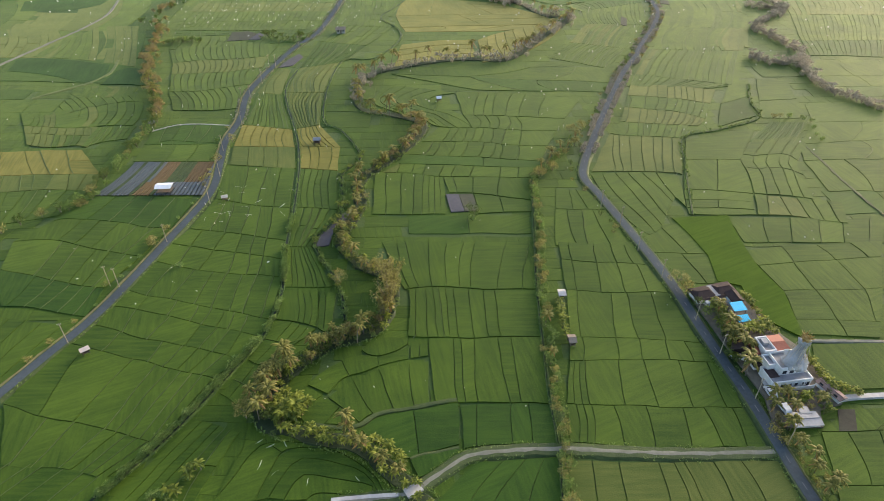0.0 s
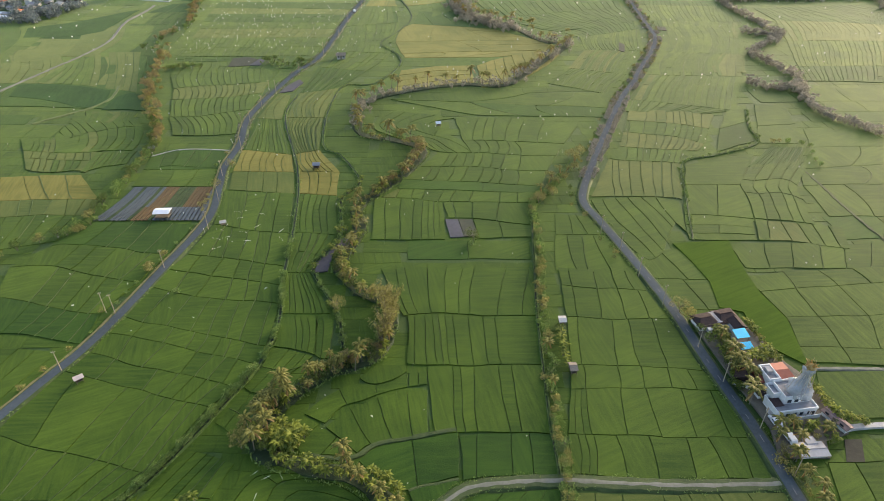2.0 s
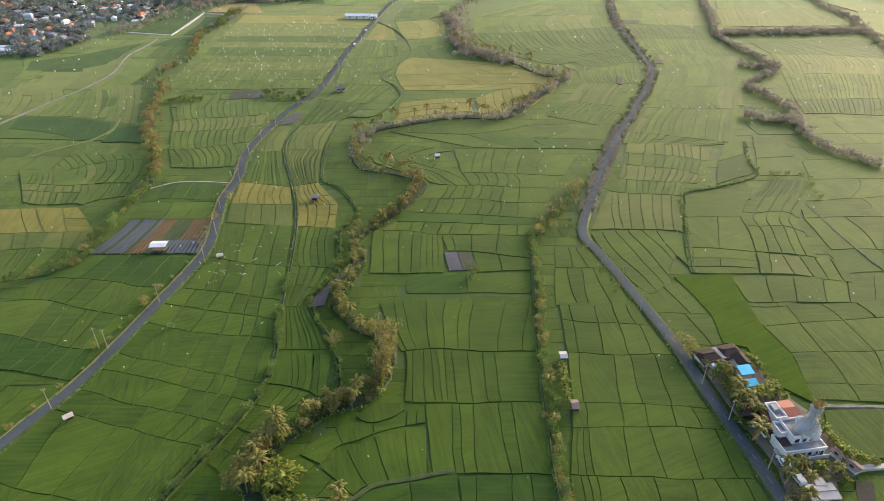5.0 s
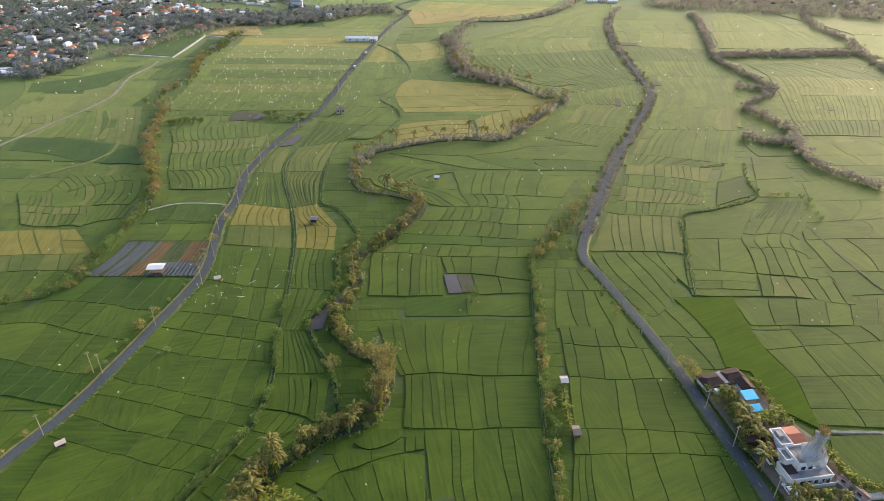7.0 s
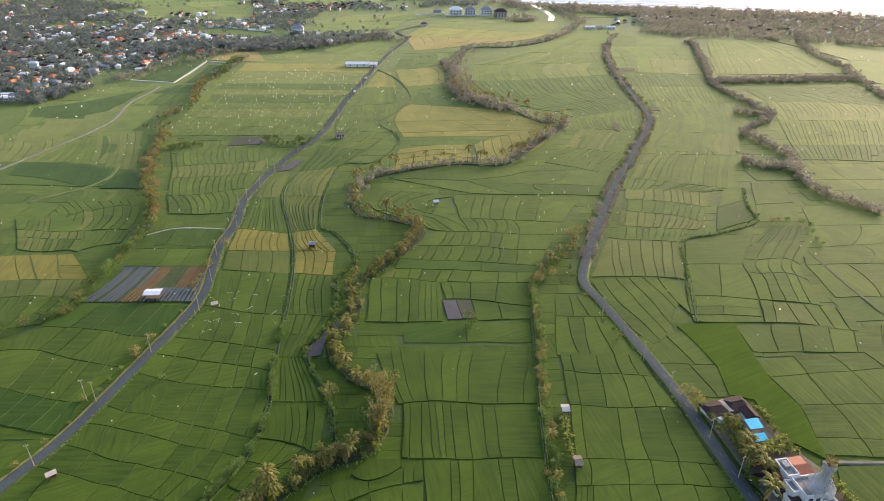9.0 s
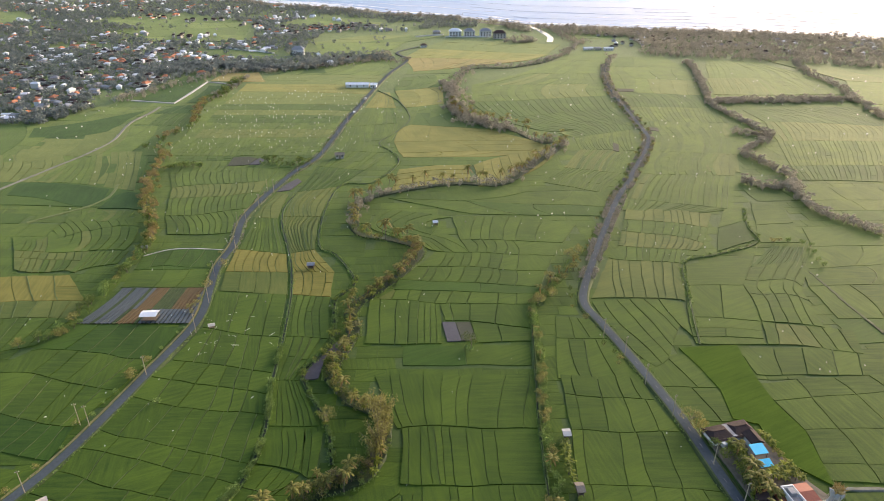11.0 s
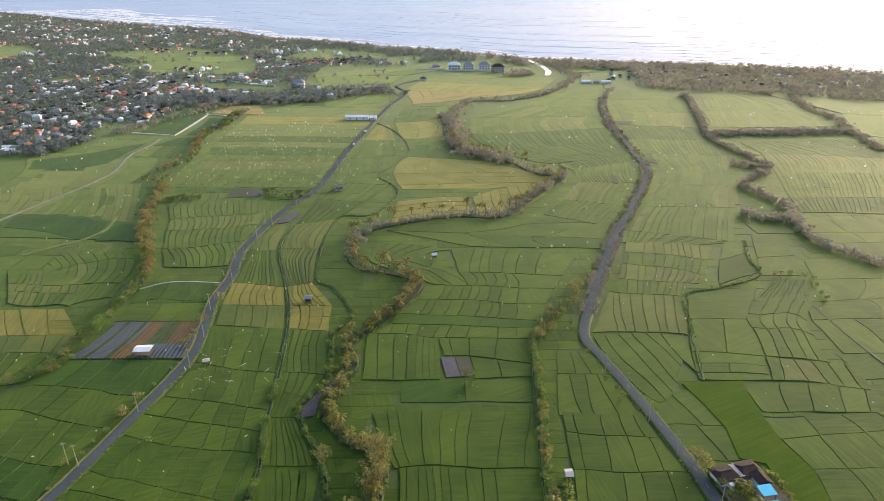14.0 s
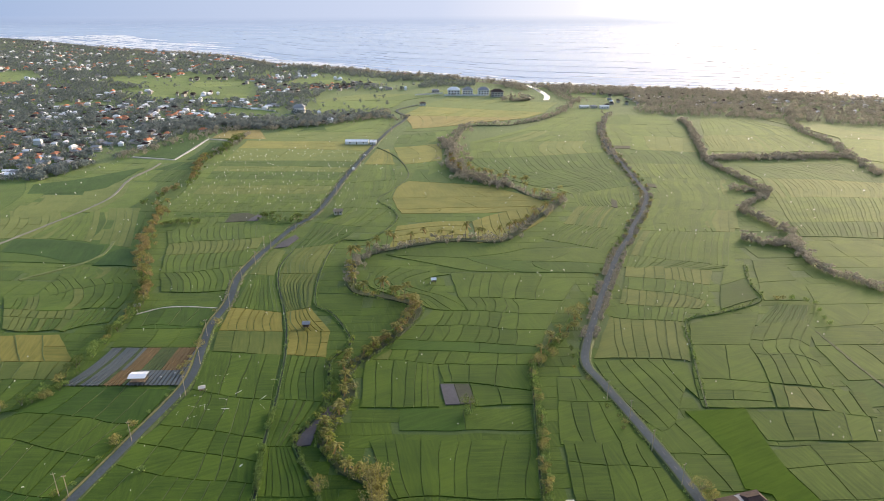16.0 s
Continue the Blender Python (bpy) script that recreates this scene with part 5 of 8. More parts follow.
farm.data.materials.append(M["bank"])
farm.data.polygons.foreach_set("material_index", [1 if k % 6 in (0, 1, 4, 5) else 0 for k in range(len(farm.data.polygons))])
sweep("pale_path", np.array(PALE_PATH), [(-1.2, 0.1), (-1.0, 0.7), (1.0, 0.7), (1.2, 0.1)], M["concrete"], kind="structure", label="pale concrete path past green fields")
sweep("dirt_path", glide(DIRT_PATH_SOUTH), [(-1.3, 0.1), (-0.7, 0.55), (0.7, 0.55), (1.3, 0.1)], M["dry_grass"], rag=0.3, seed=16, kind="structure", label="faint grassy path between rice fields")
sweep("dirt_path", glide(DIRT_PATH), [(-1.2, 0.1), (-0.7, 0.6), (0.7, 0.6), (1.2, 0.1)], M["track"], rag=0.25, seed=3, kind="structure", label="brown grassy dirt path on a bank")
sweep("dirt_path", glide(FAR_EAST_TRACK), [(-0.9, 0.1), (-0.4, 0.45), (0.4, 0.45), (0.9, 0.1)], M["bank"], rag=0.3, seed=5, kind="structure", label="dark earth path on a low bank")
keep = WEST[(WEST[:, 1] > 60) & (WEST[:, 1] < 330)]
sweep("verge", keep - beside(keep) * 2.0, [(-0.75, 0.05), (-0.45, 0.62), (0.2, 0.66), (0.45, 0.5)], M["straw"], rag=0.18, seed=15, kind="structure", label="dry yellow grass verge along the village road")
for name, line, w, label in (("ditch", DITCH, 0.24, "dark narrow irrigation ditch on a grass bank"), ("ditch", SIDE, 0.2, "dark winding irrigation ditch"), ("ditch", glide(DITCH_FAR_EAST), 0.1, "dark irrigation ditch with weedy banks"), ("ditch", glide([(p[0] - 1.6, p[1]) for p in EAST_HEDGE[:7]]), 0.1, "straight dark ditch beside the hedge")):
    ob = sweep(name, line, [(-w - 0.5, 0.1), (-w - 0.2, 0.58), (-w, 0.5), (w, 0.5), (w + 0.2, 0.58), (w + 0.5, 0.1)], M["water"], rag=0.12, seed=6, kind="structure", label=label)
    ob.data.materials.append(M["ground"])
    ob.data.polygons.foreach_set("material_index", [0 if k % 5 == 2 else 1 for k in range(len(ob.data.polygons))])
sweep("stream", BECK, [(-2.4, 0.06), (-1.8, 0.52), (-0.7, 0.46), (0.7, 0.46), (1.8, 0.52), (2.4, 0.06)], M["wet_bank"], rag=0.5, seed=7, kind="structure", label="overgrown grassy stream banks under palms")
sweep("river", glide(RIVER), [(-4.0, 0.1), (-3.0, 0.4), (3.0, 0.4), (4.0, 0.1)], M["river"], rag=0.5, seed=8, kind="structure", label="pale river mouth running to the sea")

# ---- rice plots ----
KEEP_OFF = ((WEST, 2.2), (EAST, 2.6), (TRACK, 2.2), (BECK, 1.7))
plots, bunds = [], []
for k, (name, rungs) in enumerate(BLOCKS.items()):
    rnd = random.Random(name)
    lift = 0.27 + 0.010 * (k % 11)
    for a, b in zip(rungs, rungs[1:]):
        n, crop = a[4], a[5]
        own_crop = crop
        set_out = list(n) if isinstance(n, tuple) else None
        n = len(n) + 1 if set_out else n
        if not n:
            continue
        if a[1] > 230 and n > 3:
            n = round(n * 1.8)
        wide = math.hypot(a[2] - a[0], a[3] - a[1])
        deep = math.hypot((b[0] + b[2] - a[0] - a[2]) / 2, (b[1] + b[3] - a[1] - a[3]) / 2)
        near = [(j + (rnd.uniform(-0.25, 0.25) if 0 < j < n else 0)) / n for j in range(n + 1)]
        far = [(j + (rnd.uniform(-0.25, 0.25) if 0 < j < n else 0)) / n for j in range(n + 1)]
        if set_out:
            near = [0] + [q + rnd.uniform(-0.01, 0.01) for q in set_out] + [1]
            far = [0] + [q + rnd.uniform(-0.01, 0.01) for q in set_out] + [1]
        bend = (0.10 if a[1] > 215 else 0.04) * 2.4 * noise.noise((a[0] / 60, a[1] / 34, 2.2)) * deep / wide + rnd.uniform(-0.05, 0.05) / n
        tight = 0.88 if a[1] < 130 else (1.1 if a[1] < 300 else float(np.interp(a[1], (300, 480), (0.9, 0.4) if a[0] > 60 else (1.4, 0.8))))
        share = {"mid_west": 0.8, "west_near": 0.1, "east_block": 0.6, "west_strip": 0.5, "far_right": 0.04, "far_right2": 0.0, "far_right3": 0.0, "far_east": 0.1, "west_hill": 0.4}.get(name, 0.2)
        for j in range(1, n):
            if rnd.random() < share:
                bunds.append((a, b, near[j], far[j], bend, 0.085 if a[1] < 200 else 0.16))
        for j in range(n):
            cuts = [0.0, 1.0]
            if not set_out and deep / (wide / n) > 2.2 and rnd.random() < 0.12:
                cuts = [0.0, rnd.uniform(0.35, 0.65), 1.0]
            if a[1] > 330 and deep > 7 and rnd.random() < (0.5 if a[0] < 0 else 0.12):
                pieces = 2 if deep < 14 else rnd.choice((2, 3, 3))
                cuts = [0.0] + [(i + rnd.uniform(-0.2, 0.2)) / pieces for i in range(1, pieces)] + [1.0]
            if own_crop == "G" and a[1] > 235 and name != "far_west":
                tint = noise.noise(((a[0] + (a[2] - a[0]) * j / n) / 70, a[1] / 45, 6.0)) + rnd.uniform(-0.06, 0.06)
                crop = "K" if tint > (0.16 if -150 < a[0] < 0 else 0.34) else ("D" if tint < (0.06 if a[0] < -170 else -0.34) else "G")
            for v0, v1 in zip(cuts, cuts[1:]):
                plots.append((name, a, b, near[j], near[j + 1], far[j], far[j + 1], v0, v1, bend, wide, deep, lift + rnd.uniform(-0.05, 0.05), crop, tight))


def plot_shape(spec, per_side):
    """Top rim and foot of one plot, set back from its bunds."""
    _, a, b, n0, n1, f0, f1, v0, v1, bend, wide, deep, z, _, tight = spec

    def at(s, v):
        u = (n0 + (n1 - n0) * s) * (1 - v) + (f0 + (f1 - f0) * s) * v
        u = min(max(u + bend * math.sin(math.pi * v) * min(1, 6 * u * (1 - u)), 0.0), 1.0)
        lx, ly, rx, ry = (a[i] + (b[i] - a[i]) * v for i in range(4))
        return waver(lx + (rx - lx) * u, ly + (ry - ly) * u)

    rings = []
    for gap, h in ((0.10 * tight, 0.06), (0.155 * tight, z)):
        du = min(0.3, gap / max(0.5, wide * abs(n1 - n0)))
        dv = min(0.3, gap / max(0.5, deep * (v1 - v0))) * (v1 - v0)
        ring = []
        corners = [(du, v0 + dv), (1 - du, v0 + dv), (1 - du, v1 - dv), (du, v1 - dv)]
        for (s0, w0), (s1, w1) in zip(corners, corners[1:] + corners[:1]):
            for i in range(per_side):
                t = i / per_side
                ring.append((*at(s0 + (s1 - s0) * t, w0 + (w1 - w0) * t), h))
        rings.append(ring)
    return rings


def clear_of_ways(x, y):
    return all(distance_to(line, x, y) > far for line, far in KEEP_OFF)


TOWN_EDGE = np.array([(-1500, 560), (-400, 475), (-290, 470), (-262, 545), (-248, 640), (-215, 662), (-185, 674), (-110, 695), (-60, 745), (-130, 850), (-60, 935), (-20, 985), (80, 1010)])


def in_town(x, y):
    return x < 60 and y > float(np.interp(x, TOWN_EDGE[:, 0], TOWN_EDGE[:, 1])) and y < shore_y(x) - 45


# plots between the larger blocks
def inside(q, x, y):
    s = [(q[i - 3][0] - q[i][0]) * (y - q[i][1]) - (q[i - 3][1] - q[i][1]) * (x - q[i][0]) for i in range(4)]
    return min(s) >= 0 or max(s) <= 0


quads = [[(a[0], a[1]), (a[2], a[3]), (b[2], b[3]), (b[0], b[1])] for rungs in BLOCKS.values() for a, b in zip(rungs, rungs[1:])]


def resample(line, n, lo=0.0, hi=1.0):
    p = glide(line, 1.0)
    s = np.r_[0, np.cumsum(np.linalg.norm(np.diff(p, axis=0), axis=1))]
    at = (lo + (hi - lo) * np.linspace(0, 1, n)) * s[-1]
    return np.c_[np.interp(at, s, p[:, 0]), np.interp(at, s, p[:, 1])]


# plots that curve along the slope
curved, crest_lines = [], []
rnd = random.Random(51)


def set_off(line, gap):
    """The line drawn in by gap at both ends."""
    line = line.copy()
    for end, nxt in ((0, 1), (-1, -2)):
        d = line[nxt] - line[end]
        line[end] += d * min(0.6, gap / max(0.2, float(np.linalg.norm(d))))
    return line


for near_edge, far_edge, cuts, crop, bow in BANDS:
    marks = [(0.0, 0.0)] + list(cuts) + [(1.0, 1.0)]
    for k, ((a0, b0), (a1, b1)) in enumerate(zip(marks, marks[1:])):
        a, b = resample(near_edge, 12, a0, a1), resample(far_edge, 12, b0, b1)
        quads += [[tuple(a[i]), tuple(a[i + 1]), tuple(b[i + 1]), tuple(b[i])] for i in range(11)]
        own = crop
        if crop in "GK" and a[0][1] > 150:
            own = "K" if noise.noise((a[0][0] / 50, a[0][1] / 40, 6.0)) + rnd.uniform(-0.2, 0.2) > (0.30 if a[0][0] < 60 else 0.5) else crop
        curved.append((a, b, own, bow * (k > 0), bow * (k < len(cuts))))
        if k:
            crest_lines.append((a[0], b[0], bow))
covers = np.array(quads)


def covered(spots, plan):
    """Whether one of the spots lies in one of the four-cornered plots of the plan."""
    for x, y in spots:
        side = [(plan[:, i - 3, 0] - plan[:, i, 0]) * (y - plan[:, i, 1]) - (plan[:, i - 3, 1] - plan[:, i, 1]) * (x - plan[:, i, 0]) for i in range(4)]
        if bool(((np.min(side, axis=0) >= 0) | (np.max(side, axis=0) <= 0)).any()):
            return True
    return False


taken_up = []
rnd = random.Random(41)
y = 66.0
while y < 700:
    deep = (8 + y / 40) * rnd.uniform(0.8, 1.2)
    x = -0.74 * y - 60
    while x < 0.74 * y + 60:
        wide = (13 + y / 30) * rnd.uniform(0.6, 1.4)
        town = in_town(x + wide / 2, y + deep / 2)
        spots = [(x + wide * s, y + deep * t) for s, t in ((0.5, 0.5), (0.08, 0.08), (0.92, 0.08), (0.08, 0.92), (0.92, 0.92))]
        if not town and not covered(spots, covers) and all(clear_of_ways(*p) for p in spots):
            taken_up.append([(x, y), (x + wide, y), (x + wide, y + deep), (x, y + deep)])
            a, b = (x, y, x + wide, y, 1, "G"), (x, y + deep, x + wide, y + deep, 0, "G")
            plots.append(("between", a, b, 0, 1, 0, 1, 0, 1, 0, wide, deep, 0.17 + rnd.uniform(0, 0.03), rnd.choice("GGGGD" if x > -170 else "GDDD"), 1.0))
        x += wide
    y += deep

# small plots in the corners that are left
def drawn_in(q, share):
    cx, cy = sum(p[0] for p in q) / 4, sum(p[1] for p in q) / 4
    return [(cx + (p[0] - cx) * share, cy + (p[1] - cy) * share) for p in q]


covers = np.array([drawn_in(q, 0.86) for q in quads] + taken_up)
y = 66.0
while y < 560:
    deep = 3.6 + y / 70
    x = -0.74 * y - 50
    while x < 0.74 * y + 50:
        wide = (4.5 + y / 50) * rnd.uniform(0.7, 1.3)
        p = (x + wide / 2, y + deep / 2)
        if not in_town(*p) and not covered([p], covers) and clear_of_ways(*p):
            a, b = (x, y, x + wide, y, 1, "G"), (x, y + deep, x + wide, y + deep, 0, "G")
            plots.append(("corner", a, b, 0, 1, 0, 1, 0, 1, 0, wide, deep, 0.12 + rnd.uniform(0, 0.02), "G", 0.4))
        x += wide
    y += deep

singles, joined = 0, {}
def side_points(a, b, bow, n=7):
    """Points between two ends, bowed to one side."""
    d = b - a
    away = np.array((d[1], -d[0])) / max(0.1, float(np.linalg.norm(d)))
    return [a + d * (i / n) + away * bow * math.sin(math.pi * i / n) for i in range(1, n)]


for k, (a, b, crop, bow0, bow1) in enumerate(sorted(curved, key=lambda c: c[0][0][1])):
    rings = []
    wide_gap = 0.8 if a[0][1] < 150 else (1.3 if a[0][0] < 60 else float(np.interp(a[0][1], (250, 430), (1.1, 0.5))))
    for gap, h in ((0.10 * wide_gap, 0.06), (0.15 * wide_gap, 0.33 + 0.12 * (k * 0.618034 % 1))):
        across = np.linalg.norm(b - a, axis=1, keepdims=True)
        q = np.clip(gap / np.maximum(across, 0.1), 0, 0.3)
        near, far = set_off(a + (b - a) * q, gap), set_off(b + (a - b) * q, gap)
        ring = list(near) + side_points(near[-1], far[-1], bow1) + list(far[::-1]) + side_points(far[0], near[0], -bow0)
        rings.append([(*waver(*p), h) for p in ring])
    n = len(rings[0])
    fs = [tuple(range(n, 2 * n))] + [(i, (i + 1) % n, n + (i + 1) % n, n + i) for i in range(n)]
    if singles < 300:
        solid("rice_plot", rings[0] + rings[1], fs, M["rice_" + crop], ground)
        singles += 1
    else:
        vs, ff = joined.setdefault(crop, ([], []))
        base = len(vs)
        vs += rings[0] + rings[1]
        ff += [tuple(base + q for q in f) for f in fs]
order = sorted(plots, key=lambda s: s[1][1] + abs(s[1][0] + s[1][2]) * 0.1)
for spec in order:
    low, top = plot_shape(spec, 9 if singles < 300 else 6)
    cx, cy = sum(p[0] for p in top) / len(top), sum(p[1] for p in top) / len(top)
    if not clear_of_ways(cx, cy):
        continue
    n = len(top)
    fs = [tuple(range(n, 2 * n))] + [(i, (i + 1) % n, n + (i + 1) % n, n + i) for i in range(n)]
    crop = spec[13]
    if singles < 300:
        solid("rice_plot", low + top, fs, M["rice_" + crop], ground)
        singles += 1
    else:
        vs, ff = joined.setdefault(crop, ([], []))
        base = len(vs)
        vs += low + top
        ff += [tuple(base + q for q in f) for f in fs]
for crop, (vs, ff) in joined.items():
    tagged(solid("rice_plots", vs, ff, M["rice_far_" + crop]), {"K": "yellow-green rice plots", "G": "green rice plots between dark bunds", "B": "bright green young rice field", "D": "deep green young rice plots", "W": "dark green wet young rice plots", "Y": "yellowing rice plots ready for harvest", "O": "ripe orange-brown rice plots"}[crop], "rice field", kind="stuff")

# grassy verges between the curving plots
for line, half, n in ((CURVE_R3, 0.55, 1), (CURVE_S4, 0.4, 0)):
    p = glide(line, 1.2)
    sweep("bund", p + beside(p) * 0.35 * n, [(-half * 1.4, 0.05), (-half, 0.40), (0, 0.46), (half, 0.40), (half * 1.4, 0.05)], M["bank"], rag=0.12, seed=12, kind="structure", label="grassy verge between curving rice plots")

# some bunds carry pale dry grass
vs, ff, crests = [], [], []
for a, b, n0, f0, bend, half in bunds:
    line = []
    for k in range(8):
        v = 0.02 + 0.96 * k / 7
        u = n0 * (1 - v) + f0 * v
        u += bend * math.sin(math.pi * v) * min(1, 6 * u * (1 - u))
        lx, ly, rx, ry = (a[i] + (b[i] - a[i]) * v for i in range(4))
        line.append(waver(lx + (rx - lx) * u, ly + (ry - ly) * u))
    crests.append((np.array(line), half))
rnd = random.Random(52)
for a, b, bow in crest_lines:
    if rnd.random() < (0.65 if a[0] < -45 or (a[0] > 60 and a[1] > 215) else 0.12):
        d = b - a
        aside = np.array((d[1], -d[0])) / max(0.1, float(np.linalg.norm(d))) * 0.16
        crests.append((np.array([waver(*(p - aside)) for p in [a] + side_points(a, b, bow) + [b]]), 0.07 if a[1] < 200 else 0.10))
for line, half in crests:
    if not clear_of_ways(*line[0]) or not clear_of_ways(*line[-1]):
        continue
    side = beside(line)
    base = len(vs)
    for k, (p, q) in enumerate(zip(line, side)):
        h = half * (0.8 + 0.5 * noise.noise((p[0], p[1], 0)))
        vs += [(*(p - q * h * 1.8), 0.05), (*(p - q * h), 0.44), (*(p + q * h), 0.44), (*(p + q * h * 1.8), 0.05)]
        if k:
            c = base + k * 4
            ff += [(c + j, c + j + 1, c + j - 3, c + j - 4) for j in range(3)]
tagged(solid("bunds", vs, ff, M["crest"]), "low pale grassy bunds between rice plots", "bund", kind="stuff")


# ---- trees and shrubs ----
def tube(points, radii, sides, verts, faces):
    """A tapered tube through points, into verts and faces."""
    base = len(verts)
    for k, (p, r) in enumerate(zip(points, radii)):
        d = (Vector(points[min(k + 1, len(points) - 1)]) - Vector(points[max(k - 1, 0)])).normalized()
        u = d.orthogonal().normalized()
        v = d.cross(u)
        for j in range(sides):
            a = 2 * math.pi * j / sides
            verts.append(Vector(p) + (u * math.cos(a) + v * math.sin(a)) * r)
            if k:
                q = base + k * sides
                faces.append((q - sides + j, q - sides + (j + 1) % sides, q + (j + 1) % sides, q + j))
    faces.append(tuple(base + (len(points) - 1) * sides + j for j in range(sides)))


def leaf(verts, faces, c, along, side, length, width):
    """A pointed leaf of two folded halves."""
    a, b = Vector(along) * length, Vector(side) * width
    up = a.cross(b)
    up = up.normalized() * width * 0.25 if up.length > 1e-6 else Vector((0, 0, 0))
    i = len(verts)
    c = Vector(c)
    verts += [c, c + a * 0.5 + b + up, c + a, c + a * 0.5 - b + up]
    faces.append((i, i + 1, i + 2))
    faces.append((i, i + 2, i + 3))


def any_way(rnd):
    while True:
        v = Vector((rnd.uniform(-1, 1), rnd.uniform(-1, 1), rnd.uniform(-1, 1)))
        if 0.05 < v.length < 1:
            return v.normalized()


def palm(seed, high, dry):
    """A coconut palm: leaning ringed trunk, a crown of arching feathered fronds, some hanging dry."""
    rnd = random.Random(seed)
    ob = thing("palm", "tall coconut palm with arching golden-green fronds", "palm tree")
    lean, way = rnd.uniform(0.4, 2.2), rnd.uniform(0, 6.28)
    pts = [Vector((math.cos(way) * lean * s * s, math.sin(way) * lean * s * s, high * s - 0.2)) for s in [k / 7 for k in range(8)]]
    v, f = [], []
    tube(pts, [0.26, 0.2, 0.17, 0.16, 0.15, 0.14, 0.14, 0.16], 6, v, f)
    solid("trunk", v, f, M["bark"], ob, smooth=True)
    top = pts[-1]
    for name, count, material in (("crown", 15, "palm_leaf"), ("dry_fronds", dry, "palm_dry")):
        v, f = [], []
        for k in range(count):
            yaw = k * 2.399 + rnd.uniform(-0.25, 0.25)
            rise = rnd.uniform(-0.35, 1.2) if name == "crown" else rnd.uniform(-1.2, -0.5)
            length = rnd.uniform(3.2, 4.9)
            out = Vector((math.cos(yaw), math.sin(yaw), 0))
            side = Vector((-math.sin(yaw), math.cos(yaw), 0))
            last = top
            for j in range(1, 8):
                s = j / 7
                p = top + out * length * s * math.cos(rise * 0.6) + Vector((0, 0, length * (math.sin(rise) * s - (0.42 + 0.30 * rise) * s * s)))
                d = (p - last).normalized()
                i = len(v)
                v += [last + side * 0.06, last - side * 0.06, p]
                f.append((i, i + 1, i + 2))
                ll = (0.35 + 0.6 * math.sin(math.pi * min(s, 0.9))) * rnd.uniform(0.8, 1.1)
                for sg in (-1, 1):
                    tip = (side * sg + d * 0.7 + Vector((0, 0, -0.38))).normalized() * ll
                    i = len(v)
                    v += [last, p, p + tip, last + tip * 0.9]
                    f.append((i, i + 1, i + 2, i + 3))
                last = p
        if count:
            solid(name, v, f, M[material], ob, "brown hanging fronds" if name == "dry_fronds" else "")
    return ob


def tree(seed, high, wide, material, label, leaves=520, size=0.55):
    """A broad-leaved tree: tapered trunk, limbs, and a crown of leaf clumps with gaps."""
    rnd = random.Random(seed)
    ob = thing("tree", label, "tree")
    v, f = [], []
    fork = Vector((rnd.uniform(-0.3, 0.3), rnd.uniform(-0.3, 0.3), high * 0.38))
    tube([Vector((0, 0, -0.2)), fork * 0.5, fork], [0.28, 0.22, 0.18], 6, v, f)
    clumps = []
    for k in range(8):
        a = k * 2.4 + rnd.uniform(-0.4, 0.4)
        r = wide * rnd.uniform(0.25, 0.55)
        e = Vector((math.cos(a) * r, math.sin(a) * r, high * rnd.uniform(0.45, 0.92)))
        tube([fork, (fork + e) / 2 + Vector((0, 0, 0.3)), e], [0.13, 0.08, 0.03], 5, v, f)
        clumps.append((e, wide * rnd.uniform(0.18, 0.32)))
    solid("trunk", v, f, M["bark"], ob, smooth=True)
    v, f = [], []
    for k in range(leaves):
        c, r = clumps[k % len(clumps)]
        d = any_way(rnd)
        p = c + Vector((d.x, d.y, d.z * 0.75)) * r * rnd.uniform(0.5, 1.15)
        along = (d + any_way(rnd) * 0.8 + Vector((0, 0, -0.25))).normalized()
        leaf(v, f, p, along, along.orthogonal().normalized(), size * rnd.uniform(0.7, 1.5), size * 0.35)
    solid("crown", v, f, M[material], ob)
    return ob


def bamboo(seed, high):
    """A bamboo clump: arching culms with feathery tops."""
    rnd = random.Random(seed)
    ob = thing("bamboo", "tall golden bamboo clump with feathery arching culms", "bamboo")
    v, f, lv, lf = [], [], [], []
    for k in range(20):
        a, r = rnd.uniform(0, 6.28), rnd.uniform(0.1, 1.2)
        out = Vector((math.cos(a), math.sin(a), 0))
        h, bow = high * rnd.uniform(0.65, 1.05), rnd.uniform(1.0, 3.2)
        pts = [out * r + out * bow * s ** 2.2 + Vector((0, 0, h * (s - 0.16 * s ** 4) - 0.1)) for s in (0, 0.25, 0.5, 0.75, 1.0)]
        v, f = [], []
        tube(pts, [0.07, 0.06, 0.05, 0.035, 0.015], 4, v, f)
        solid("culm", v, f, M["bark"], ob, smooth=True)
        for j in range(34):
            s = rnd.uniform(0.22, 1.0) ** 0.8
            i = min(3, int(s * 4))
            p = pts[i].lerp(pts[i + 1], s * 4 - i) + any_way(rnd) * 0.75
            along = (any_way(rnd) + Vector((0, 0, -0.7))).normalized()
            leaf(lv, lf, p, along, along.orthogonal().normalized(), rnd.uniform(0.6, 1.2), 0.16)
    solid("crown", lv, lf, M["leaf_gold"], ob)
    return ob


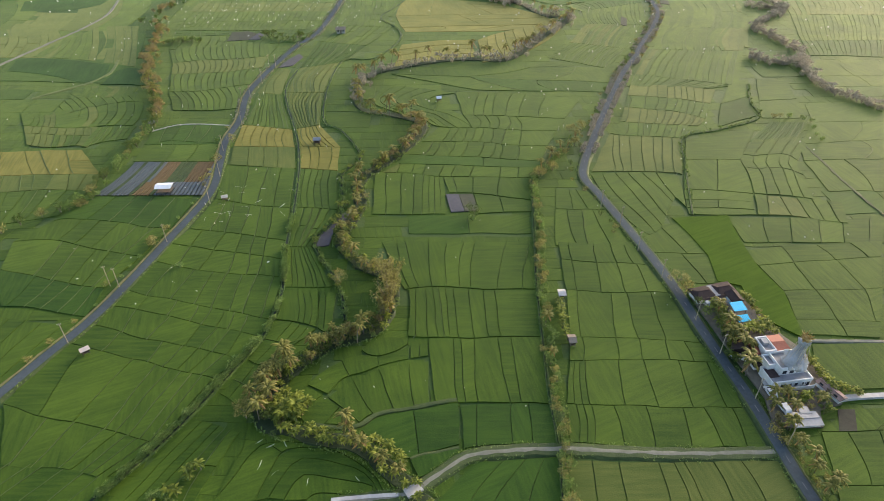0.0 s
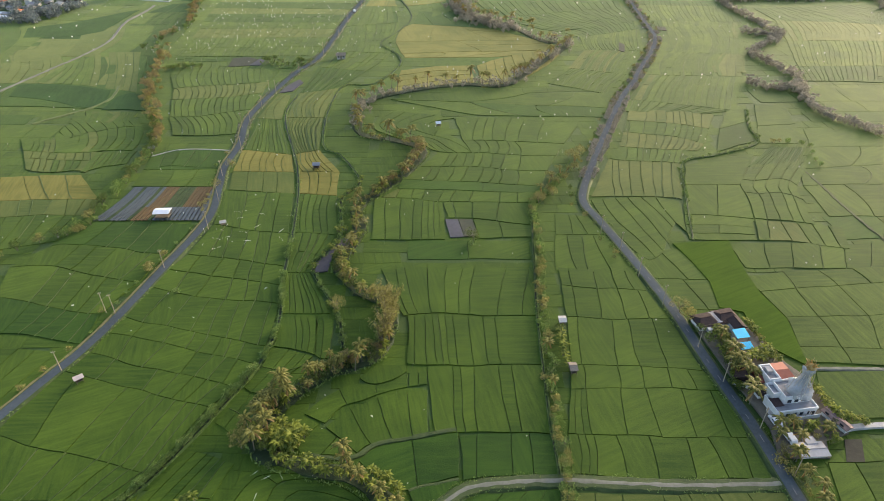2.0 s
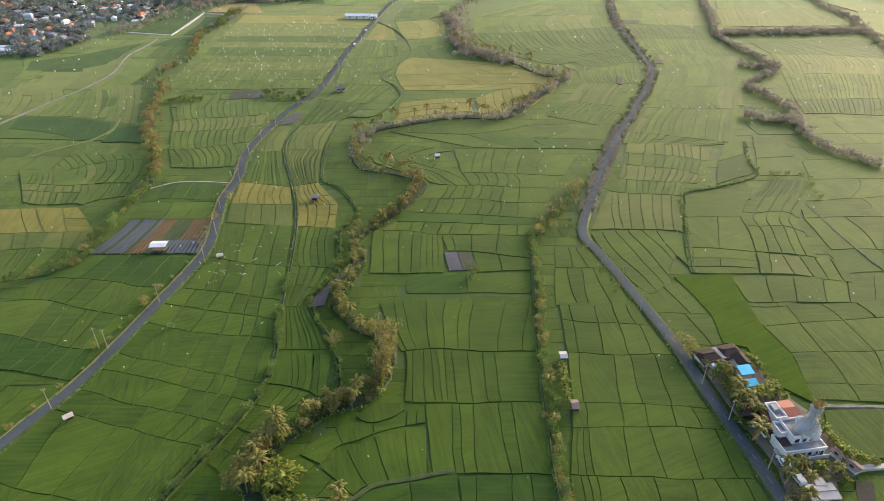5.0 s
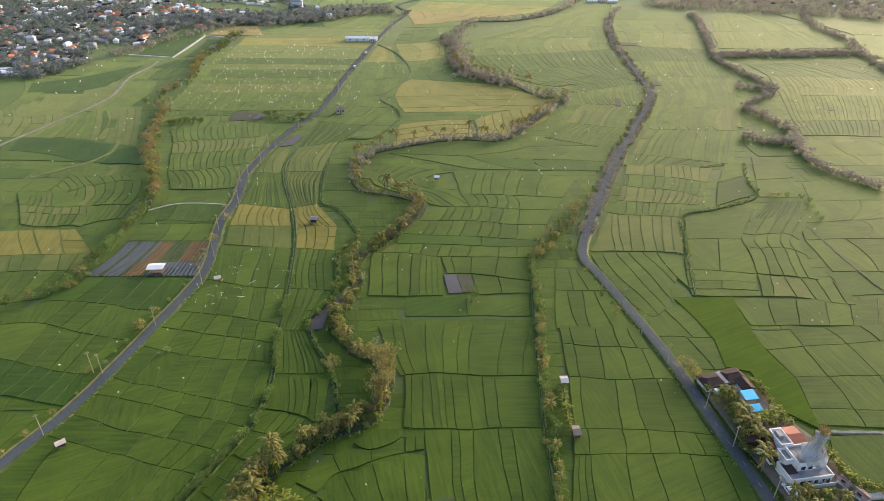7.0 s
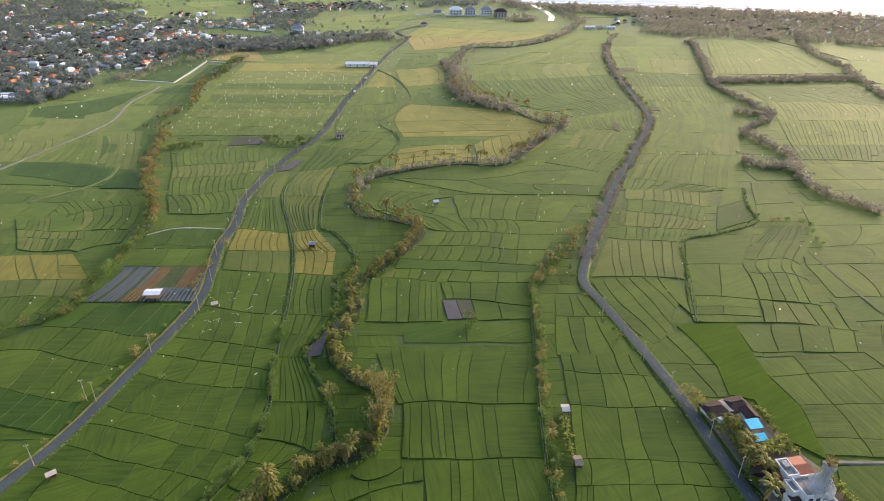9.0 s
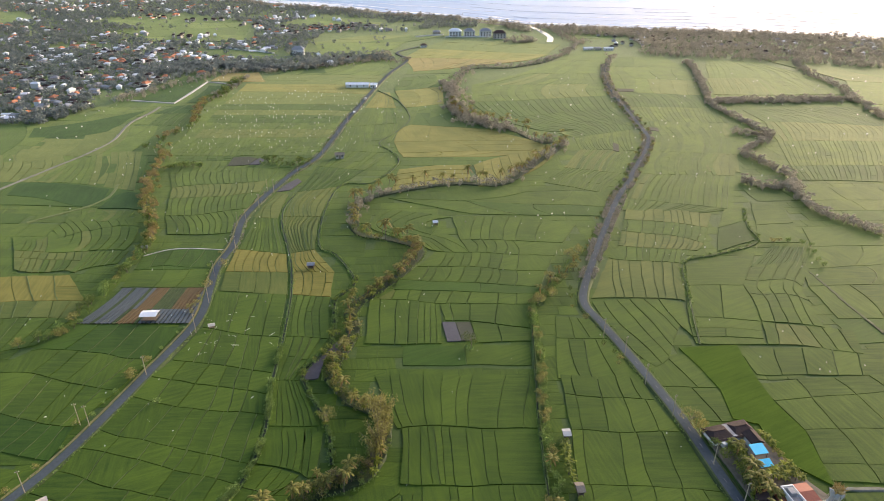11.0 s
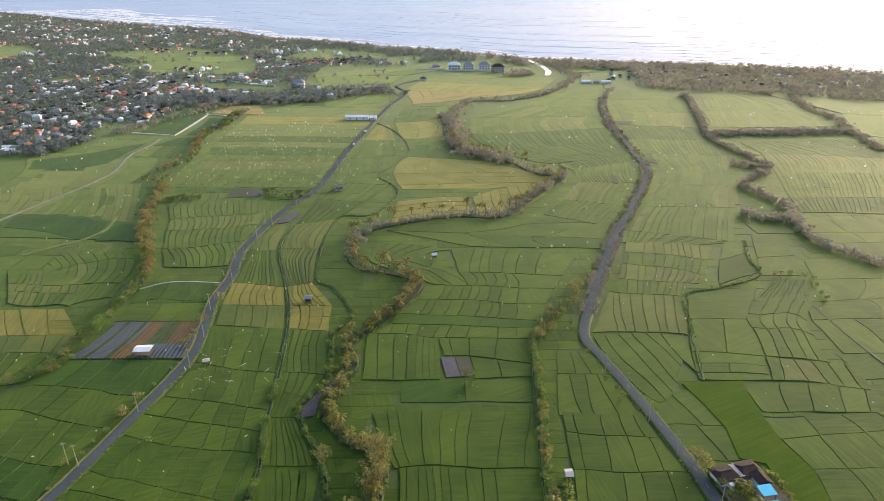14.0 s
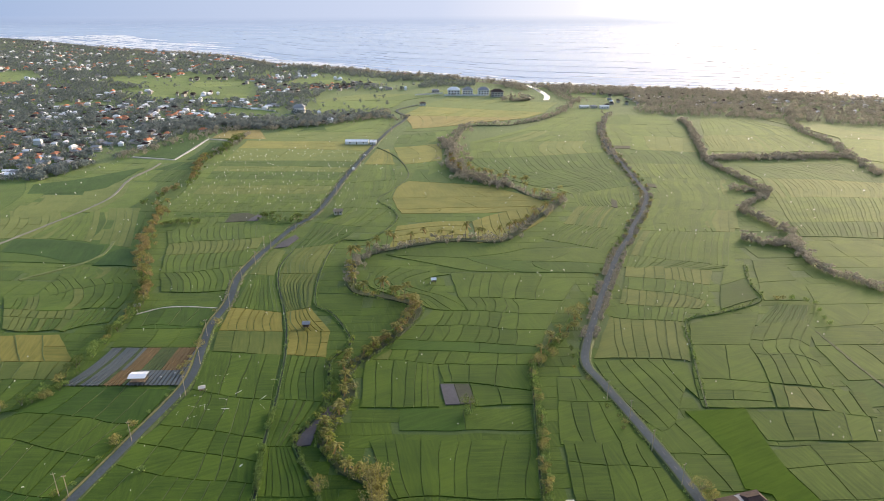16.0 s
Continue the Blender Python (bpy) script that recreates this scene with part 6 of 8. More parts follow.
def shrub(seed, high, wide, material, label, leaves=210, size=0.38, name="shrub"):
    rnd = random.Random(seed)
    ob = thing(name, label, "shrub")
    v, f, lv, lf = [], [], [], []
    heads = []
    for k in range(5):
        a = k * 1.26 + rnd.uniform(-0.4, 0.4)
        r = wide * rnd.uniform(0.1, 0.36)
        e = Vector((math.cos(a) * r, math.sin(a) * r, high * rnd.uniform(0.4, 0.85)))
        tube([Vector((0, 0, -0.1)), e * 0.5, e], [0.06, 0.04, 0.02], 4, v, f)
        heads.append((e, wide * rnd.uniform(0.18, 0.3)))
    for k in range(leaves):
        c, r = heads[k % 5]
        d = any_way(rnd)
        along = (d + any_way(rnd) * 0.7).normalized()
        leaf(lv, lf, c + d * r * rnd.uniform(0.4, 1.2), along, along.orthogonal().normalized(), size * rnd.uniform(0.7, 1.5), size * 0.36)
    solid("stem", v, f, M["bark"], ob)
    solid("foliage", lv, lf, M[material], ob)
    return ob


def banana(seed):
    """A banana clump: short stems and big arching split leaves."""
    rnd = random.Random(seed)
    ob = thing("banana_plant", "bright green banana clump with broad arching leaves", "banana plant")
    v, f, lv, lf = [], [], [], []
    for s in range(3):
        foot = Vector((rnd.uniform(-0.9, 0.9), rnd.uniform(-0.9, 0.9), -0.1))
        h = rnd.uniform(1.6, 2.8)
        tube([foot, foot + Vector((0.05, 0, h))], [0.16, 0.1], 6, v, f)
        for k in range(8):
            a = k * 2.4 + rnd.uniform(-0.3, 0.3)
            out, side = Vector((math.cos(a), math.sin(a), 0)), Vector((-math.sin(a), math.cos(a), 0))
            length, rise = rnd.uniform(1.5, 2.3), rnd.uniform(0.5, 1.2)
            i = len(lv)
            for j in range(5):
                t = j / 4
                p = foot + Vector((0, 0, h)) + out * length * t + Vector((0, 0, length * (rise * t - 0.95 * t * t)))
                w = 0.36 * math.sin(math.pi * (0.12 + 0.8 * t))
                lv += [p + side * w + Vector((0, 0, 0.1)), p, p - side * w + Vector((0, 0, 0.1))]
                if j:
                    q = i + j * 3
                    lf += [(q - 3, q, q + 1, q - 2), (q - 2, q + 1, q + 2, q - 1)]
    solid("stem", v, f, M["bark"], ob)
    solid("foliage", lv, lf, M["banana_leaf"], ob)
    return ob


PALMS = [palm(k, h, d) for k, (h, d) in enumerate(((9.5, 3), (11.5, 4), (13.5, 2), (8.0, 2), (12.5, 4)))]
TREES = [tree(21, 7.5, 7, "leaf", "spreading green broad-leaved tree by the stream"), tree(22, 9, 7.5, "leaf_gold", "golden-leaved tree lit by low sun", 950, 0.5), tree(23, 6, 5.5, "leaf", "small dense green tree beside the fields", 420), tree(24, 7, 6, "leaf_gold", "golden-brown bushy tree on the bank", 480), tree(25, 8.5, 5, "leaf_rust", "tall rusty-brown feathery tree on the bank", 700, 0.5)]
BAMBOO = [bamboo(31, 12), bamboo(32, 14)]
SHRUBS = [shrub(41, 2.2, 3.0, "hedge_leaf", "pale green hedge shrub beside a ditch", name="hedge_shrub"), shrub(42, 3.0, 3.6, "leaf", "dark green leafy shrub on the bank"), shrub(43, 2.6, 3.2, "leaf_gold", "golden-green shrub on the bank", name="bush"), shrub(44, 1.6, 2.4, "hedge_leaf", "low pale green shrub beside a ditch", name="hedge_shrub")]
BANANAS = [banana(51), banana(52)]
first = {id(o): True for o in PALMS + TREES + BAMBOO + SHRUBS + BANANAS}
count = {}


def plant(kinds, x, y, rnd, z=0.45, scale=(0.8, 1.2), group=""):
    proto = rnd.choice(kinds)
    s = rnd.uniform(*scale)
    m = Matrix.LocRotScale((x, y, z), Euler((0, 0, rnd.uniform(0, 6.28))), (s, s, s * rnd.uniform(0.9, 1.12)))
    if first.pop(id(proto), False):
        proto.matrix_basis = m
        ob = proto
    else:
        m2 = m @ Matrix.Diagonal((*[1 / q for q in proto.scale], 1))
        ob = copy_thing(proto, m2)
    if group:
        tagged(ob, group=group)
    count[proto.name] = count.get(proto.name, 0) + 1
    return ob


def along(line, spacing, spread, rnd, span=(0, 1e9)):
    """Places along a line, about spacing apart, strewn to both sides, for y within span."""
    seg = np.linalg.norm(np.diff(line, axis=0), axis=1)
    s, total, side = 0.0, seg.sum(), beside(line)
    marks = np.r_[0, np.cumsum(seg)]
    while s < total:
        i = min(len(seg) - 1, int(np.searchsorted(marks, s, "right")) - 1)
        p = line[i] + (line[i + 1] - line[i]) * (s - marks[i]) / max(seg[i], 1e-6) + side[i] * rnd.gauss(0, spread)
        if span[0] <= p[1] < span[1]:
            yield float(p[0]), float(p[1])
        s += spacing * rnd.uniform(0.5, 1.5)


rnd = random.Random(77)
STREAMSIDE = "plants along the stream"
for x, y in along(BECK, 1.7, 0.7, rnd, (0, 97)):
    plant(BANANAS * 2 + SHRUBS[1:2], x, y, rnd, scale=(0.5, 0.8), group=STREAMSIDE)
for x, y in ((-20.5, 92.5), (-19, 90.8), (-13.5, 87.3), (-9.5, 84.6)):
    plant(PALMS[3:4], x, y, rnd, scale=(0.42, 0.55), group=STREAMSIDE)
for x, y in along(BECK, 1.5, 0.9, rnd, (97, 182)):
    plant(SHRUBS[1:2] * 3 + SHRUBS[2:3] + BANANAS[:1], x, y, rnd, scale=(0.5, 0.9), group=STREAMSIDE)
for x, y in along(BECK, 3.0, 1.5, rnd, (99, 136)):
    plant(PALMS[:2] + PALMS[3:4] + TREES[4:], x, y, rnd, scale=(0.36, 0.68), group=STREAMSIDE)
for x, y in along(BECK, 5.0, 0.8, rnd, (150, 265)):
    plant(PALMS[:1] + PALMS[3:4], x, y, rnd, scale=(0.42, 0.6), group=STREAMSIDE)
for x, y in along(BECK, 7.5, 0.8, rnd, (100, 182)):
    plant(TREES[:1] + TREES[2:4], x, y, rnd, scale=(0.4, 0.6), group=STREAMSIDE)
for side in (-1.8, 1.8):
    for x, y in along(BECK + beside(BECK) * side, 3.4, 0.4, rnd, (100, 235)):
        plant(SHRUBS[1:2] + SHRUBS[3:] + BANANAS[:1], x, y, rnd, scale=(0.4, 0.7), group=STREAMSIDE)
for x, y in along(BECK, 2.9, 0.9, rnd, (182, 300)):
    plant(SHRUBS[1:3], x, y, rnd, scale=(0.6, 1.0), group=STREAMSIDE)
for x, y in along(BECK, 6.5, 1.2, rnd, (265, 520)):
    plant(PALMS, x, y, rnd, scale=(0.5, 0.75), group=STREAMSIDE)
for x, y in ((-15.6, 139), (-14.8, 143.5), (-15.8, 147.5), (-14.6, 151), (-17.2, 153), (-16.6, 136)):
    plant(BAMBOO, x, y, rnd, scale=(0.72, 0.95), group=STREAMSIDE)
for x, y in ((-40, 104), (-38.5, 102), (-37, 104.5), (-39.5, 106.5), (-36, 101.5), (-34.5, 103)):
    plant(BANANAS, x, y, rnd, scale=(0.6, 0.8), group=STREAMSIDE)
    plant(BANANAS, x + rnd.uniform(-1.8, 1.8), y + rnd.uniform(-1.4, 1.4), rnd, scale=(0.55, 0.8), group=STREAMSIDE)
    plant(BANANAS[:1] + SHRUBS[2:3], x + rnd.uniform(-1.6, 1.6), y + rnd.uniform(-1.6, 1.6), rnd, scale=(0.7, 1.0), group=STREAMSIDE)
for k in range(16):
    plant(BANANAS, rnd.uniform(-40.5, -34), 103.6 - 0.62 * k * 0.4 + rnd.uniform(-1.5, 1.5), rnd, scale=(0.75, 1.0), group=STREAMSIDE)
for x, y in ((-31.9, 97.1), (-29.8, 96.4), (-27.8, 95.9), (-26, 95.5), (-16, 93.2), (-14, 92.3), (-12.6, 91), (-11, 90), (-9.6, 88.8), (-8.6, 87.2)):
    plant(BANANAS * 2 + SHRUBS[1:2], x + rnd.uniform(-0.6, 0.6), y + rnd.uniform(-0.5, 0.5), rnd, scale=(0.5, 0.72), group=STREAMSIDE)
for x, y in ((-45.3, 107.9), (-44.6, 109.5), (-23.3, 95.6), (-21.8, 95.2), (-23.3, 126), (-27.9, 126)):
    plant(PALMS[:1] + PALMS[3:4], x, y, rnd, scale=(0.5, 0.62), group=STREAMSIDE)
for x, y in ((-47.5, 100.5), (-46.2, 102.5)):
    plant(TREES[1:2], x, y, rnd, scale=(0.5, 0.6), group=STREAMSIDE)
for x, y in ((-44.5, 109), (-43, 112), (-41.5, 114), (-43.6, 106.5), (-40.5, 116.5)):
    plant(PALMS[:2], x, y, rnd, scale=(0.55, 0.7), group=STREAMSIDE)
for x, y in along(BECK, 3.6, 0.9, rnd, (225, 272)):
    plant(TREES[4:] + PALMS[:1], x, y, rnd, scale=(0.45, 0.65), group=STREAMSIDE)
HEDGES = "hedge shrubs"
hedge = glide(EAST_HEDGE)
for x, y in along(hedge, 1.9, 0.7, rnd, (70, 235)):
    plant([SHRUBS[0], SHRUBS[0], SHRUBS[2]], x, y, rnd, scale=(0.6, 1.0), group=HEDGES)
for x, y in along(hedge, 11, 0.5, rnd, (70, 235)):
    plant([PALMS[3], TREES[3]], x, y, rnd, scale=(0.3, 0.45), group=HEDGES)
for x, y in along(hedge, 3.0, 2.0, rnd, (215, 265)):
    plant([PALMS[3], SHRUBS[2], TREES[3]], x, y, rnd, scale=(0.4, 0.6), group=HEDGES)
for k in range(9):
    plant(BANANAS, 34.0 + rnd.uniform(-0.6, 0.6), 127 + k * 1.9, rnd, scale=(0.5, 0.75), group="bananas beside the field hut")
for x, y in along(glide(HEDGE_WEST) + np.array((1.5, -0.4)), 0.95, 0.22, rnd):
    if y < 128 or noise.noise((x / 8, y / 8, 2.0)) > 0.0:
        plant([SHRUBS[0], SHRUBS[3]], x, y, rnd, scale=(0.55, 0.95), group=HEDGES)
for x, y in along(SIDE, 1.5, 0.7, rnd, (136, 235)):
    plant([SHRUBS[0], SHRUBS[3], BANANAS[1], SHRUBS[3]], x, y, rnd, scale=(0.4, 0.7), group=HEDGES)
west_trees = glide(TREES_WEST)
for x, y in along(west_trees, 2.1, 1.6, rnd, (0, 300)):
    plant(SHRUBS[:2] * 2 + SHRUBS[2:3], x, y, rnd, scale=(0.8, 1.4), group="trees on the western bank")
for x, y in along(west_trees, 3.4, 1.6, rnd, (268, 540)):
    if y < 408 or 428 < y < 450 or 468 < y < 535:
        plant(TREES[4:] * 4 + TREES[3:4] + PALMS[:1], x, y, rnd, scale=(0.42, 0.7), group="trees on the western bank")
for x, y in along(west_trees, 3.2, 2.2, rnd, (285, 560)):
    plant(SHRUBS[1:2] + SHRUBS[3:] if y > 400 else SHRUBS[2:3], x, y, rnd, scale=(0.6, 1.1), group="trees on the western bank")
for x, y in along(west_trees, 3.0, 2.5, rnd, (545, 625)):
    plant(TREES[2:3] + SHRUBS[1:2], x, y, rnd, scale=(0.7, 1.1), group="trees on the western bank")
for x, y in along(glide([(-158.6, 370), (-150, 375), (-140, 378)]), 1.5, 2.0, rnd):
    plant(SHRUBS[:2], x, y, rnd, scale=(0.7, 1.1), group="thicket by the road")
for x, y in along(EAST, 5, 0.6, rnd, (175, 330)):
    if rnd.random() < 0.6:
        plant(SHRUBS[1:3], x - 4.2 - rnd.uniform(0, 1), y, rnd, scale=(0.4, 0.75), group="roadside shrubs")
for x, y in along(EAST, 4, 0.7, rnd, (320, 640)):
    plant(SHRUBS[1:3], x + rnd.choice((-3.6, 3.6)), y, rnd, scale=(0.45, 0.8), group="roadside shrubs")
for x, y in along(WEST, 9, 0.4, rnd, (95, 260)):
    plant(SHRUBS[2:4], x - 3.6, y, rnd, scale=(0.4, 0.75), group="roadside shrubs")
for x, y in along(glide(DITCH_FAR_EAST), 4.0, 0.6, rnd, (215, 320)):
    plant([SHRUBS[0], SHRUBS[3]], x, y, rnd, scale=(0.3, 0.55), group=HEDGES)
for x, y, kinds, s in ((11.3, 188.5, TREES[:1], 0.62), (10.6, 186, SHRUBS[:1], 0.9), (-83, 160, SHRUBS[3:], 0.9), (-31.5, 152, TREES[3:4], 0.6), (-95.8, 172, SHRUBS[2:3], 1.2), (71.5, 149.5, TREES[1:2], 0.62), (73, 147, TREES[3:4], 0.55), (-88.6, 246, TREES[3:4], 0.5), (-90.3, 229, TREES[3:4], 0.5), (-91, 213, TREES[3:4], 0.4), (-60.5, 74, BANANAS, 1.2), (-58, 80.5, BANANAS, 0.9), (-57, 76, SHRUBS[1:2], 1.1), (-64, 72, BANANAS, 1.2), (-141, 189, TREES[3:4], 0.5), (-146, 184, SHRUBS[1:2], 1.2), (-150, 179, SHRUBS[2:3], 1.3), (-156, 172, SHRUBS[1:2], 1.3), (-136, 192, SHRUBS[1:2], 1.3)):
    plant(kinds, x, y, rnd, scale=(s, s * 1.05), group="single trees among the fields")

for x, y in along(glide([(-106, 384), (-92, 378), (-78, 376)]), 1.2, 3.0, rnd):
    plant(SHRUBS[1:2] + SHRUBS[:1] + TREES[2:3], x, y, rnd, scale=(0.5, 0.75), group="thicket by the road")

for x, y in [(165.0, 263.4), (162.8, 256.7), (160.9, 249.7), (160.6, 245.0), (162.6, 266.3), (157.1, 268.2), (153.6, 268.8), (150.0, 267.6)]:
    plant([SHRUBS[2], SHRUBS[0]], x, y, rnd, scale=(0.6, 0.9), group=HEDGES)
for x, y in [(-97.3, 174.6), (-94.6, 180.7), (-102.4, 151.0)]:
    plant([SHRUBS[2]], x, y, rnd, scale=(0.7, 0.9), group="roadside shrubs")


def tufts(name, lines, label, material="hedge_leaf"):
    """Weeds along ways and ditches, in one mesh of small leaf tufts."""
    v, f = [], []
    for line, offset, spacing, span, size in lines:
        for sg in (-1, 1):
            for x, y in along(line + beside(line) * offset * sg, spacing, 0.25, rnd, span):
                if noise.noise((x / 9, y / 9, 1.0 + sg)) < -0.12:
                    continue
                for k in range(5):
                    d = any_way(rnd)
                    d.z = abs(d.z) + 0.5
                    d.normalize()
                    leaf(v, f, (x + rnd.uniform(-0.3, 0.3), y + rnd.uniform(-0.3, 0.3), 0.4), d, d.orthogonal().normalized(), size * rnd.uniform(0.5, 1.2), size * 0.22)
    return tagged(solid(name, v, f, M[material]), label, "weeds", kind="stuff")


tufts("weeds", ((WEST, 2.1, 1.2, (60, 420), 0.6), (EAST, 2.4, 1.1, (60, 420), 0.65), (TRACK, 1.8, 0.8, (0, 400), 0.5), (DITCH, 0.6, 1.0, (80, 420), 0.5), (BECK, 2.8, 0.7, (70, 300), 0.7), (SIDE, 0.7, 0.9, (130, 420), 0.55), (glide(DITCH_FAR_EAST), 0.6, 0.8, (150, 400), 0.6), (hedge, 1.4, 0.8, (60, 270), 0.6)), "rough weeds along roads, ditches and banks")

keep = EAST[(EAST[:, 1] > 60) & (EAST[:, 1] < 100)]
for x, y in along(keep + beside(keep) * 3.0, 0.9, 0.25, rnd):
    plant([SHRUBS[1], SHRUBS[2], SHRUBS[1], BANANAS[0]], x, y, rnd, scale=(0.3, 0.5), group="roadside shrubs")
for x, y in along(keep + beside(keep) * 4.2, 5.0, 0.5, rnd):
    plant(PALMS[3:4], x, y, rnd, scale=(0.4, 0.55), group="roadside palms")
for x, y in [(77.8, 95.7), (79.1, 92.5)]:
    plant([SHRUBS[2]], x, y, rnd, scale=(0.8, 0.95), group="roadside shrubs")

for x, y in [(-55.8, 84.6), (-55.0, 85.6), (-56.5, 83.7), (-61.5, 79.8), (-62.7, 79.0), (-59.7, 79.3)]:
    plant([SHRUBS[0], BANANAS[1]], x, y, rnd, scale=(0.6, 0.9), group="single trees among the fields")

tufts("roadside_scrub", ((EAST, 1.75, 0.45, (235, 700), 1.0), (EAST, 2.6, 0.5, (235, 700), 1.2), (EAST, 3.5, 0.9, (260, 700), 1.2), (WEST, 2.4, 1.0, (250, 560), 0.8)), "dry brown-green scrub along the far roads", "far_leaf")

# ---- woods far off ----
def grove(name, places, label, rnd, leaves=40, small=0.55, material="far_leaf"):
    """Many far trees in one mesh: short trunks and crowns of many leaf clumps; some are palms."""
    v, f = [], []
    for x, y, h in places:
        wide = h * rnd.uniform(0.6, 0.95)
        b = len(v)
        v += [(x - 0.2, y, 0), (x + 0.2, y, 0), (x + 0.12, y, h * 0.6), (x - 0.12, y, h * 0.6), (x, y + 0.25, 0)]
        f += [(b, b + 1, b + 2, b + 3), (b + 1, b + 4, b + 2), (b + 4, b, b + 3)]
        slim = rnd.random() < 0.16
        for k in range(leaves if not slim else 14):
            d = any_way(rnd)
            if slim:
                d = Vector((d.x, d.y, abs(d.z) * 0.4)).normalized()
                leaf(v, f, (x, y, h * 1.1), (d + Vector((0, 0, -0.15))).normalized(), d.orthogonal().normalized(), 2.6, 0.35)
                continue
            d.z = d.z * 0.7 + 0.15
            c = Vector((x, y, h * 0.55)) + Vector((d.x * wide * 0.5, d.y * wide * 0.5, d.z * h * 0.5)) * rnd.uniform(0.65, 1.05)
            turn = (d * 0.4 + any_way(rnd)).normalized()
            leaf(v, f, c, turn, turn.cross(d).normalized() if turn.cross(d).length > 0.1 else turn.orthogonal().normalized(), wide * small * rnd.uniform(0.4, 0.7), wide * small * 0.26)
    return tagged(solid(name, v, f, M[material]), label, "woods", kind="stuff")


def open_land(x, y):
    """Fields left open among the gardens of the town."""
    if inside([(-560, 1105), (-440, 1190), (-270, 1040), (-330, 900)], x, y) or inside([(-480, 965), (-270, 1030), (-240, 870), (-360, 865)], x, y) or inside([(-800, 1210), (-740, 1230), (-640, 1090), (-690, 1020)], x, y) or inside([(-290, 800), (-190, 812), (-155, 735), (-245, 745)], x, y) or inside([(-240, 1020), (-215, 1180), (-85, 1095), (-70, 1020)], x, y) or (-160 < x < 40 and 770 < y < 960):
        return True
    return noise.noise((x / 110, y / 110, 2.0)) > 0.5


rnd = random.Random(5)
places, HOMES, FAR_HOMES = [], [], []


def village(hamlets, kept, room):
    """Houses strewn round the middle of each hamlet: x, y, half width, half depth, houses, roofs."""
    for x, y, wide, deep, total, roofs in hamlets:
        tries = 0
        while total and tries < 400:
            tries += 1
            p = (x + rnd.uniform(-1, 1) * wide, y + rnd.uniform(-1, 1) * deep)
            if p[1] < shore_y(p[0]) - 55 and all(abs(p[0] - a) > room or abs(p[1] - b) > room for a, b, _ in kept):
                kept.append((*p, roofs[0] if rnd.random() < 0.7 else roofs[-1]))
                total -= 1


village(((-304, 732, 17, 18, 9, "wo"), (-287, 765, 16, 19, 10, "wo"), (-246, 738, 14, 14, 7, "ow"), (-209, 724, 7, 7, 4, "w"), (-358, 807, 6, 21, 4, "ow"), (-327, 798, 6, 21, 5, "wo"), (-392, 799, 9, 34, 6, "wg"), (-352, 722, 12, 17, 8, "o"), (-440, 822, 15, 22, 8, "ow"), (-425, 737, 11, 29, 7, "wg"), (-562, 896, 7, 15, 4, "wo"), (-302, 641, 11, 11, 6, "wb")), HOMES, 6)
village(((-416, 637, 7, 27, 6, "o"), (-432, 690, 23, 25, 8, "bw"), (-366, 650, 22, 34, 14, "bg"), (-304, 580, 12, 20, 8, "g"), (-306, 526, 13, 15, 9, "gb"), (-324, 495, 10, 20, 6, "wg"), (-362, 586, 20, 28, 10, "bw"), (-393, 748, 9, 22, 5, "wb"), (-294, 679, 14, 24, 5, "gb"), (-254, 842, 12, 23, 6, "wo"), (-209, 805, 15, 21, 7, "wg")), HOMES, 6)
village(((-673, 1283, 27, 42, 14, "ow"), (-766, 1375, 46, 60, 16, "w"), (-656, 1338, 33, 57, 14, "wo"), (-803, 1286, 32, 64, 12, "ow"), (-965, 1618, 81, 83, 22, "w"), (-842, 1615, 68, 83, 20, "ow"), (-783, 1756, 59, 58, 22, "o"), (-673, 1662, 35, 70, 16, "ow"), (-598, 1609, 27, 33, 8, "w"), (-541, 1641, 48, 51, 18, "wo"), (-637, 1422, 9, 38, 4, "o"), (-576, 1433, 26, 52, 10, "wg"), (-462, 1279, 16, 52, 12, "ow")), FAR_HOMES, 7)
village(((-465, 1139, 24, 33, 12, "ob"), (-433, 1457, 42, 54, 16, "ow"), (-366, 1208, 18, 37, 8, "wo"), (-370, 1097, 27, 31, 8, "bw"), (-237, 1126, 33, 33, 14, "wg"), (-166, 1093, 9, 15, 3, "w"), (-154, 987, 37, 32, 26, "bo"), (-212, 951, 6, 11, 3, "w"), (-232, 923, 4, 11, 3, "w"), (-187, 1273, 21, 31, 8, "w"), (-299, 1319, 8, 33, 4, "wo")), FAR_HOMES, 7)
village(((-454, 932, 11, 22, 5, "wo"), (-406, 932, 8, 17, 4, "gw"), (-561, 1100, 28, 31, 8, "wg"), (-659, 1102, 28, 31, 8, "wb"), (-656, 1029, 17, 34, 6, "o"), (-345, 914, 15, 16, 6, "bg"), (-310, 913, 9, 16, 5, "wb"), (-116, 1019, 25, 27, 10, "bg"), (-281, 1022, 21, 20, 5, "bg")), FAR_HOMES, 7)
while len(HOMES) < 290:
    y = 490 + 420 * rnd.random()
    x = rnd.uniform(-0.74 * y - 20, -235)
    if in_town(x, y) and not open_land(x, y) and all(abs(x - a) > 7 or abs(y - b) > 7 for a, b, _ in HOMES):
        HOMES.append((x, y, rnd.choice("bbgwwo")))
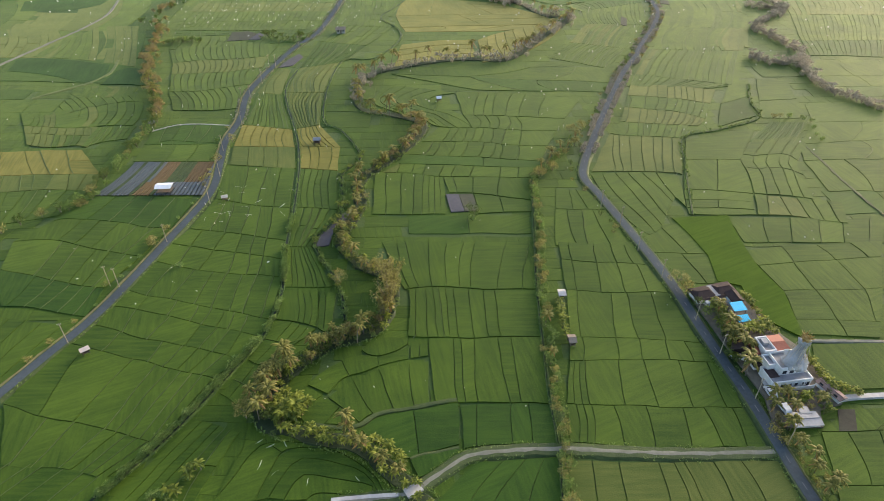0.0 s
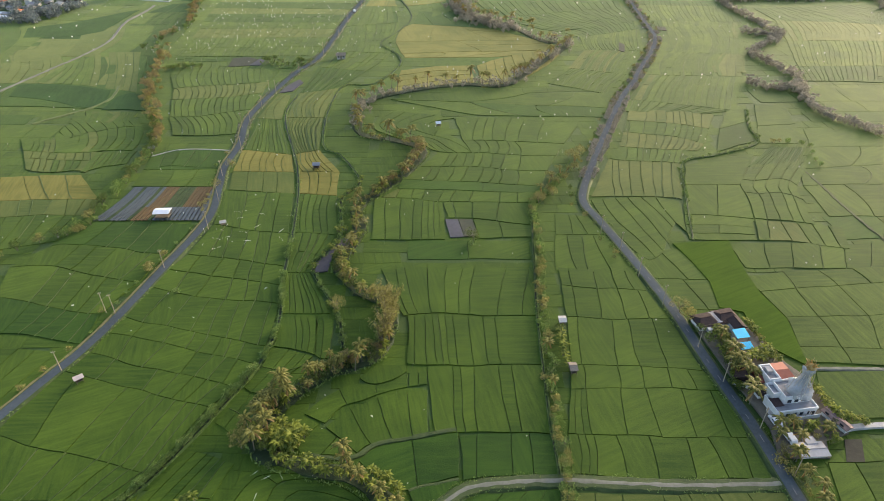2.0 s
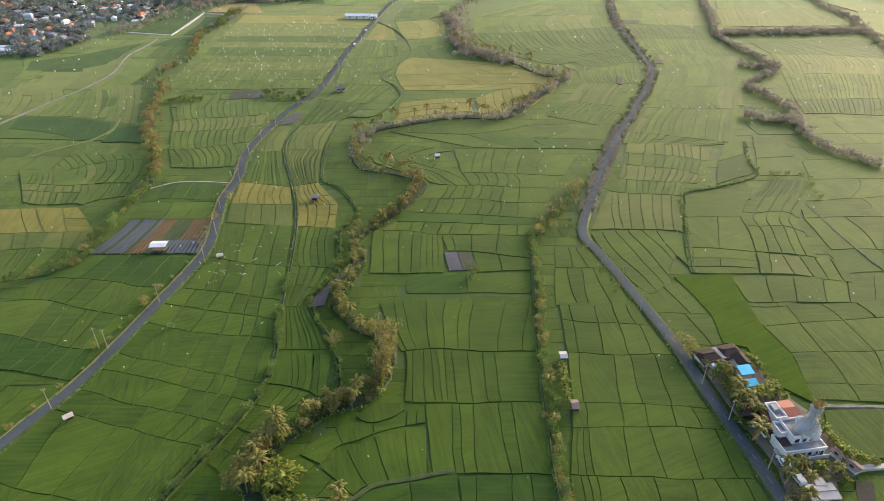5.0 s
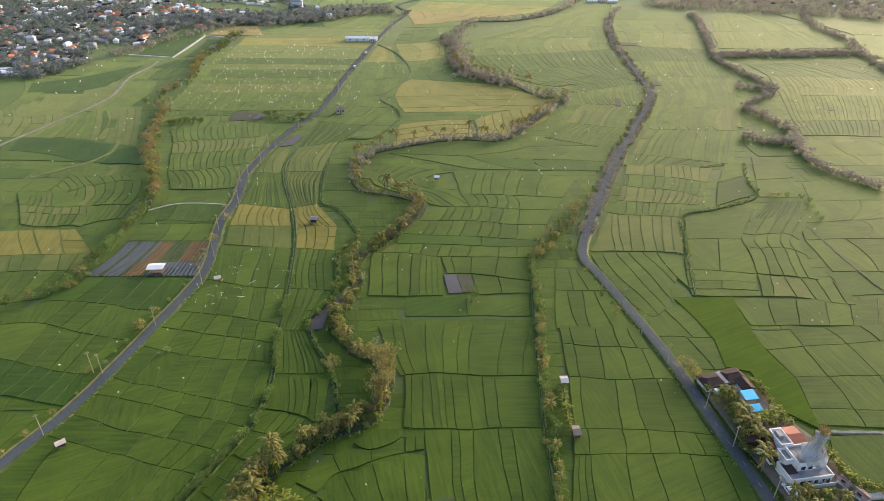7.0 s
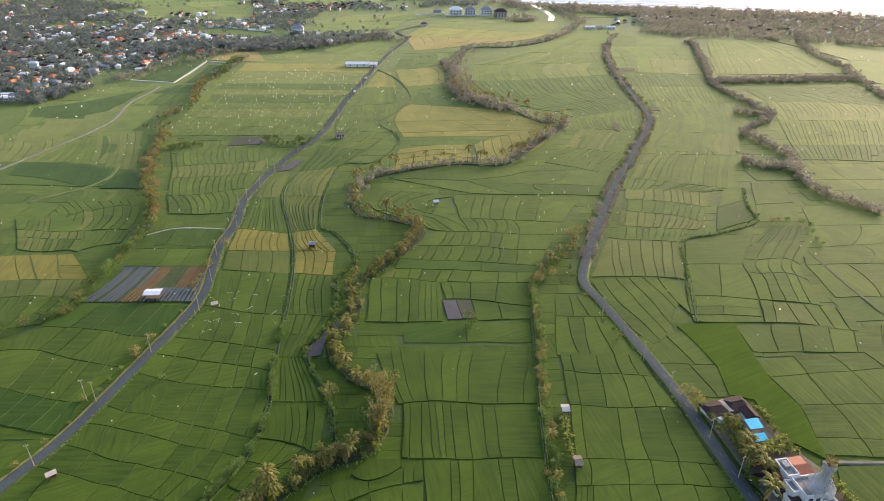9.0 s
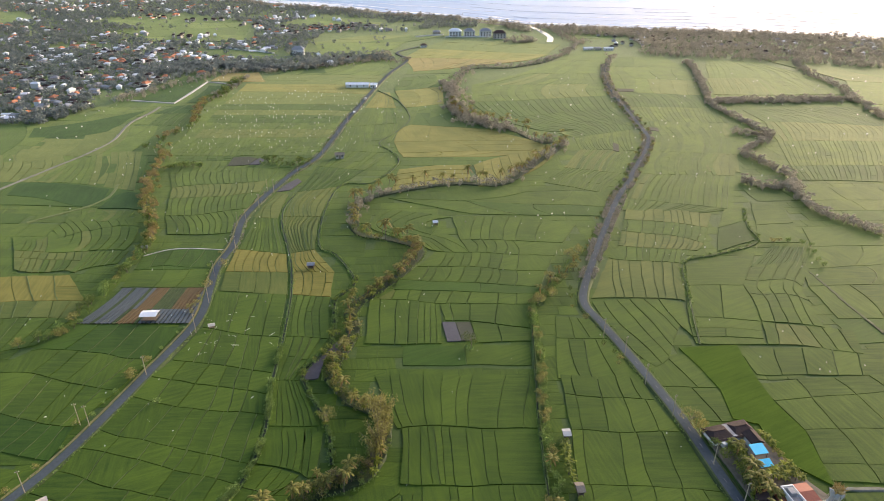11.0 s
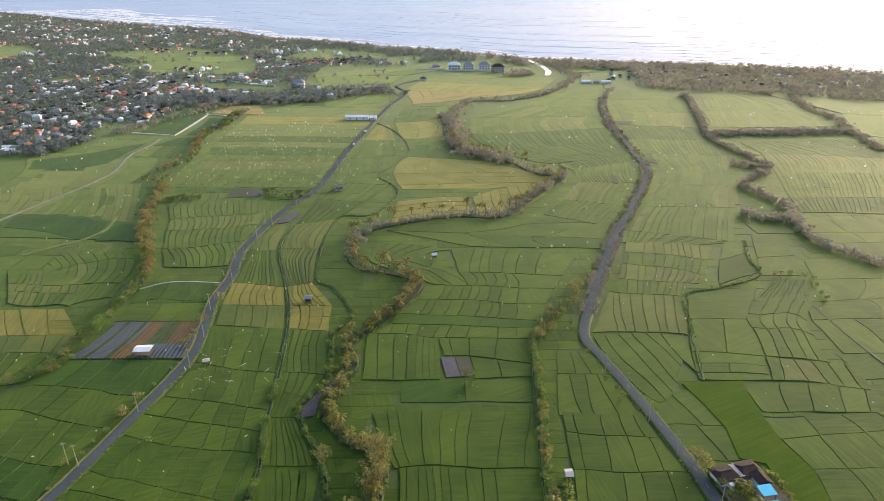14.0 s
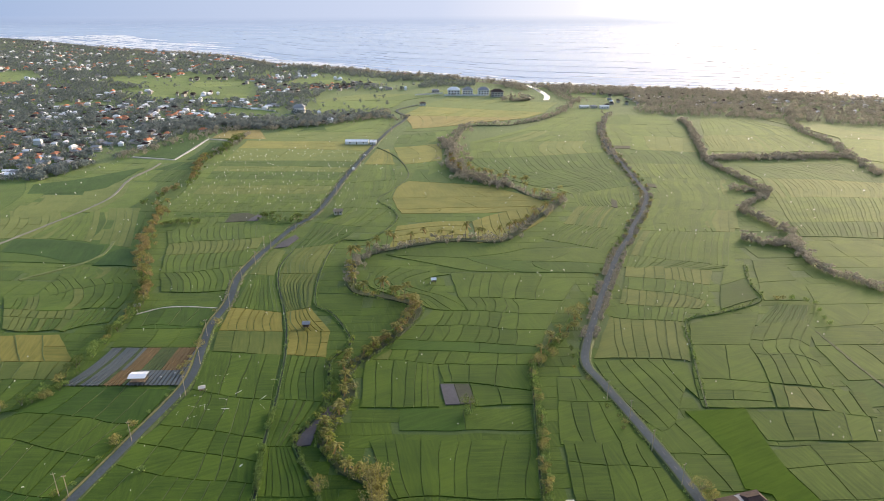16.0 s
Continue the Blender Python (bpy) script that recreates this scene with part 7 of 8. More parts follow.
while len(FAR_HOMES) < 860:
    y = 520 + 1700 * rnd.random() ** 0.9
    x = rnd.uniform(-0.8 * y - 20, -40)
    if noise.noise((x / 90, y / 140, 7.0)) > -0.05 and in_town(x, y) and not open_land(x, y):
        FAR_HOMES.append((x, y, rnd.choice("bbbgwwoo")))
while len(FAR_HOMES) < 1000:
    x = rnd.uniform(200, 800)
    y = shore_y(x) - rnd.uniform(60, 210)
    if y > 730 and distance_to(np.array(RIVER), x, y) > 14:
        FAR_HOMES.append((x, y, rnd.choice("bbbgw")))
built = np.array([p[:2] for p in HOMES + FAR_HOMES])
while len(places) < 16500:
    y = 470 + 1800 * rnd.random() ** 1.2
    x = rnd.uniform(-0.80 * y - 60, 60)
    if not in_town(x, y) or (open_land(x, y) and (rnd.random() < 0.93 or noise.noise((x / 160, y / 26, 3.0)) < 0.1)):
        continue
    if bool(((abs(built[:, 0] - x) < 4.0) & (built[:, 1] - y < 9) & (built[:, 1] - y > -4)).any()):
        continue
    places.append((x, y, rnd.uniform(2.6, 5.2) * (1.25 if rnd.random() < 0.2 else 1)))
for x, y in along(glide([(-285, 640), (-272, 690), (-228, 702), (-198, 684), (-162, 684), (-131, 702), (-118, 738)]), 0.35, 9, rnd):
    places.append((x, y, rnd.uniform(3.0, 5.5)))
for x, y in along(glide([(-92, 748), (-48, 735)]), 0.8, 6, rnd):
    places.append((x, y, rnd.uniform(2.5, 4.2)))
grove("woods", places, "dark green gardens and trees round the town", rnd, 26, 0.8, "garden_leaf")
places = []
for line, spacing, spread, span in ((glide(TREES_EAST), 0.7, 1.5, (0, 800)), (glide(TREES_CLUSTERS[0]), 0.6, 2.2, (0, 800)), (glide(TREES_CLUSTERS[1]), 0.5, 2.2, (0, 800)), (glide(TREES_BAND), 0.28, 4.2, (0, 900)), (glide(TREES_BAND_EAST), 0.9, 2.6, (0, 900)), (BECK, 2.4, 2.6, (285, 480)), (BECK, 2.2, 3.5, (470, 900)), (west_trees, 3.0, 2.0, (540, 660)), (EAST, 3.6, 2.6, (520, 800)), (glide([(-265, 540), (-240, 610), (-205, 660), (-120, 692), (-70, 745), (-60, 770)]), 1.5, 6, (0, 900)), (glide([(-85, 725), (-30, 728)]), 1.6, 6, (0, 900)), (glide([(6, 610), (14, 575), (16, 540), (14, 505), (20, 480), (34, 466), (52, 449)]), 0.55, 4.5, (0, 900)), (glide([(88, 862), (106, 850), (122, 868)]), 0.7, 5, (0, 950)), (glide([(95, 895), (125, 880)]), 1.3, 7, (0, 950)), (glide([(165, 920), (172, 870), (190, 840)]), 1.5, 7, (0, 950)), (glide([(20, 905), (95, 880)]), 6, 6, (0, 950))):
    for x, y in along(line, spacing, spread, rnd, span):
        places.append((x, y, rnd.uniform(2.2, 4.6) * (1.35 if rnd.random() < 0.12 else 1) * (0.8 if x > 150 and y < 700 else 1)))
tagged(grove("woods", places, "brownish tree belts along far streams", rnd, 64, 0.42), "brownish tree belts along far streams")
places = []
while len(places) < 5200:
    x = rnd.uniform(100, 900)
    s = shore_y(x)
    y = s - 30 - rnd.random() * float(np.interp(x, (100, 300, 480, 600), (210, 230, 250, 300)))
    if y > (715 if x < 380 else 690 - (x - 380) * 0.45) and (x > 232 or y > s - 110) and not (170 < x < 250 and 790 < y < 900) and distance_to(np.array(RIVER), x, y) > 12:
        places.append((x, y, rnd.uniform(3.0, 6.0) * (1.4 if rnd.random() < 0.1 else 1)))
while len(places) < 5800:
    x = rnd.uniform(-900, 500)
    y = shore_y(x) - 48 - abs(rnd.gauss(0, 16))
    places.append((x, y, rnd.uniform(4, 9)))
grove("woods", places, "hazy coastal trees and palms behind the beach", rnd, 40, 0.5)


# ---- buildings ----
def gable(w, d, z, rise, over, thick=0.14, hip=0.0):
    """A pitched roof along x: verts and faces; hip draws the ridge in at both ends."""
    x, y = w / 2 + over, d / 2 + over
    e = x - hip
    low = [(-x, -y, z - 0.1), (x, -y, z - 0.1), (x, y, z - 0.1), (-x, y, z - 0.1), (-e, 0, z + rise), (e, 0, z + rise)]
    top = [(a, b, c + thick) for a, b, c in low]
    n = 6
    f = [(n + 0, n + 1, n + 5, n + 4), (n + 2, n + 3, n + 4 + 0, n + 5), (n + 1, n + 2, n + 5), (n + 3, n + 0, n + 4), (0, 4, 5, 1), (2, 5, 4, 3), (1, 5, 2), (3, 4, 0), (0, 1, n + 1, n), (1, 2, n + 2, n + 1), (2, 3, n + 3, n + 2), (3, 0, n, n + 3)]
    return low + top, f


def house(name, label, category, m, w, d, h, rise, wall, roof, over=0.6, hip=0.0, openings=True, group=""):
    """A small house: walls, pitched roof with ridge cap, a door and windows."""
    ob = thing(name, label, category, m, group)
    part("wall", slab(-w / 2, w / 2, -d / 2, d / 2, -0.1, h), M[wall], ob)
    if not hip:
        v = [(s * w / 2, y, z) for s in (-0.995, 0.995) for y, z in ((-d / 2, h - 0.02), (d / 2, h - 0.02), (0, h + rise * 0.9))]
        solid("gable_wall", v, [(0, 1, 2), (3, 5, 4), (0, 2, 5, 3), (1, 4, 5, 2), (0, 3, 4, 1)], M[wall], ob)
    v, f = gable(w, d, h, rise, over, hip=hip)
    top = solid("roof", v, f, M[roof], ob)
    part("ridge_cap", slab(-w / 2 - over + hip, w / 2 + over - hip, -0.14, 0.14, h + rise + 0.08, h + rise + 0.24, 0.05), M[roof], top)
    if openings:
        part("door", slab(-0.45, 0.45, -d / 2 - 0.04, -d / 2 + 0.06, 0, 2.05, 0.02), M["wood"], ob)
        for x in (-w * 0.3, w * 0.3):
            win = part("window", slab(x - 0.55, x + 0.55, -d / 2 - 0.05, -d / 2 + 0.05, 0.9, 2.0, 0.02), M["wood"], ob)
            part("pane", slab(x - 0.47, x + 0.47, -d / 2 - 0.07, -d / 2 + 0.03, 0.98, 1.92, 0), M["glass"], win)
    return ob


def open_hut(name, label, m, w, d, h, roof, rise=0.35, wall=None):
    """A field hut: posts, a platform, and a sloping sheet roof."""
    ob = thing(name, label, "hut", m)
    for x in (-w / 2, w / 2):
        for y in (-d / 2, d / 2):
            part("post", slab(x - 0.07, x + 0.07, y - 0.07, y + 0.07, -0.1, h, 0.01), M["wood"], ob)
    part("platform", slab(-w / 2, w / 2, -d / 2, d / 2, 0.5, 0.62, 0.02), M["wood"], ob)
    if wall:
        part("back_wall", slab(-w / 2 + 0.08, w / 2 - 0.08, d / 2 - 0.1, d / 2 - 0.02, 0.6, h - 0.1, 0.01), M[wall], ob)
        for s in (-1, 1):
            part("side_wall", slab(s * w / 2 - 0.04, s * w / 2 + 0.04, -d / 2 + 0.08, d / 2 - 0.08, 0.6, h - 0.1, 0.01), M[wall], ob)
    v, f = gable(w, d, h, rise, 0.4, 0.07)
    solid("roof", v, f, M[roof], ob)
    return ob


def block(parent, name, x0, x1, y0, y1, z0, z1, parapet=0.9, wall="white_wall"):
    """A flat-roofed storey with a parapet round its terrace."""
    b = part(name, slab(x0, x1, y0, y1, z0, z1), M[wall], parent)
    part("terrace_floor", slab(x0 + 0.2, x1 - 0.2, y0 + 0.2, y1 - 0.2, z1 - 0.05, z1 + 0.06, 0.01), M["terrace"], b, "grey screed terrace")
    for n, q in enumerate(((x0 - 0.15, x1 + 0.15, y0 - 0.15, y0 + 0.2), (x0 - 0.15, x1 + 0.15, y1 - 0.2, y1 + 0.15), (x0 - 0.15, x0 + 0.2, y0 + 0.2, y1 - 0.2), (x1 - 0.2, x1 + 0.15, y0 + 0.2, y1 - 0.2))):
        part("parapet", slab(*q, z1 - 0.25, z1 + parapet, 0.05), M[wall], b)
    return b


def opening(parent, x0, x1, y, z0, z1, name="window"):
    w = part(name, slab(x0 - 0.08, x1 + 0.08, y - 0.10, y + 0.02, z0 - 0.08, z1 + 0.08, 0.02), M["white_wall"], parent)
    part("pane", slab(x0, x1, y - 0.13, y - 0.05, z0, z1, 0), M["glass"], w)


# the compound's yard
yard = [(78.5, 97), (90.5, 97), (92, 102), (98.5, 104), (99.5, 111), (97.5, 122), (94, 128), (89.2, 143), (87.2, 148.9), (80, 148.2), (73.6, 146.8), (74.7, 138), (77.4, 122), (80.2, 106)]
v = [(x, y, 0.02) for x, y in yard] + [(x, y, 0.63) for x, y in yard]
n = len(yard)
tagged(solid("yard", v, [tuple(range(n, 2 * n))] + [(i, (i + 1) % n, n + (i + 1) % n, n + i) for i in range(n)], M["yard"]), "bare grey-brown earth yard round the houses", kind="structure")

villa = thing("villa", "white two-storey villa with grey roof terraces and red tiled roof", "villa", pose(82.4, 109.0, 0.6, 0, 0, 8.5) @ Matrix.Diagonal((0.74, 1.0, 0.72, 1)))
block(villa, "lower_storey", 0, 14.6, -0.6, 5.0, -0.1, 2.9, 0.8)
block(villa, "main_storey", 4.2, 13.8, 1.9, 7.6, 0, 5.6, 0.9)
block(villa, "bay", 1.6, 4.4, 3.9, 7.4, 0, 5.0, 0.9)
block(villa, "rear_storey", 3.2, 7.2, 7.9, 13.0, 0, 6.0, 0.9)
part("wing", slab(7.4, 12.8, 7.9, 13.4, 0, 5.6), M["white_wall"], villa)
v, f = gable(5.4, 5.5, 5.6, 1.2, 0.5, hip=0.8)
roof = solid("roof", [(x + 10.1, y + 10.65, z) for x, y, z in v], f, M["red_tile"], villa, "orange-red clay tile roof")
for k in range(9):
    y = 10.65 - 3.0 + k * 0.33
    part("tile_course", slab(7.5, 12.7, y, y + 0.1, 5.66 + k * 0.128, 5.72 + k * 0.128 + 0.06, 0.01), M["red_tile"], roof)
part("patio_roof", slab(0.5, 4.0, 1.2, 4.2, 3.2, 3.36, 0.03), M["brown_tile"], villa, "dark red-brown patio roof")
part("lift_house", slab(4.0, 6.0, 10, 12, 6, 7.6), M["terrace"], villa)
for x in (5.2, 7.8, 10.4):
    opening(villa, x, x + 1.5, 1.9, 3.5, 5.0)
for x in (1.0, 3.4, 6.0, 8.4, 11.2):
    opening(villa, x, x + 1.4, -0.6, 0.9, 2.2)
opening(villa, 12.9, 13.9, -0.6, 0.0, 2.1, "door")
for y in (4.9, 6.4):
    part("window", slab(1.5, 1.62, y, y + 0.9, 1.0, 2.4, 0.01), M["glass"], villa)
part("boundary_wall", slab(-1.0, 15.2, -1.7, -1.5, -0.1, 1.6), M["white_wall"], villa)
part("stair", slab(-0.9, 0.0, 0.4, 2.4, -0.1, 1.2), M["concrete"], villa)
for k in range(6):
    part("column", slab(0.3 + k * 2.3, 0.6 + k * 2.3, -0.85, -0.6, 0, 2.9, 0.03), M["white_wall"], villa)

# tower wrapped in netting on the terrace
tower = thing("tower", "grey netting-wrapped tower with gilded top on the villa terrace", "tower", pose(89.0, 113.4, 4.75, 0, 0, 8.5) @ Matrix.Diagonal((1.0, 1.0, 1.25, 1)))
v, f = [], []
rnd = random.Random(3)
levels = [(0, 2.6), (0.5, 2.95), (1.2, 2.95), (1.8, 2.75), (2.4, 2.35), (2.9, 1.8), (3.4, 1.4), (4.2, 1.15), (5.0, 1.1), (5.8, 1.3), (6.6, 1.55)]
for k, (z, r0) in enumerate(levels):
    for j in range(16):
        a = 2 * math.pi * j / 16
        q = r0 * (1 + 0.2 * rnd.uniform(-1, 1) + 0.06 * math.sin(4 * a))
        v.append((q * math.cos(a) + 0.10 * z, q * math.sin(a), z - 0.05))
        if k:
            f.append(((k - 1) * 16 + j, (k - 1) * 16 + (j + 1) % 16, k * 16 + (j + 1) % 16, k * 16 + j))
f.append(tuple(len(levels) * 16 - 16 + j for j in range(16)))
solid("netting", v, f, M["net"], tower, smooth=True)
v, f = [], []
tube([Vector((0, 0, 0)), Vector((0.15, 0, 1.6)), Vector((0.3, 0, 3.0)), Vector((0.5, 0, 5.0)), Vector((0.68, 0, 6.7))], [1.7, 1.5, 0.95, 0.7, 0.7], 8, v, f)
solid("tower_core", v, f, M["terrace"], tower, "grey concrete core")
v, f = [], []
tube([Vector((0.68, 0, 6.6)), Vector((0.75, 0, 7.0)), Vector((0.8, 0, 7.3)), Vector((0.9, 0, 7.7))], [1.0, 1.1, 0.8, 0.2], 10, v, f)
for k in range(90):
    d = any_way(rnd)
    d.z = abs(d.z) + 0.15
    leaf(v, f, Vector((0.75, 0, 6.7)) + d * rnd.uniform(0.3, 0.9), (d + any_way(rnd) * 0.5).normalized(), d.orthogonal().normalized(), rnd.uniform(0.8, 1.7), 0.16)
solid("gilded_top", v, f, M["gold"], tower)
for k in range(14):
    a, r0 = k * 0.45, 2.7
    v, f = [], []
    foot = Vector((r0 * math.cos(a), r0 * math.sin(a), 0))
    tip = Vector((0.7 + rnd.uniform(1.0, 1.7) * math.cos(a + 0.3), rnd.uniform(1.0, 1.7) * math.sin(a + 0.3), rnd.uniform(5.5, 8.2)))
    tube([foot, foot.lerp(tip, 0.5) * 1.02, tip], [0.05, 0.04, 0.03], 5, v, f)
    solid("scaffold_pole", v, f, M["post"], tower)

house("hall", "long house with dark brown tiled roof beside the road", "house", pose(76.9, 143.9, 0.6, 0, 0, 14), 5.6, 4.8, 1.7, 1.0, "white_wall", "brown_tile", hip=1.6)
house("hall", "long house with dark brown tiled roof beside the field", "house", pose(83.6, 145.8, 0.6, 0, 0, 14), 5.6, 4.8, 1.7, 1.0, "white_wall", "brown_tile", hip=1.6)
link = thing("flat_roof_link", "grey flat-roofed link between two brown-roofed houses", "house", pose(80.2, 144.8, 0.6, 0, 0, 14))
block(link, "storey", -0.7, 0.8, -2.2, 2.4, -0.1, 2.0, 0.08, "tin")
house("brown_annexe", "small dark brown tiled annexe beside the blue shed", "house", pose(85.0, 141.4, 0.6, 0, 0, 100), 3.4, 2.8, 2.6, 0.9, "white_wall", "brown_tile")
for x, y, w, d, h in ((84.2, 136.6, 3.9, 3.2, 2.9), (84.1, 132.2, 3.6, 2.2, 2.3)):
    shed = thing("blue_shed", "open shed with bright blue sheet roof", "shed", pose(x, y, 0.6, 0, 0, 10))
    for px in (-w / 2 + 0.2, w / 2 - 0.2):
        for py in (-d / 2 + 0.2, d / 2 - 0.2):
            part("post", slab(px - 0.06, px + 0.06, py - 0.06, py + 0.06, -0.1, h, 0.01), M["wood"], shed)
    part("back_wall", slab(-w / 2 + 0.1, w / 2 - 0.1, d / 2 - 0.25, d / 2 - 0.15, 0, h - 0.1, 0.01), M["cream_wall"], shed)
    top = solid("roof", [(-w / 2, -d / 2, h - 0.1), (w / 2, -d / 2, h - 0.1), (w / 2, d / 2, h + 0.45), (-w / 2, d / 2, h + 0.45), (-w / 2, -d / 2, h), (w / 2, -d / 2, h), (w / 2, d / 2, h + 0.55), (-w / 2, d / 2, h + 0.55)], [(4, 5, 6, 7), (3, 2, 1, 0), (0, 1, 5, 4), (1, 2, 6, 5), (2, 3, 7, 6), (3, 0, 4, 7)], M["blue_sheet"], shed)
    for k in range(7):
        xx = -w / 2 + 0.25 + k * (w - 0.5) / 6
        solid("rib", [(xx - 0.04, -d / 2, h), (xx + 0.04, -d / 2, h), (xx + 0.04, d / 2, h + 0.55), (xx - 0.04, d / 2, h + 0.55), (xx, -d / 2, h + 0.06), (xx, d / 2, h + 0.61)], [(0, 4, 5, 3), (4, 1, 2, 5), (0, 1, 4), (3, 5, 2)], M["blue_sheet"], top)
house("brown_house", "low house with dark brown tiled roof among palms", "house", pose(79.8, 121.6, 0.6, 0, 0, 60), 5.4, 4.0, 2.6, 1.4, "white_wall", "brown_tile")
house("red_house", "low house with red clay tiled roof beside the villa", "house", pose(83.8, 120.8, 0.6, 0, 0, 8), 4.4, 3.8, 2.6, 1.1, "white_wall", "red_tile")
house("brown_house", "small brown-roofed shrine house by the villa", "house", pose(82.0, 116.6, 0.6, 0, 0, 8), 2.6, 2.6, 1.7, 0.8, "white_wall", "brown_tile", hip=1.2)
house("brown_house", "grey-brown roofed hut among banana plants", "house", pose(80.5, 126.3, 0.6, 0, 0, 20), 3.2, 2.8, 2.3, 0.9, "cream_wall", "thatch")
house("long_shed", "long low shed with rusty brown roof along the field", "shed", pose(96.9, 107.4, 0.6, 0, 0, -66), 6.8, 2.2, 1.3, 0.25, "white_wall", "rusty_sheet", over=0.3)
house("grey_house", "low house with pale grey metal roof", "house", pose(86.7, 98.6, 0.6, 0, 0, 4), 6.0, 3.4, 0.95, 0.12, "white_wall", "tin", over=0.45, openings=False)
annexe = thing("annexe", "narrow flat annexe with pale grey metal roof", "house", pose(87.3, 100.8, 0.6, 0, 0, 4))
part("wall", slab(-1.1, 1.1, -0.9, 1.2, -0.1, 1.1), M["white_wall"], annexe)
part("roof", slab(-1.3, 1.3, -0.8, 1.4, 1.1, 1.2, 0.03), M["tin"], annexe)
sweep("concrete_path", glide([(97, 105.2), (104, 106.3), (125, 107.2)], 2), [(-0.8, 0.1), (-0.7, 0.75), (0.7, 0.75), (0.8, 0.1)], M["concrete"], kind="structure", label="pale concrete path along the field edge")
sweep("field_path", glide([(98, 126.2), (110, 126.0), (135, 125.2)], 2), [(-0.75, 0.1), (-0.4, 0.48), (0.4, 0.48), (0.75, 0.1)], M["track"], rag=0.15, kind="structure", label="pale gravel field path beside young rice")

rnd = random.Random(8)
for k in range(170):
    t = rnd.random()
    x, y = 76 + 8 * rnd.random() + 3 * t, 119 + 22 * t
    if (x > 82 and y < 136) or 130 < y < 141 and x > 81.5:
        continue
    plant((PALMS[3:4] if not (x > 81 and 124 < y) else []) + TREES[2:3] * (x < 80) + SHRUBS[1:3] + BANANAS * 2, x, y, rnd, 0.6, (0.45, 0.7), "garden trees round the houses")
for x, y, kinds, s in ([(84.5 + 0.9 * k, 129.0 + 1.3 * (k % 3), BANANAS, 0.75) for k in range(8)] + [(98.3 - 0.2 * k, 108.5 + 1.0 * k, BANANAS, 0.62) for k in range(13)]
                       + [(99.0 + 0.75 * k, 108.4 - 0.25 * k + 0.5 * (k % 3), BANANAS + SHRUBS[2:3], 0.5) for k in range(8)] + [(84 + 1.5 * k, 104.4 + (k % 3) * 0.9, SHRUBS[:2] + BANANAS, 0.6) for k in range(9)]
                       + [(80.0 + 0.4 * (k % 3), 97.5 + 1.3 * k, SHRUBS[1:3] + PALMS[3:4], 0.5) for k in range(6)] + [(82.0 + 0.4 * k, 96 - 2.1 * k, PALMS[3:4] + SHRUBS[2:3], 0.5) for k in range(8)]
                       + [(78.2, 113.5, PALMS[3:4], 0.75), (79.5, 116.2, PALMS[3:4], 0.6), (77.5, 118, SHRUBS[1:2], 0.8), (84.5, 105.5, PALMS[3:4], 0.5), (92.5, 104.2, PALMS[3:4], 0.45), (74.5, 140.5, TREES[2:3], 0.5), (75.5, 136, SHRUBS[1:2], 1.0)]):
    plant(kinds, x, y, rnd, 0.6, (s * 0.85, s * 1.15), "garden trees round the houses")

for k in range(34):
    x, y = rnd.uniform(83.2, 96), rnd.uniform(100.6, 107.4)
    if 86 < x < 89 and y < 102.5 or (x > 95 and y > 103) or (x < 85.5 and y > 104):
        continue
    plant(SHRUBS[:3] + BANANAS + PALMS[3:4] * (k % 6 == 0), x, y, rnd, 0.6, (0.35, 0.6), "garden trees round the houses")

for k in range(15):
    x, y = 92.4 - 0.22 * k + rnd.uniform(-0.5, 0.5), 128.5 + 1.15 * k
    plant(BANANAS + SHRUBS[2:3], x, y, rnd, 0.6, (0.42, 0.62), "garden trees round the houses")

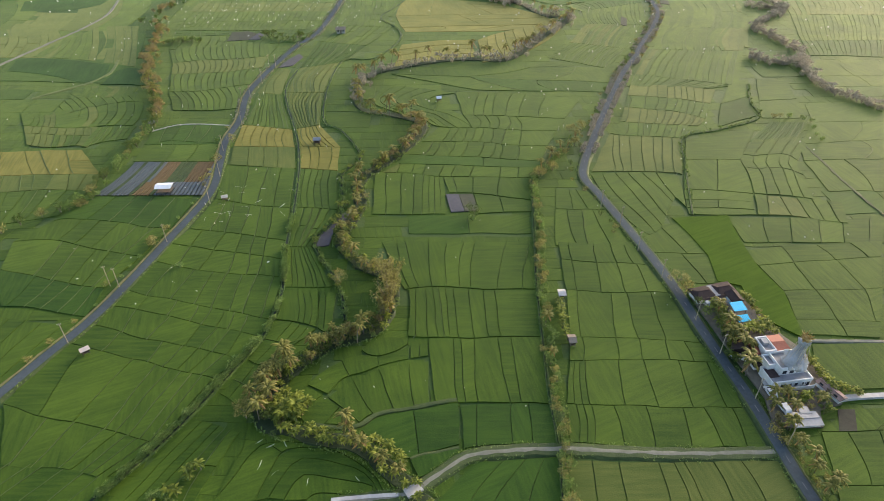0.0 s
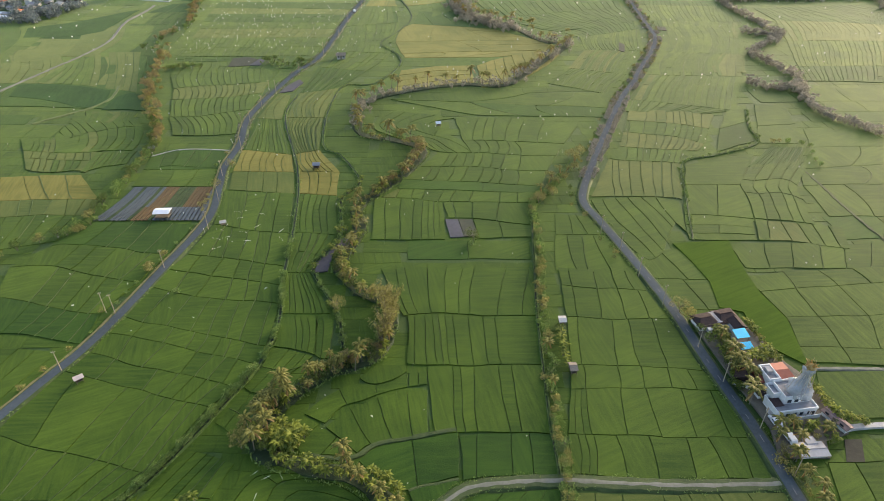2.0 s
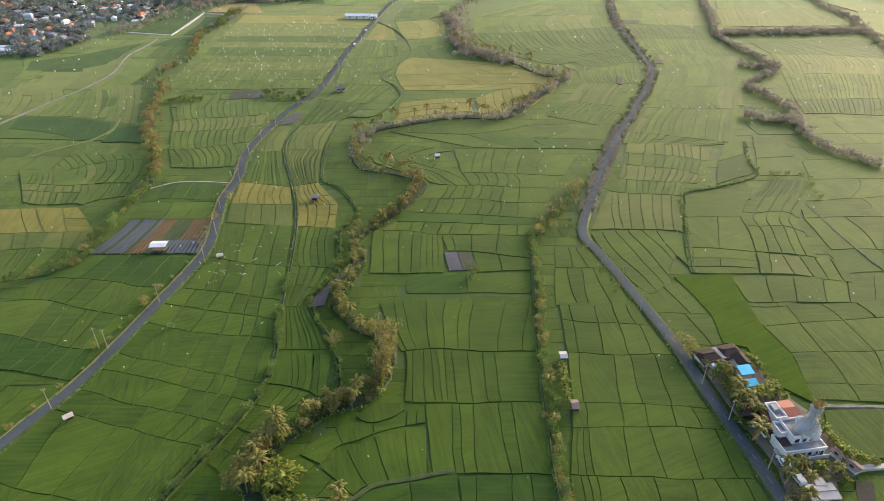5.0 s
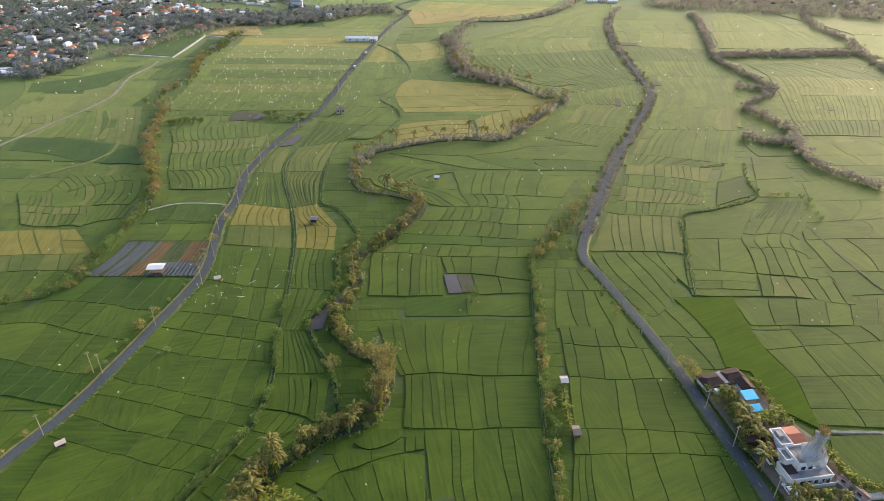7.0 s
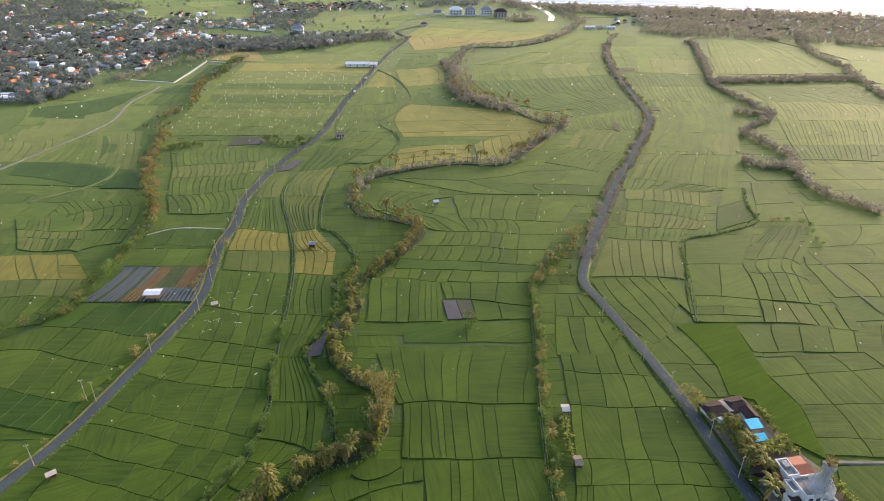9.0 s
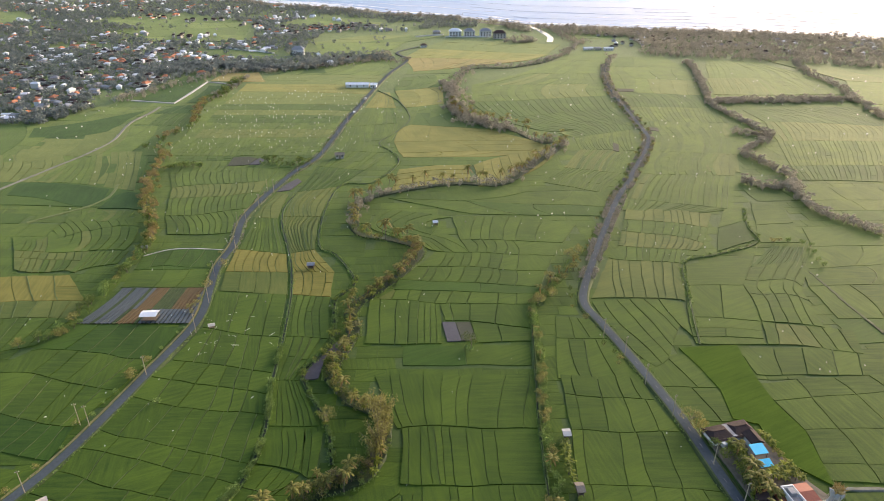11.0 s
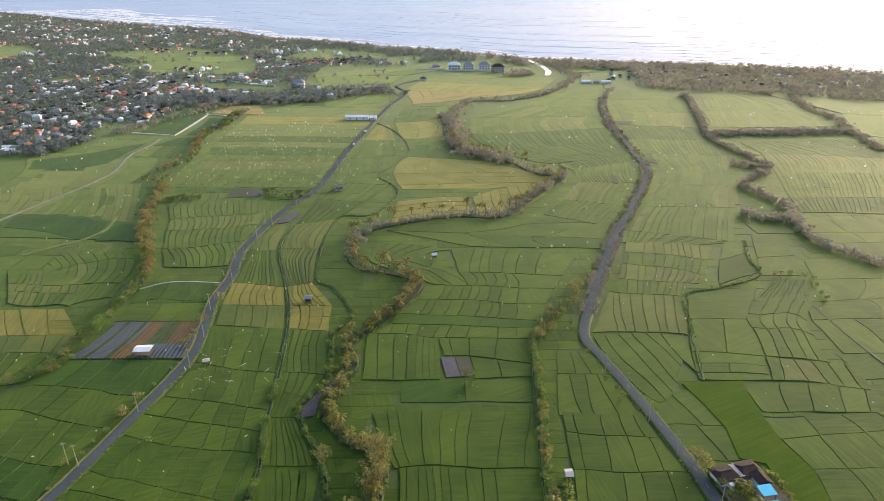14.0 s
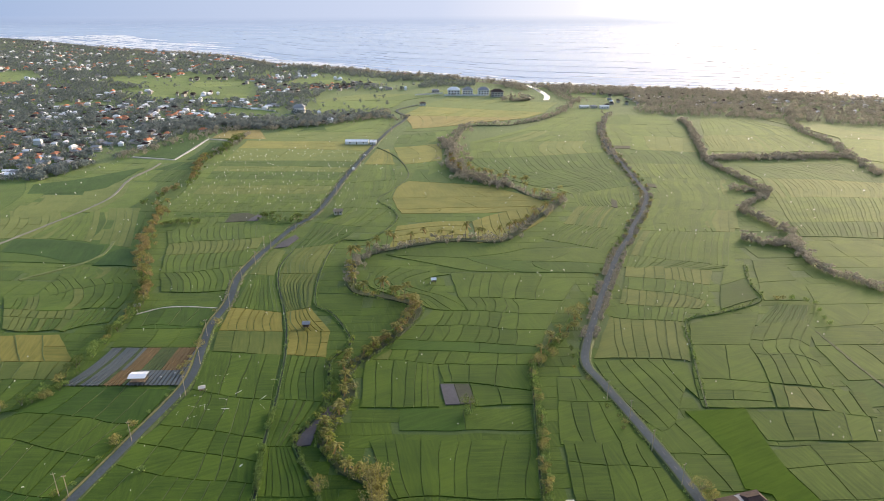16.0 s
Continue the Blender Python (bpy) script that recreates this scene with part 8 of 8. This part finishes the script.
# parked vehicles
def car(m, long=4.0, high=1.55, label="white parked van beside the road"):
    ob = thing("car", label, "car", m)
    bm = bmesh.new()
    prof = [(-long / 2, 0.35), (-long / 2, 0.85), (-long / 2 + 0.15, high * 0.92), (-long / 2 + 0.5, high), (long * 0.12, high), (long * 0.28, 0.98), (long / 2 - 0.1, 0.85), (long / 2, 0.6), (long / 2, 0.35)]
    rows = []
    for y, s in ((-0.82, 0.9), (-0.72, 1.0), (0.72, 1.0), (0.82, 0.9)):
        rows.append([bm.verts.new((x, y, 0.35 + (z - 0.35) * s)) for x, z in prof])
    for a, b in zip(rows, rows[1:]):
        for i in range(len(prof)):
            j = (i + 1) % len(prof)
            bm.faces.new((a[i], a[j], b[j], b[i]))
    bm.faces.new(rows[0][::-1])
    bm.faces.new(rows[-1])
    bmesh.ops.recalc_face_normals(bm, faces=bm.faces[:])
    part("body", bm, M["paint"], ob)
    part("windscreen", slab(long * 0.13, long * 0.24, -0.66, 0.66, 1.03, high * 0.97, 0.02), M["glass"], ob)
    for s in (-1, 1):
        part("side_window", slab(-long * 0.4, long * 0.1, s * 0.79 - 0.03, s * 0.79 + 0.03, 0.95, high * 0.88, 0.01), M["glass"], ob)
        for x in (-long * 0.31, long * 0.31):
            v, f = [], []
            tube([Vector((x, s * 0.82, 0.32)), Vector((x, s * 0.66, 0.32))], [0.32, 0.32], 12, v, f)
            f.append(tuple(range(12)))
            wheel = solid("wheel", v, f, M["rubber"], ob)
            v, f = [], []
            tube([Vector((x, s * 0.80, 0.32)), Vector((x, s * 0.835, 0.32))], [0.18, 0.17], 8, v, f)
            solid("rim", v, f, M["tin"], wheel)
        part("headlight", slab(long / 2 - 0.03, long / 2 + 0.03, s * 0.6 - 0.14, s * 0.6 + 0.14, 0.6, 0.76, 0.01), M["white_wall"], ob)
    return ob


van = car(pose(81.9, 107.2, 0.63, 0, 0, 98))
tagged(van, group="parked vehicles")
for x, y, a in ((83.1, 102.4, 100), (76.9, 141.5, 105), (-64.5, 500, 95), (-60.5, 545, 80), (-56.5, 592, 80)):
    tagged(copy_thing(van, pose(x, y, 0.74, 0, 0, a)), "white van on the village road" if x < 0 else "white parked van beside the road")

# huts in the fields
open_hut("field_hut", "field hut with white sheet roof on posts", pose(-103.6, 206.2, 0.5, 0, 0, 3), 5.2, 3.6, 2.4, "white_tin", 0.4)
open_hut("field_hut", "small hut with faded pinkish roof and walls", pose(-95.9, 122.2, 0.5, 0, 0, 40), 1.7, 1.1, 1.7, "pink_sheet", 0.25, "cream_wall")
open_hut("field_hut", "whitewashed field hut beside banana plants", pose(35.4, 144.6, 0.5, 0, 0, 2), 1.5, 2.2, 1.9, "concrete", 0.3, "white_wall")
open_hut("field_hut", "weathered thatched field hut beside the ditch", pose(35.2, 125.2, 0.5, 0, 0, 4), 1.4, 2.6, 1.9, "thatch", 0.5, "wood")
open_hut("field_hut", "weathered field hut with grey metal roof among yellow rice", pose(-52.6, 245, 0.5, 0, 0, 4), 2.4, 2.4, 2.0, "tin", 0.6, "wood")
open_hut("field_hut", "small white canopy in a terraced field", pose(-1.2, 288.5, 0.45, 0, 0, 10), 1.8, 1.8, 1.7, "white_tin", 0.7, "white_wall")
open_hut("field_hut", "little hut with tan sheet roof on a bund", pose(-79.5, 200, 0.5, 0, 0, 20), 1.6, 1.3, 1.5, "cream_wall", 0.3)
open_hut("field_hut", "grey thatched hut on the stream bank", pose(-128.5, 262, 0.5, 0, 0, 20), 2.3, 2.0, 1.9, "tin", 0.6, "wood")
house("roadside_house", "cream house with brown roof beside the road", "house", pose(-60.8, 391, 0.5, 0, 0, 10), 5.0, 3.6, 2.2, 1.0, "cream_wall", "thatch")
for x, y, w in ((-72.9, 596.5, 20.5), (-58, 594.5, 5.5)):
    house("long_barn", "long low barn with white sheet roof by the road", "barn", pose(x, y, 0.4, 0, 0, -1), w, 7.5, 2.6, 1.1, "white_wall", "white_tin", 0.4)

# bare plots and a vegetable garden
def bed(name, corners, material, label, z=0.62, kind="structure"):
    v = [(x, y, 0.1) for x, y in corners] + [(x + 0.0, y, z) for x, y in corners]
    n = len(corners)
    return tagged(solid(name, v, [tuple(range(n, 2 * n))] + [(i, (i + 1) % n, n + (i + 1) % n, n + i) for i in range(n)], M[material]), label, kind=kind)


bed("bare_plot", [(3.3, 191.3), (8.1, 191.7), (6.2, 203.45), (1.5, 203.5)], "dirt", "ploughed bare grey earth plot", 0.47)
bed("bare_plot", [(8.3, 191.7), (13.2, 192.2), (11.4, 203.4), (6.4, 203.45)], "stubble", "bare plot with olive-brown stubble", 0.46)
bed("young_rice_field", [(90.7, 136.1), (99.8, 126.9), (101.1, 136.5), (102.7, 146.5), (99.8, 158.8), (99.5, 172.5), (100.8, 188.5), (80.8, 186.9), (83.8, 175.9), (86, 164.8), (84.4, 151.9), (90.9, 149.7)], "rice_B", "one large bright green field of young rice", 0.5)
bed("bare_plot", [(93.7, 95.9), (98.0, 95.9), (100.7, 102.3), (96.6, 102.3)], "dark_soil", "dark wet earth plot beside the shed", 0.46)
bed("mud_flat", [(-41.6, 170.5), (-42.8, 175.8), (-39.1, 180.9), (-36.7, 188.0), (-36.6, 190.5), (-33.0, 191.2), (-31.7, 187.1), (-34.3, 182.5), (-36.9, 178.3), (-37.4, 171.4)], "mud", "dark purple-brown mud flat by the stream", 0.5)
for corners in ([(155, 572), (171, 572), (174, 582), (158, 584)], [(149.5, 449.5), (155, 447), (156, 456), (150.5, 458)], [(112, 404), (115, 401), (118.5, 416), (116, 421)]):
    bed("bare_plot", corners, "stubble", "bare plot with olive-brown stubble", 0.6)
bed("lay_by", [(-87, 333), (-80, 336), (-76.5, 349), (-79.5, 354), (-84, 345)], "dirt", "bare earth lay-by beside the road", 0.5)
rnd = random.Random(9)
for k in range(26):
    x = -127 + k * 1.5
    lean = 3.2 * (1 - k / 26)
    wob = [(x + lean * s + 1.6 * math.sin(s * 2.6) * (1 - k / 20) - 1.4 * (1 - s) * (1 - k / 26), 203.4 + 25.5 * s) for s in [i / 8 for i in range(9)]]
    upper = "mulch" if k < 10 or k > 23 else ("soil_red" if k < 14 or k > 18 else "bank")
    lower = "mulch" if k < 9 or k > 13 else ("soil_red" if k < 13 else "bank")
    if upper == "mulch" and k % 5 == 3:
        upper = lower = "bank"
    for crop, piece in ((lower, wob[:4]), (upper, wob[3:])):
        ob = sweep("vegetable_bed", np.array(piece), [(-0.62, 0.1), (-0.55, 0.6), (0.55, 0.6), (0.62, 0.1)], M[crop], rag=0.08, seed=k)
        tagged(ob, {"mulch": "raised bed under dark grey mulch film", "soil_red": "raised bed of orange-red crop", "bank": "raised bed of green vegetables"}[crop], "garden bed", "beds of the vegetable garden")

bed("bare_plot", [(-114, 378.5), (-107.5, 378.5), (-106.5, 388), (-110.5, 391)], "dirt", "wet bare grey plot beside a thicket", 0.5)
bed("bare_plot", [(-126, 376), (-114.3, 378), (-111.5, 390), (-118, 394), (-127, 392)], "stubble", "bare plot with olive-brown stubble", 0.49)
sweep("concrete_path", glide([(-127, 257), (-118, 263), (-108, 264), (-94, 262.5)], 2), [(-0.32, 0.1), (-0.26, 0.55), (0.26, 0.55), (0.32, 0.1)], M["concrete"], kind="structure", label="narrow pale concrete field path")
bridge = thing("bridge", "pale concrete bridge over the stream with low kerbs", "bridge", pose(-6.4, 80.6, 0.62, 0, 0, 32))
part("deck", slab(-1.9, 1.9, -1.2, 1.2, -0.3, 0.1), M["concrete"], bridge)
for s in (-1, 1):
    part("kerb", slab(-1.9, 1.9, s * 1.1 - 0.12, s * 1.1 + 0.12, 0.1, 0.45), M["concrete"], bridge)
sweep("concrete_path", glide([(-24, 78.4), (-16, 79.2), (-9.6, 79.6)], 2), [(-0.5, 0.1), (-0.45, 0.66), (0.45, 0.66), (0.5, 0.1)], M["concrete"], kind="structure", label="pale concrete path to the bridge")

# ---- poles ----
def pole(m, high=7.5):
    ob = thing("utility_pole", "pale concrete utility pole beside the road", "utility pole", m, "poles along the roads")
    v, f = [], []
    tube([Vector((0, 0, -0.3)), Vector((0, 0, high * 0.5)), Vector((0, 0, high))], [0.13, 0.11, 0.08], 8, v, f)
    solid("post", v, f, M["post"], ob)
    part("crossarm", slab(-0.55, 0.55, -0.05, 0.05, high - 0.6, high - 0.48, 0.01), M["post"], ob)
    for x in (-0.45, 0.0, 0.45):
        part("insulator", slab(x - 0.05, x + 0.05, -0.05, 0.05, high - 0.48, high - 0.26, 0.02), M["white_wall"], ob)
    return ob


proto = pole(pose(-98.2, 150.1, 0.5, 0, 0, 20))
for x, y in ((-101.4, 151), (-102.6, 126.1), (-91.6, 173.2), (-88.4, 261.2), (-90.4, 237.8), (-86.0, 216.9), (-84.4, 197.7), (-88, 332), (-91.4, 332), (-91.7, 290.8), (-94.9, 287.5), (-90.7, 311), (-81, 362), (-72.5, 398), (-68, 436), (-66, 472), (-61.5, 520), (-56, 575), (-45, 650), (67.6, 153.4), (72, 134.3), (74.2, 121), (77.6, 105.6), (79.9, 92.2), (61.5, 182.8), (64.0, 168), (57, 193.6), (69, 250), (98, 322), (117, 362)):
    copy_thing(proto, pose(x, y, 0.5, 0, 0, 20))

# ---- white flags that scare birds off the rice ----
def flag(seed, length, wide):
    rnd = random.Random(seed)
    ob = thing("bird_flag", "white plastic bird-scaring flag on a stick", "flag", group="flags over the rice")
    v, f = [], []
    tube([Vector((0, 0, -0.4)), Vector((0.04, 0, 1.5))], [0.025, 0.015], 4, v, f)
    solid("stick", v, f, M["wood"], ob)
    v, f = [], []
    for k in range(5):
        s = k / 4
        v += [(length * s, 0.15 * math.sin(s * 5 + seed), 1.45 - 0.3 * s * s), (length * s, 0.15 * math.sin(s * 5 + seed + 0.6) + wide * 0.4, 1.45 - wide - 0.3 * s * s)]
        if k:
            f.append((2 * k - 2, 2 * k, 2 * k + 1, 2 * k - 1))
    solid("cloth", v, f, M["cloth"], ob)
    return ob


FLAGS = [flag(1, 0.55, 0.45), flag(2, 0.7, 0.45), flag(3, 1.5, 0.35), flag(4, 3.2, 0.10)]
first.update({id(o): True for o in FLAGS})
rnd = random.Random(19)
spots = []
while len(spots) < 285:
    y = 80 + 560 * rnd.random() ** 0.8
    x = rnd.uniform(-0.7, 0.7) * (y + 30)
    far_field = -190 < x < -60 and 400 < y < 560
    if far_field and rnd.random() < 0.75:
        continue
    if not far_field and (noise.noise((x / 35, y / 35, 4)) < 0.05 or rnd.random() < 0.35):
        continue
    if clear_of_ways(x, y) and not (72 < x < 104 and 94 < y < 153) and not in_town(x, y):
        spots.append((x, y))
for x, y in [(-41.8, 93.6), (-38.7, 92.1), (-29.3, 92.3), (-40.6, 87.8), (-38.3, 83.5), (-29.5, 83.4), (-18.2, 82.2), (-35.8, 91.1)]:
    plant(FLAGS[3:], x, y, rnd, 0.4, (0.6, 0.8))
for k in range(22):
    plant(FLAGS[3:], rnd.uniform(-88, -56), rnd.uniform(183, 208), rnd, 0.4, (0.6, 1.0))
for x, y in spots:
    s = 0.5 + 0.65 * min(1, max(0, (y - 120) / 300))
    plant(FLAGS[:3] if rnd.random() < 0.3 and y < 200 else FLAGS[:2], x, y, rnd, 0.4, (s * 0.8, s * 1.2))

v, f = [], []
total = 0
while total < 380:
    y = 240 + 420 * rnd.random()
    x = rnd.uniform(-190, -60) if total < 230 else rnd.uniform(-0.55, 0.5) * y
    if total < 230:
        y = rnd.uniform(400, 570)
    if not clear_of_ways(x, y) or in_town(x, y):
        continue
    a, w, h = rnd.uniform(0, 6.28), rnd.uniform(0.25, 0.6), rnd.uniform(0.25, 0.45)
    d = Vector((math.cos(a), math.sin(a), 0)) * w
    p, n = Vector((x, y, 1.6)), len(v)
    v += [p, p + d * 0.5 + Vector((0, 0.1, -0.05)), p + d + Vector((0, 0, -0.15)), p + d + Vector((0, 0.12, -h)), p + d * 0.5 + Vector((0, 0.2, -h)), p + Vector((0, 0.1, -h))]
    f += [(n, n + 1, n + 4, n + 5), (n + 1, n + 2, n + 3, n + 4)]
    v += [p + Vector((-0.03, 0, 0)), p + Vector((0.03, 0, 0)), Vector((x + 0.03, y, 0.1)), Vector((x - 0.03, y, 0.1))]
    f.append((n + 6, n + 7, n + 8, n + 9))
    total += 1
tagged(solid("bird_flags", v, f, M["cloth"]), "many small white bird-scaring flags over far rice", "flag", kind="stuff")

# ---- the town ----
homes = [house("town_house", "small cream house with orange tiled roof among trees", "house", pose(-300, 700, 0), 9, 7, 3.2, 2.0, "cream_wall", "orange_tile", hip=3.2),
         house("town_house", "small white house with brown tiled roof among trees", "house", pose(-320, 720, 0), 8, 7, 3.2, 1.8, "white_wall", "brown_tile", hip=2.6),
         house("town_house", "white two-storey house with grey hipped roof", "house", pose(-160, 768, 0, 0, 0, 6), 13, 11, 7.0, 3.2, "white_wall", "tin", hip=4),
         house("town_house", "low house with pale metal roof", "house", pose(-360, 760, 0), 12, 6, 3.0, 1.0, "white_wall", "white_tin"),
         house("town_house", "cream house with grey metal roof", "house", pose(-380, 780, 0), 9, 7, 3.2, 1.3, "cream_wall", "tin", hip=2),
         house("town_house", "small white house with pale roof in a row", "house", pose(-400, 790, 0), 8, 7, 4.2, 1.2, "white_wall", "white_tin", hip=1.5)]
for o in homes:
    tagged(o, group="houses of the town")
rnd = random.Random(23)
styles = {"o": (0,), "b": (1,), "w": (3, 5), "g": (4,)}
laid = set()
for x, y, roof in HOMES:
    s = rnd.uniform(0.56, 0.82) * (1 + max(0, y - 900) / 2600)
    i = rnd.choice(styles[roof])
    m = Matrix.LocRotScale((x, y, 0.02), Euler((0, 0, rnd.choice((0, 0, 1.57)) + rnd.uniform(-0.25, 0.25))), (s, s, s * 0.9))
    if i in laid:
        copy_thing(homes[i], m @ Matrix.Diagonal((*[1 / q for q in homes[i].scale], 1)))
    else:
        homes[i].matrix_basis = m
        laid.add(i)
k = 0
while k < 34:
    x = rnd.uniform(250, 620)
    y = shore_y(x) - rnd.uniform(60, 190)
    if y < 740:
        continue
    o = rnd.choice((homes[1], homes[1], homes[4], homes[3]))
    copy_thing(o, Matrix.LocRotScale((x, y, 0.02), Euler((0, 0, rnd.uniform(-0.4, 0.4))), (0.6, 0.6, 0.5)) @ Matrix.Diagonal((*[1 / q for q in o.scale], 1)))
    k += 1

# roofs of the far town, past the nearest houses
rnd = random.Random(29)
for kind, roof in (("o", "orange_tile"), ("b", "brown_tile"), ("g", "grey_sheet"), ("w", "white_tin")):
    v, f = [], []
    wv, wf = [], []
    for x, y, own in FAR_HOMES:
        if own != kind:
            continue
        w, d, h = rnd.uniform(3.5, 7) * (1 + y / 6000) * (0.7 if x > 200 else 1), rnd.uniform(3.0, 5.2), rnd.choice((2.0, 2.2, 2.4, 4.0)) * (0.7 if x > 200 else 1)
        a, b = gable(w, d, h, 1.6, 0.5, hip=2.0)
        turn = pose(x, y, 0, 0, 0, rnd.uniform(-20, 20) + rnd.choice((0, 90)))
        n0 = len(v)
        v += [turn @ Vector(q) for q in a]
        f += [tuple(n0 + i for i in q) for q in b]
        n0 = len(wv)
        wv += [turn @ Vector((sx * w / 2, sy * d / 2, z)) for z in (0, h) for sx, sy in ((-1, -1), (1, -1), (1, 1), (-1, 1))]
        wf += [(n0 + i, n0 + (i + 1) % 4, n0 + 4 + (i + 1) % 4, n0 + 4 + i) for i in range(4)]
    tagged(solid("far_roofs", v, f, M[roof]), {"orange_tile": "orange tiled roofs of the far town", "brown_tile": "brown tiled roofs of the far town", "grey_sheet": "weathered grey roofs of the far town", "white_tin": "pale metal roofs of the far town"}[roof], "roofs", kind="stuff")
    tagged(solid("far_walls", wv, wf, M["cream_wall" if kind in "bg" else "white_wall"]), "pale walls of far town houses", "walls", kind="stuff")

# hotel by the coast and pale walls
for k, (x, y, w, roof) in enumerate(((23, 914, 16, "white_tin"), (42, 914, 14, "tin"), (64, 914, 15, "tin"), (81, 893, 16, "brown_tile"))):
    h = thing("hotel_block", "white three-storey hotel block with pitched roof", "hotel", pose(x, y, 0, 0, 0, 2), "blocks of the hotel")
    part("wall", slab(-w / 2, w / 2, -5, 5, -0.1, 7.0), M["white_wall" if k != 3 else "cream_wall"], h)
    v, f = gable(w, 10, 7.0, 3.6, 0.8, hip=5)
    solid("roof", v, f, M[roof], h)
    for s in range(2):
        for c in range(4):
            xx = -w / 2 + (c + 0.5) * w / 4
            win = part("window", slab(xx - 1.1, xx + 1.1, -5.08, -4.9, 1.0 + 3.0 * s, 3.0 + 3.0 * s, 0.02), M["white_wall"], h)
            part("pane", slab(xx - 0.95, xx + 0.95, -5.14, -4.95, 1.1 + 3.0 * s, 2.9 + 3.0 * s, 0), M["glass"], win)
for line, label in (([(-278.5, 827), (-229, 800), (-189, 775)], "long pale boundary wall beside a field"), ([(10, 905), (70, 903)], "white garden wall before the hotel"), ([(-30, 905), (8, 925)], "white garden wall before the hotel")):
    sweep("boundary_wall", glide(line, 6), [(-0.3, 0), (-0.3, 1.7), (0.3, 1.7), (0.3, 0)], M["white_wall"], kind="structure", label=label)
for x, y, s, o in ((-17.5, 820, 0.9, homes[1]), (178, 796, 0.9, homes[3]), (190, 797, 0.8, homes[4]), (202, 795, 0.9, homes[3]), (-2, 935, 1.1, homes[4])):
    copy_thing(o, Matrix.LocRotScale((x, y, 0.02), Euler((0, 0, 0.1)), (s, s, s)) @ Matrix.Diagonal((*[1 / q for q in o.scale], 1)))
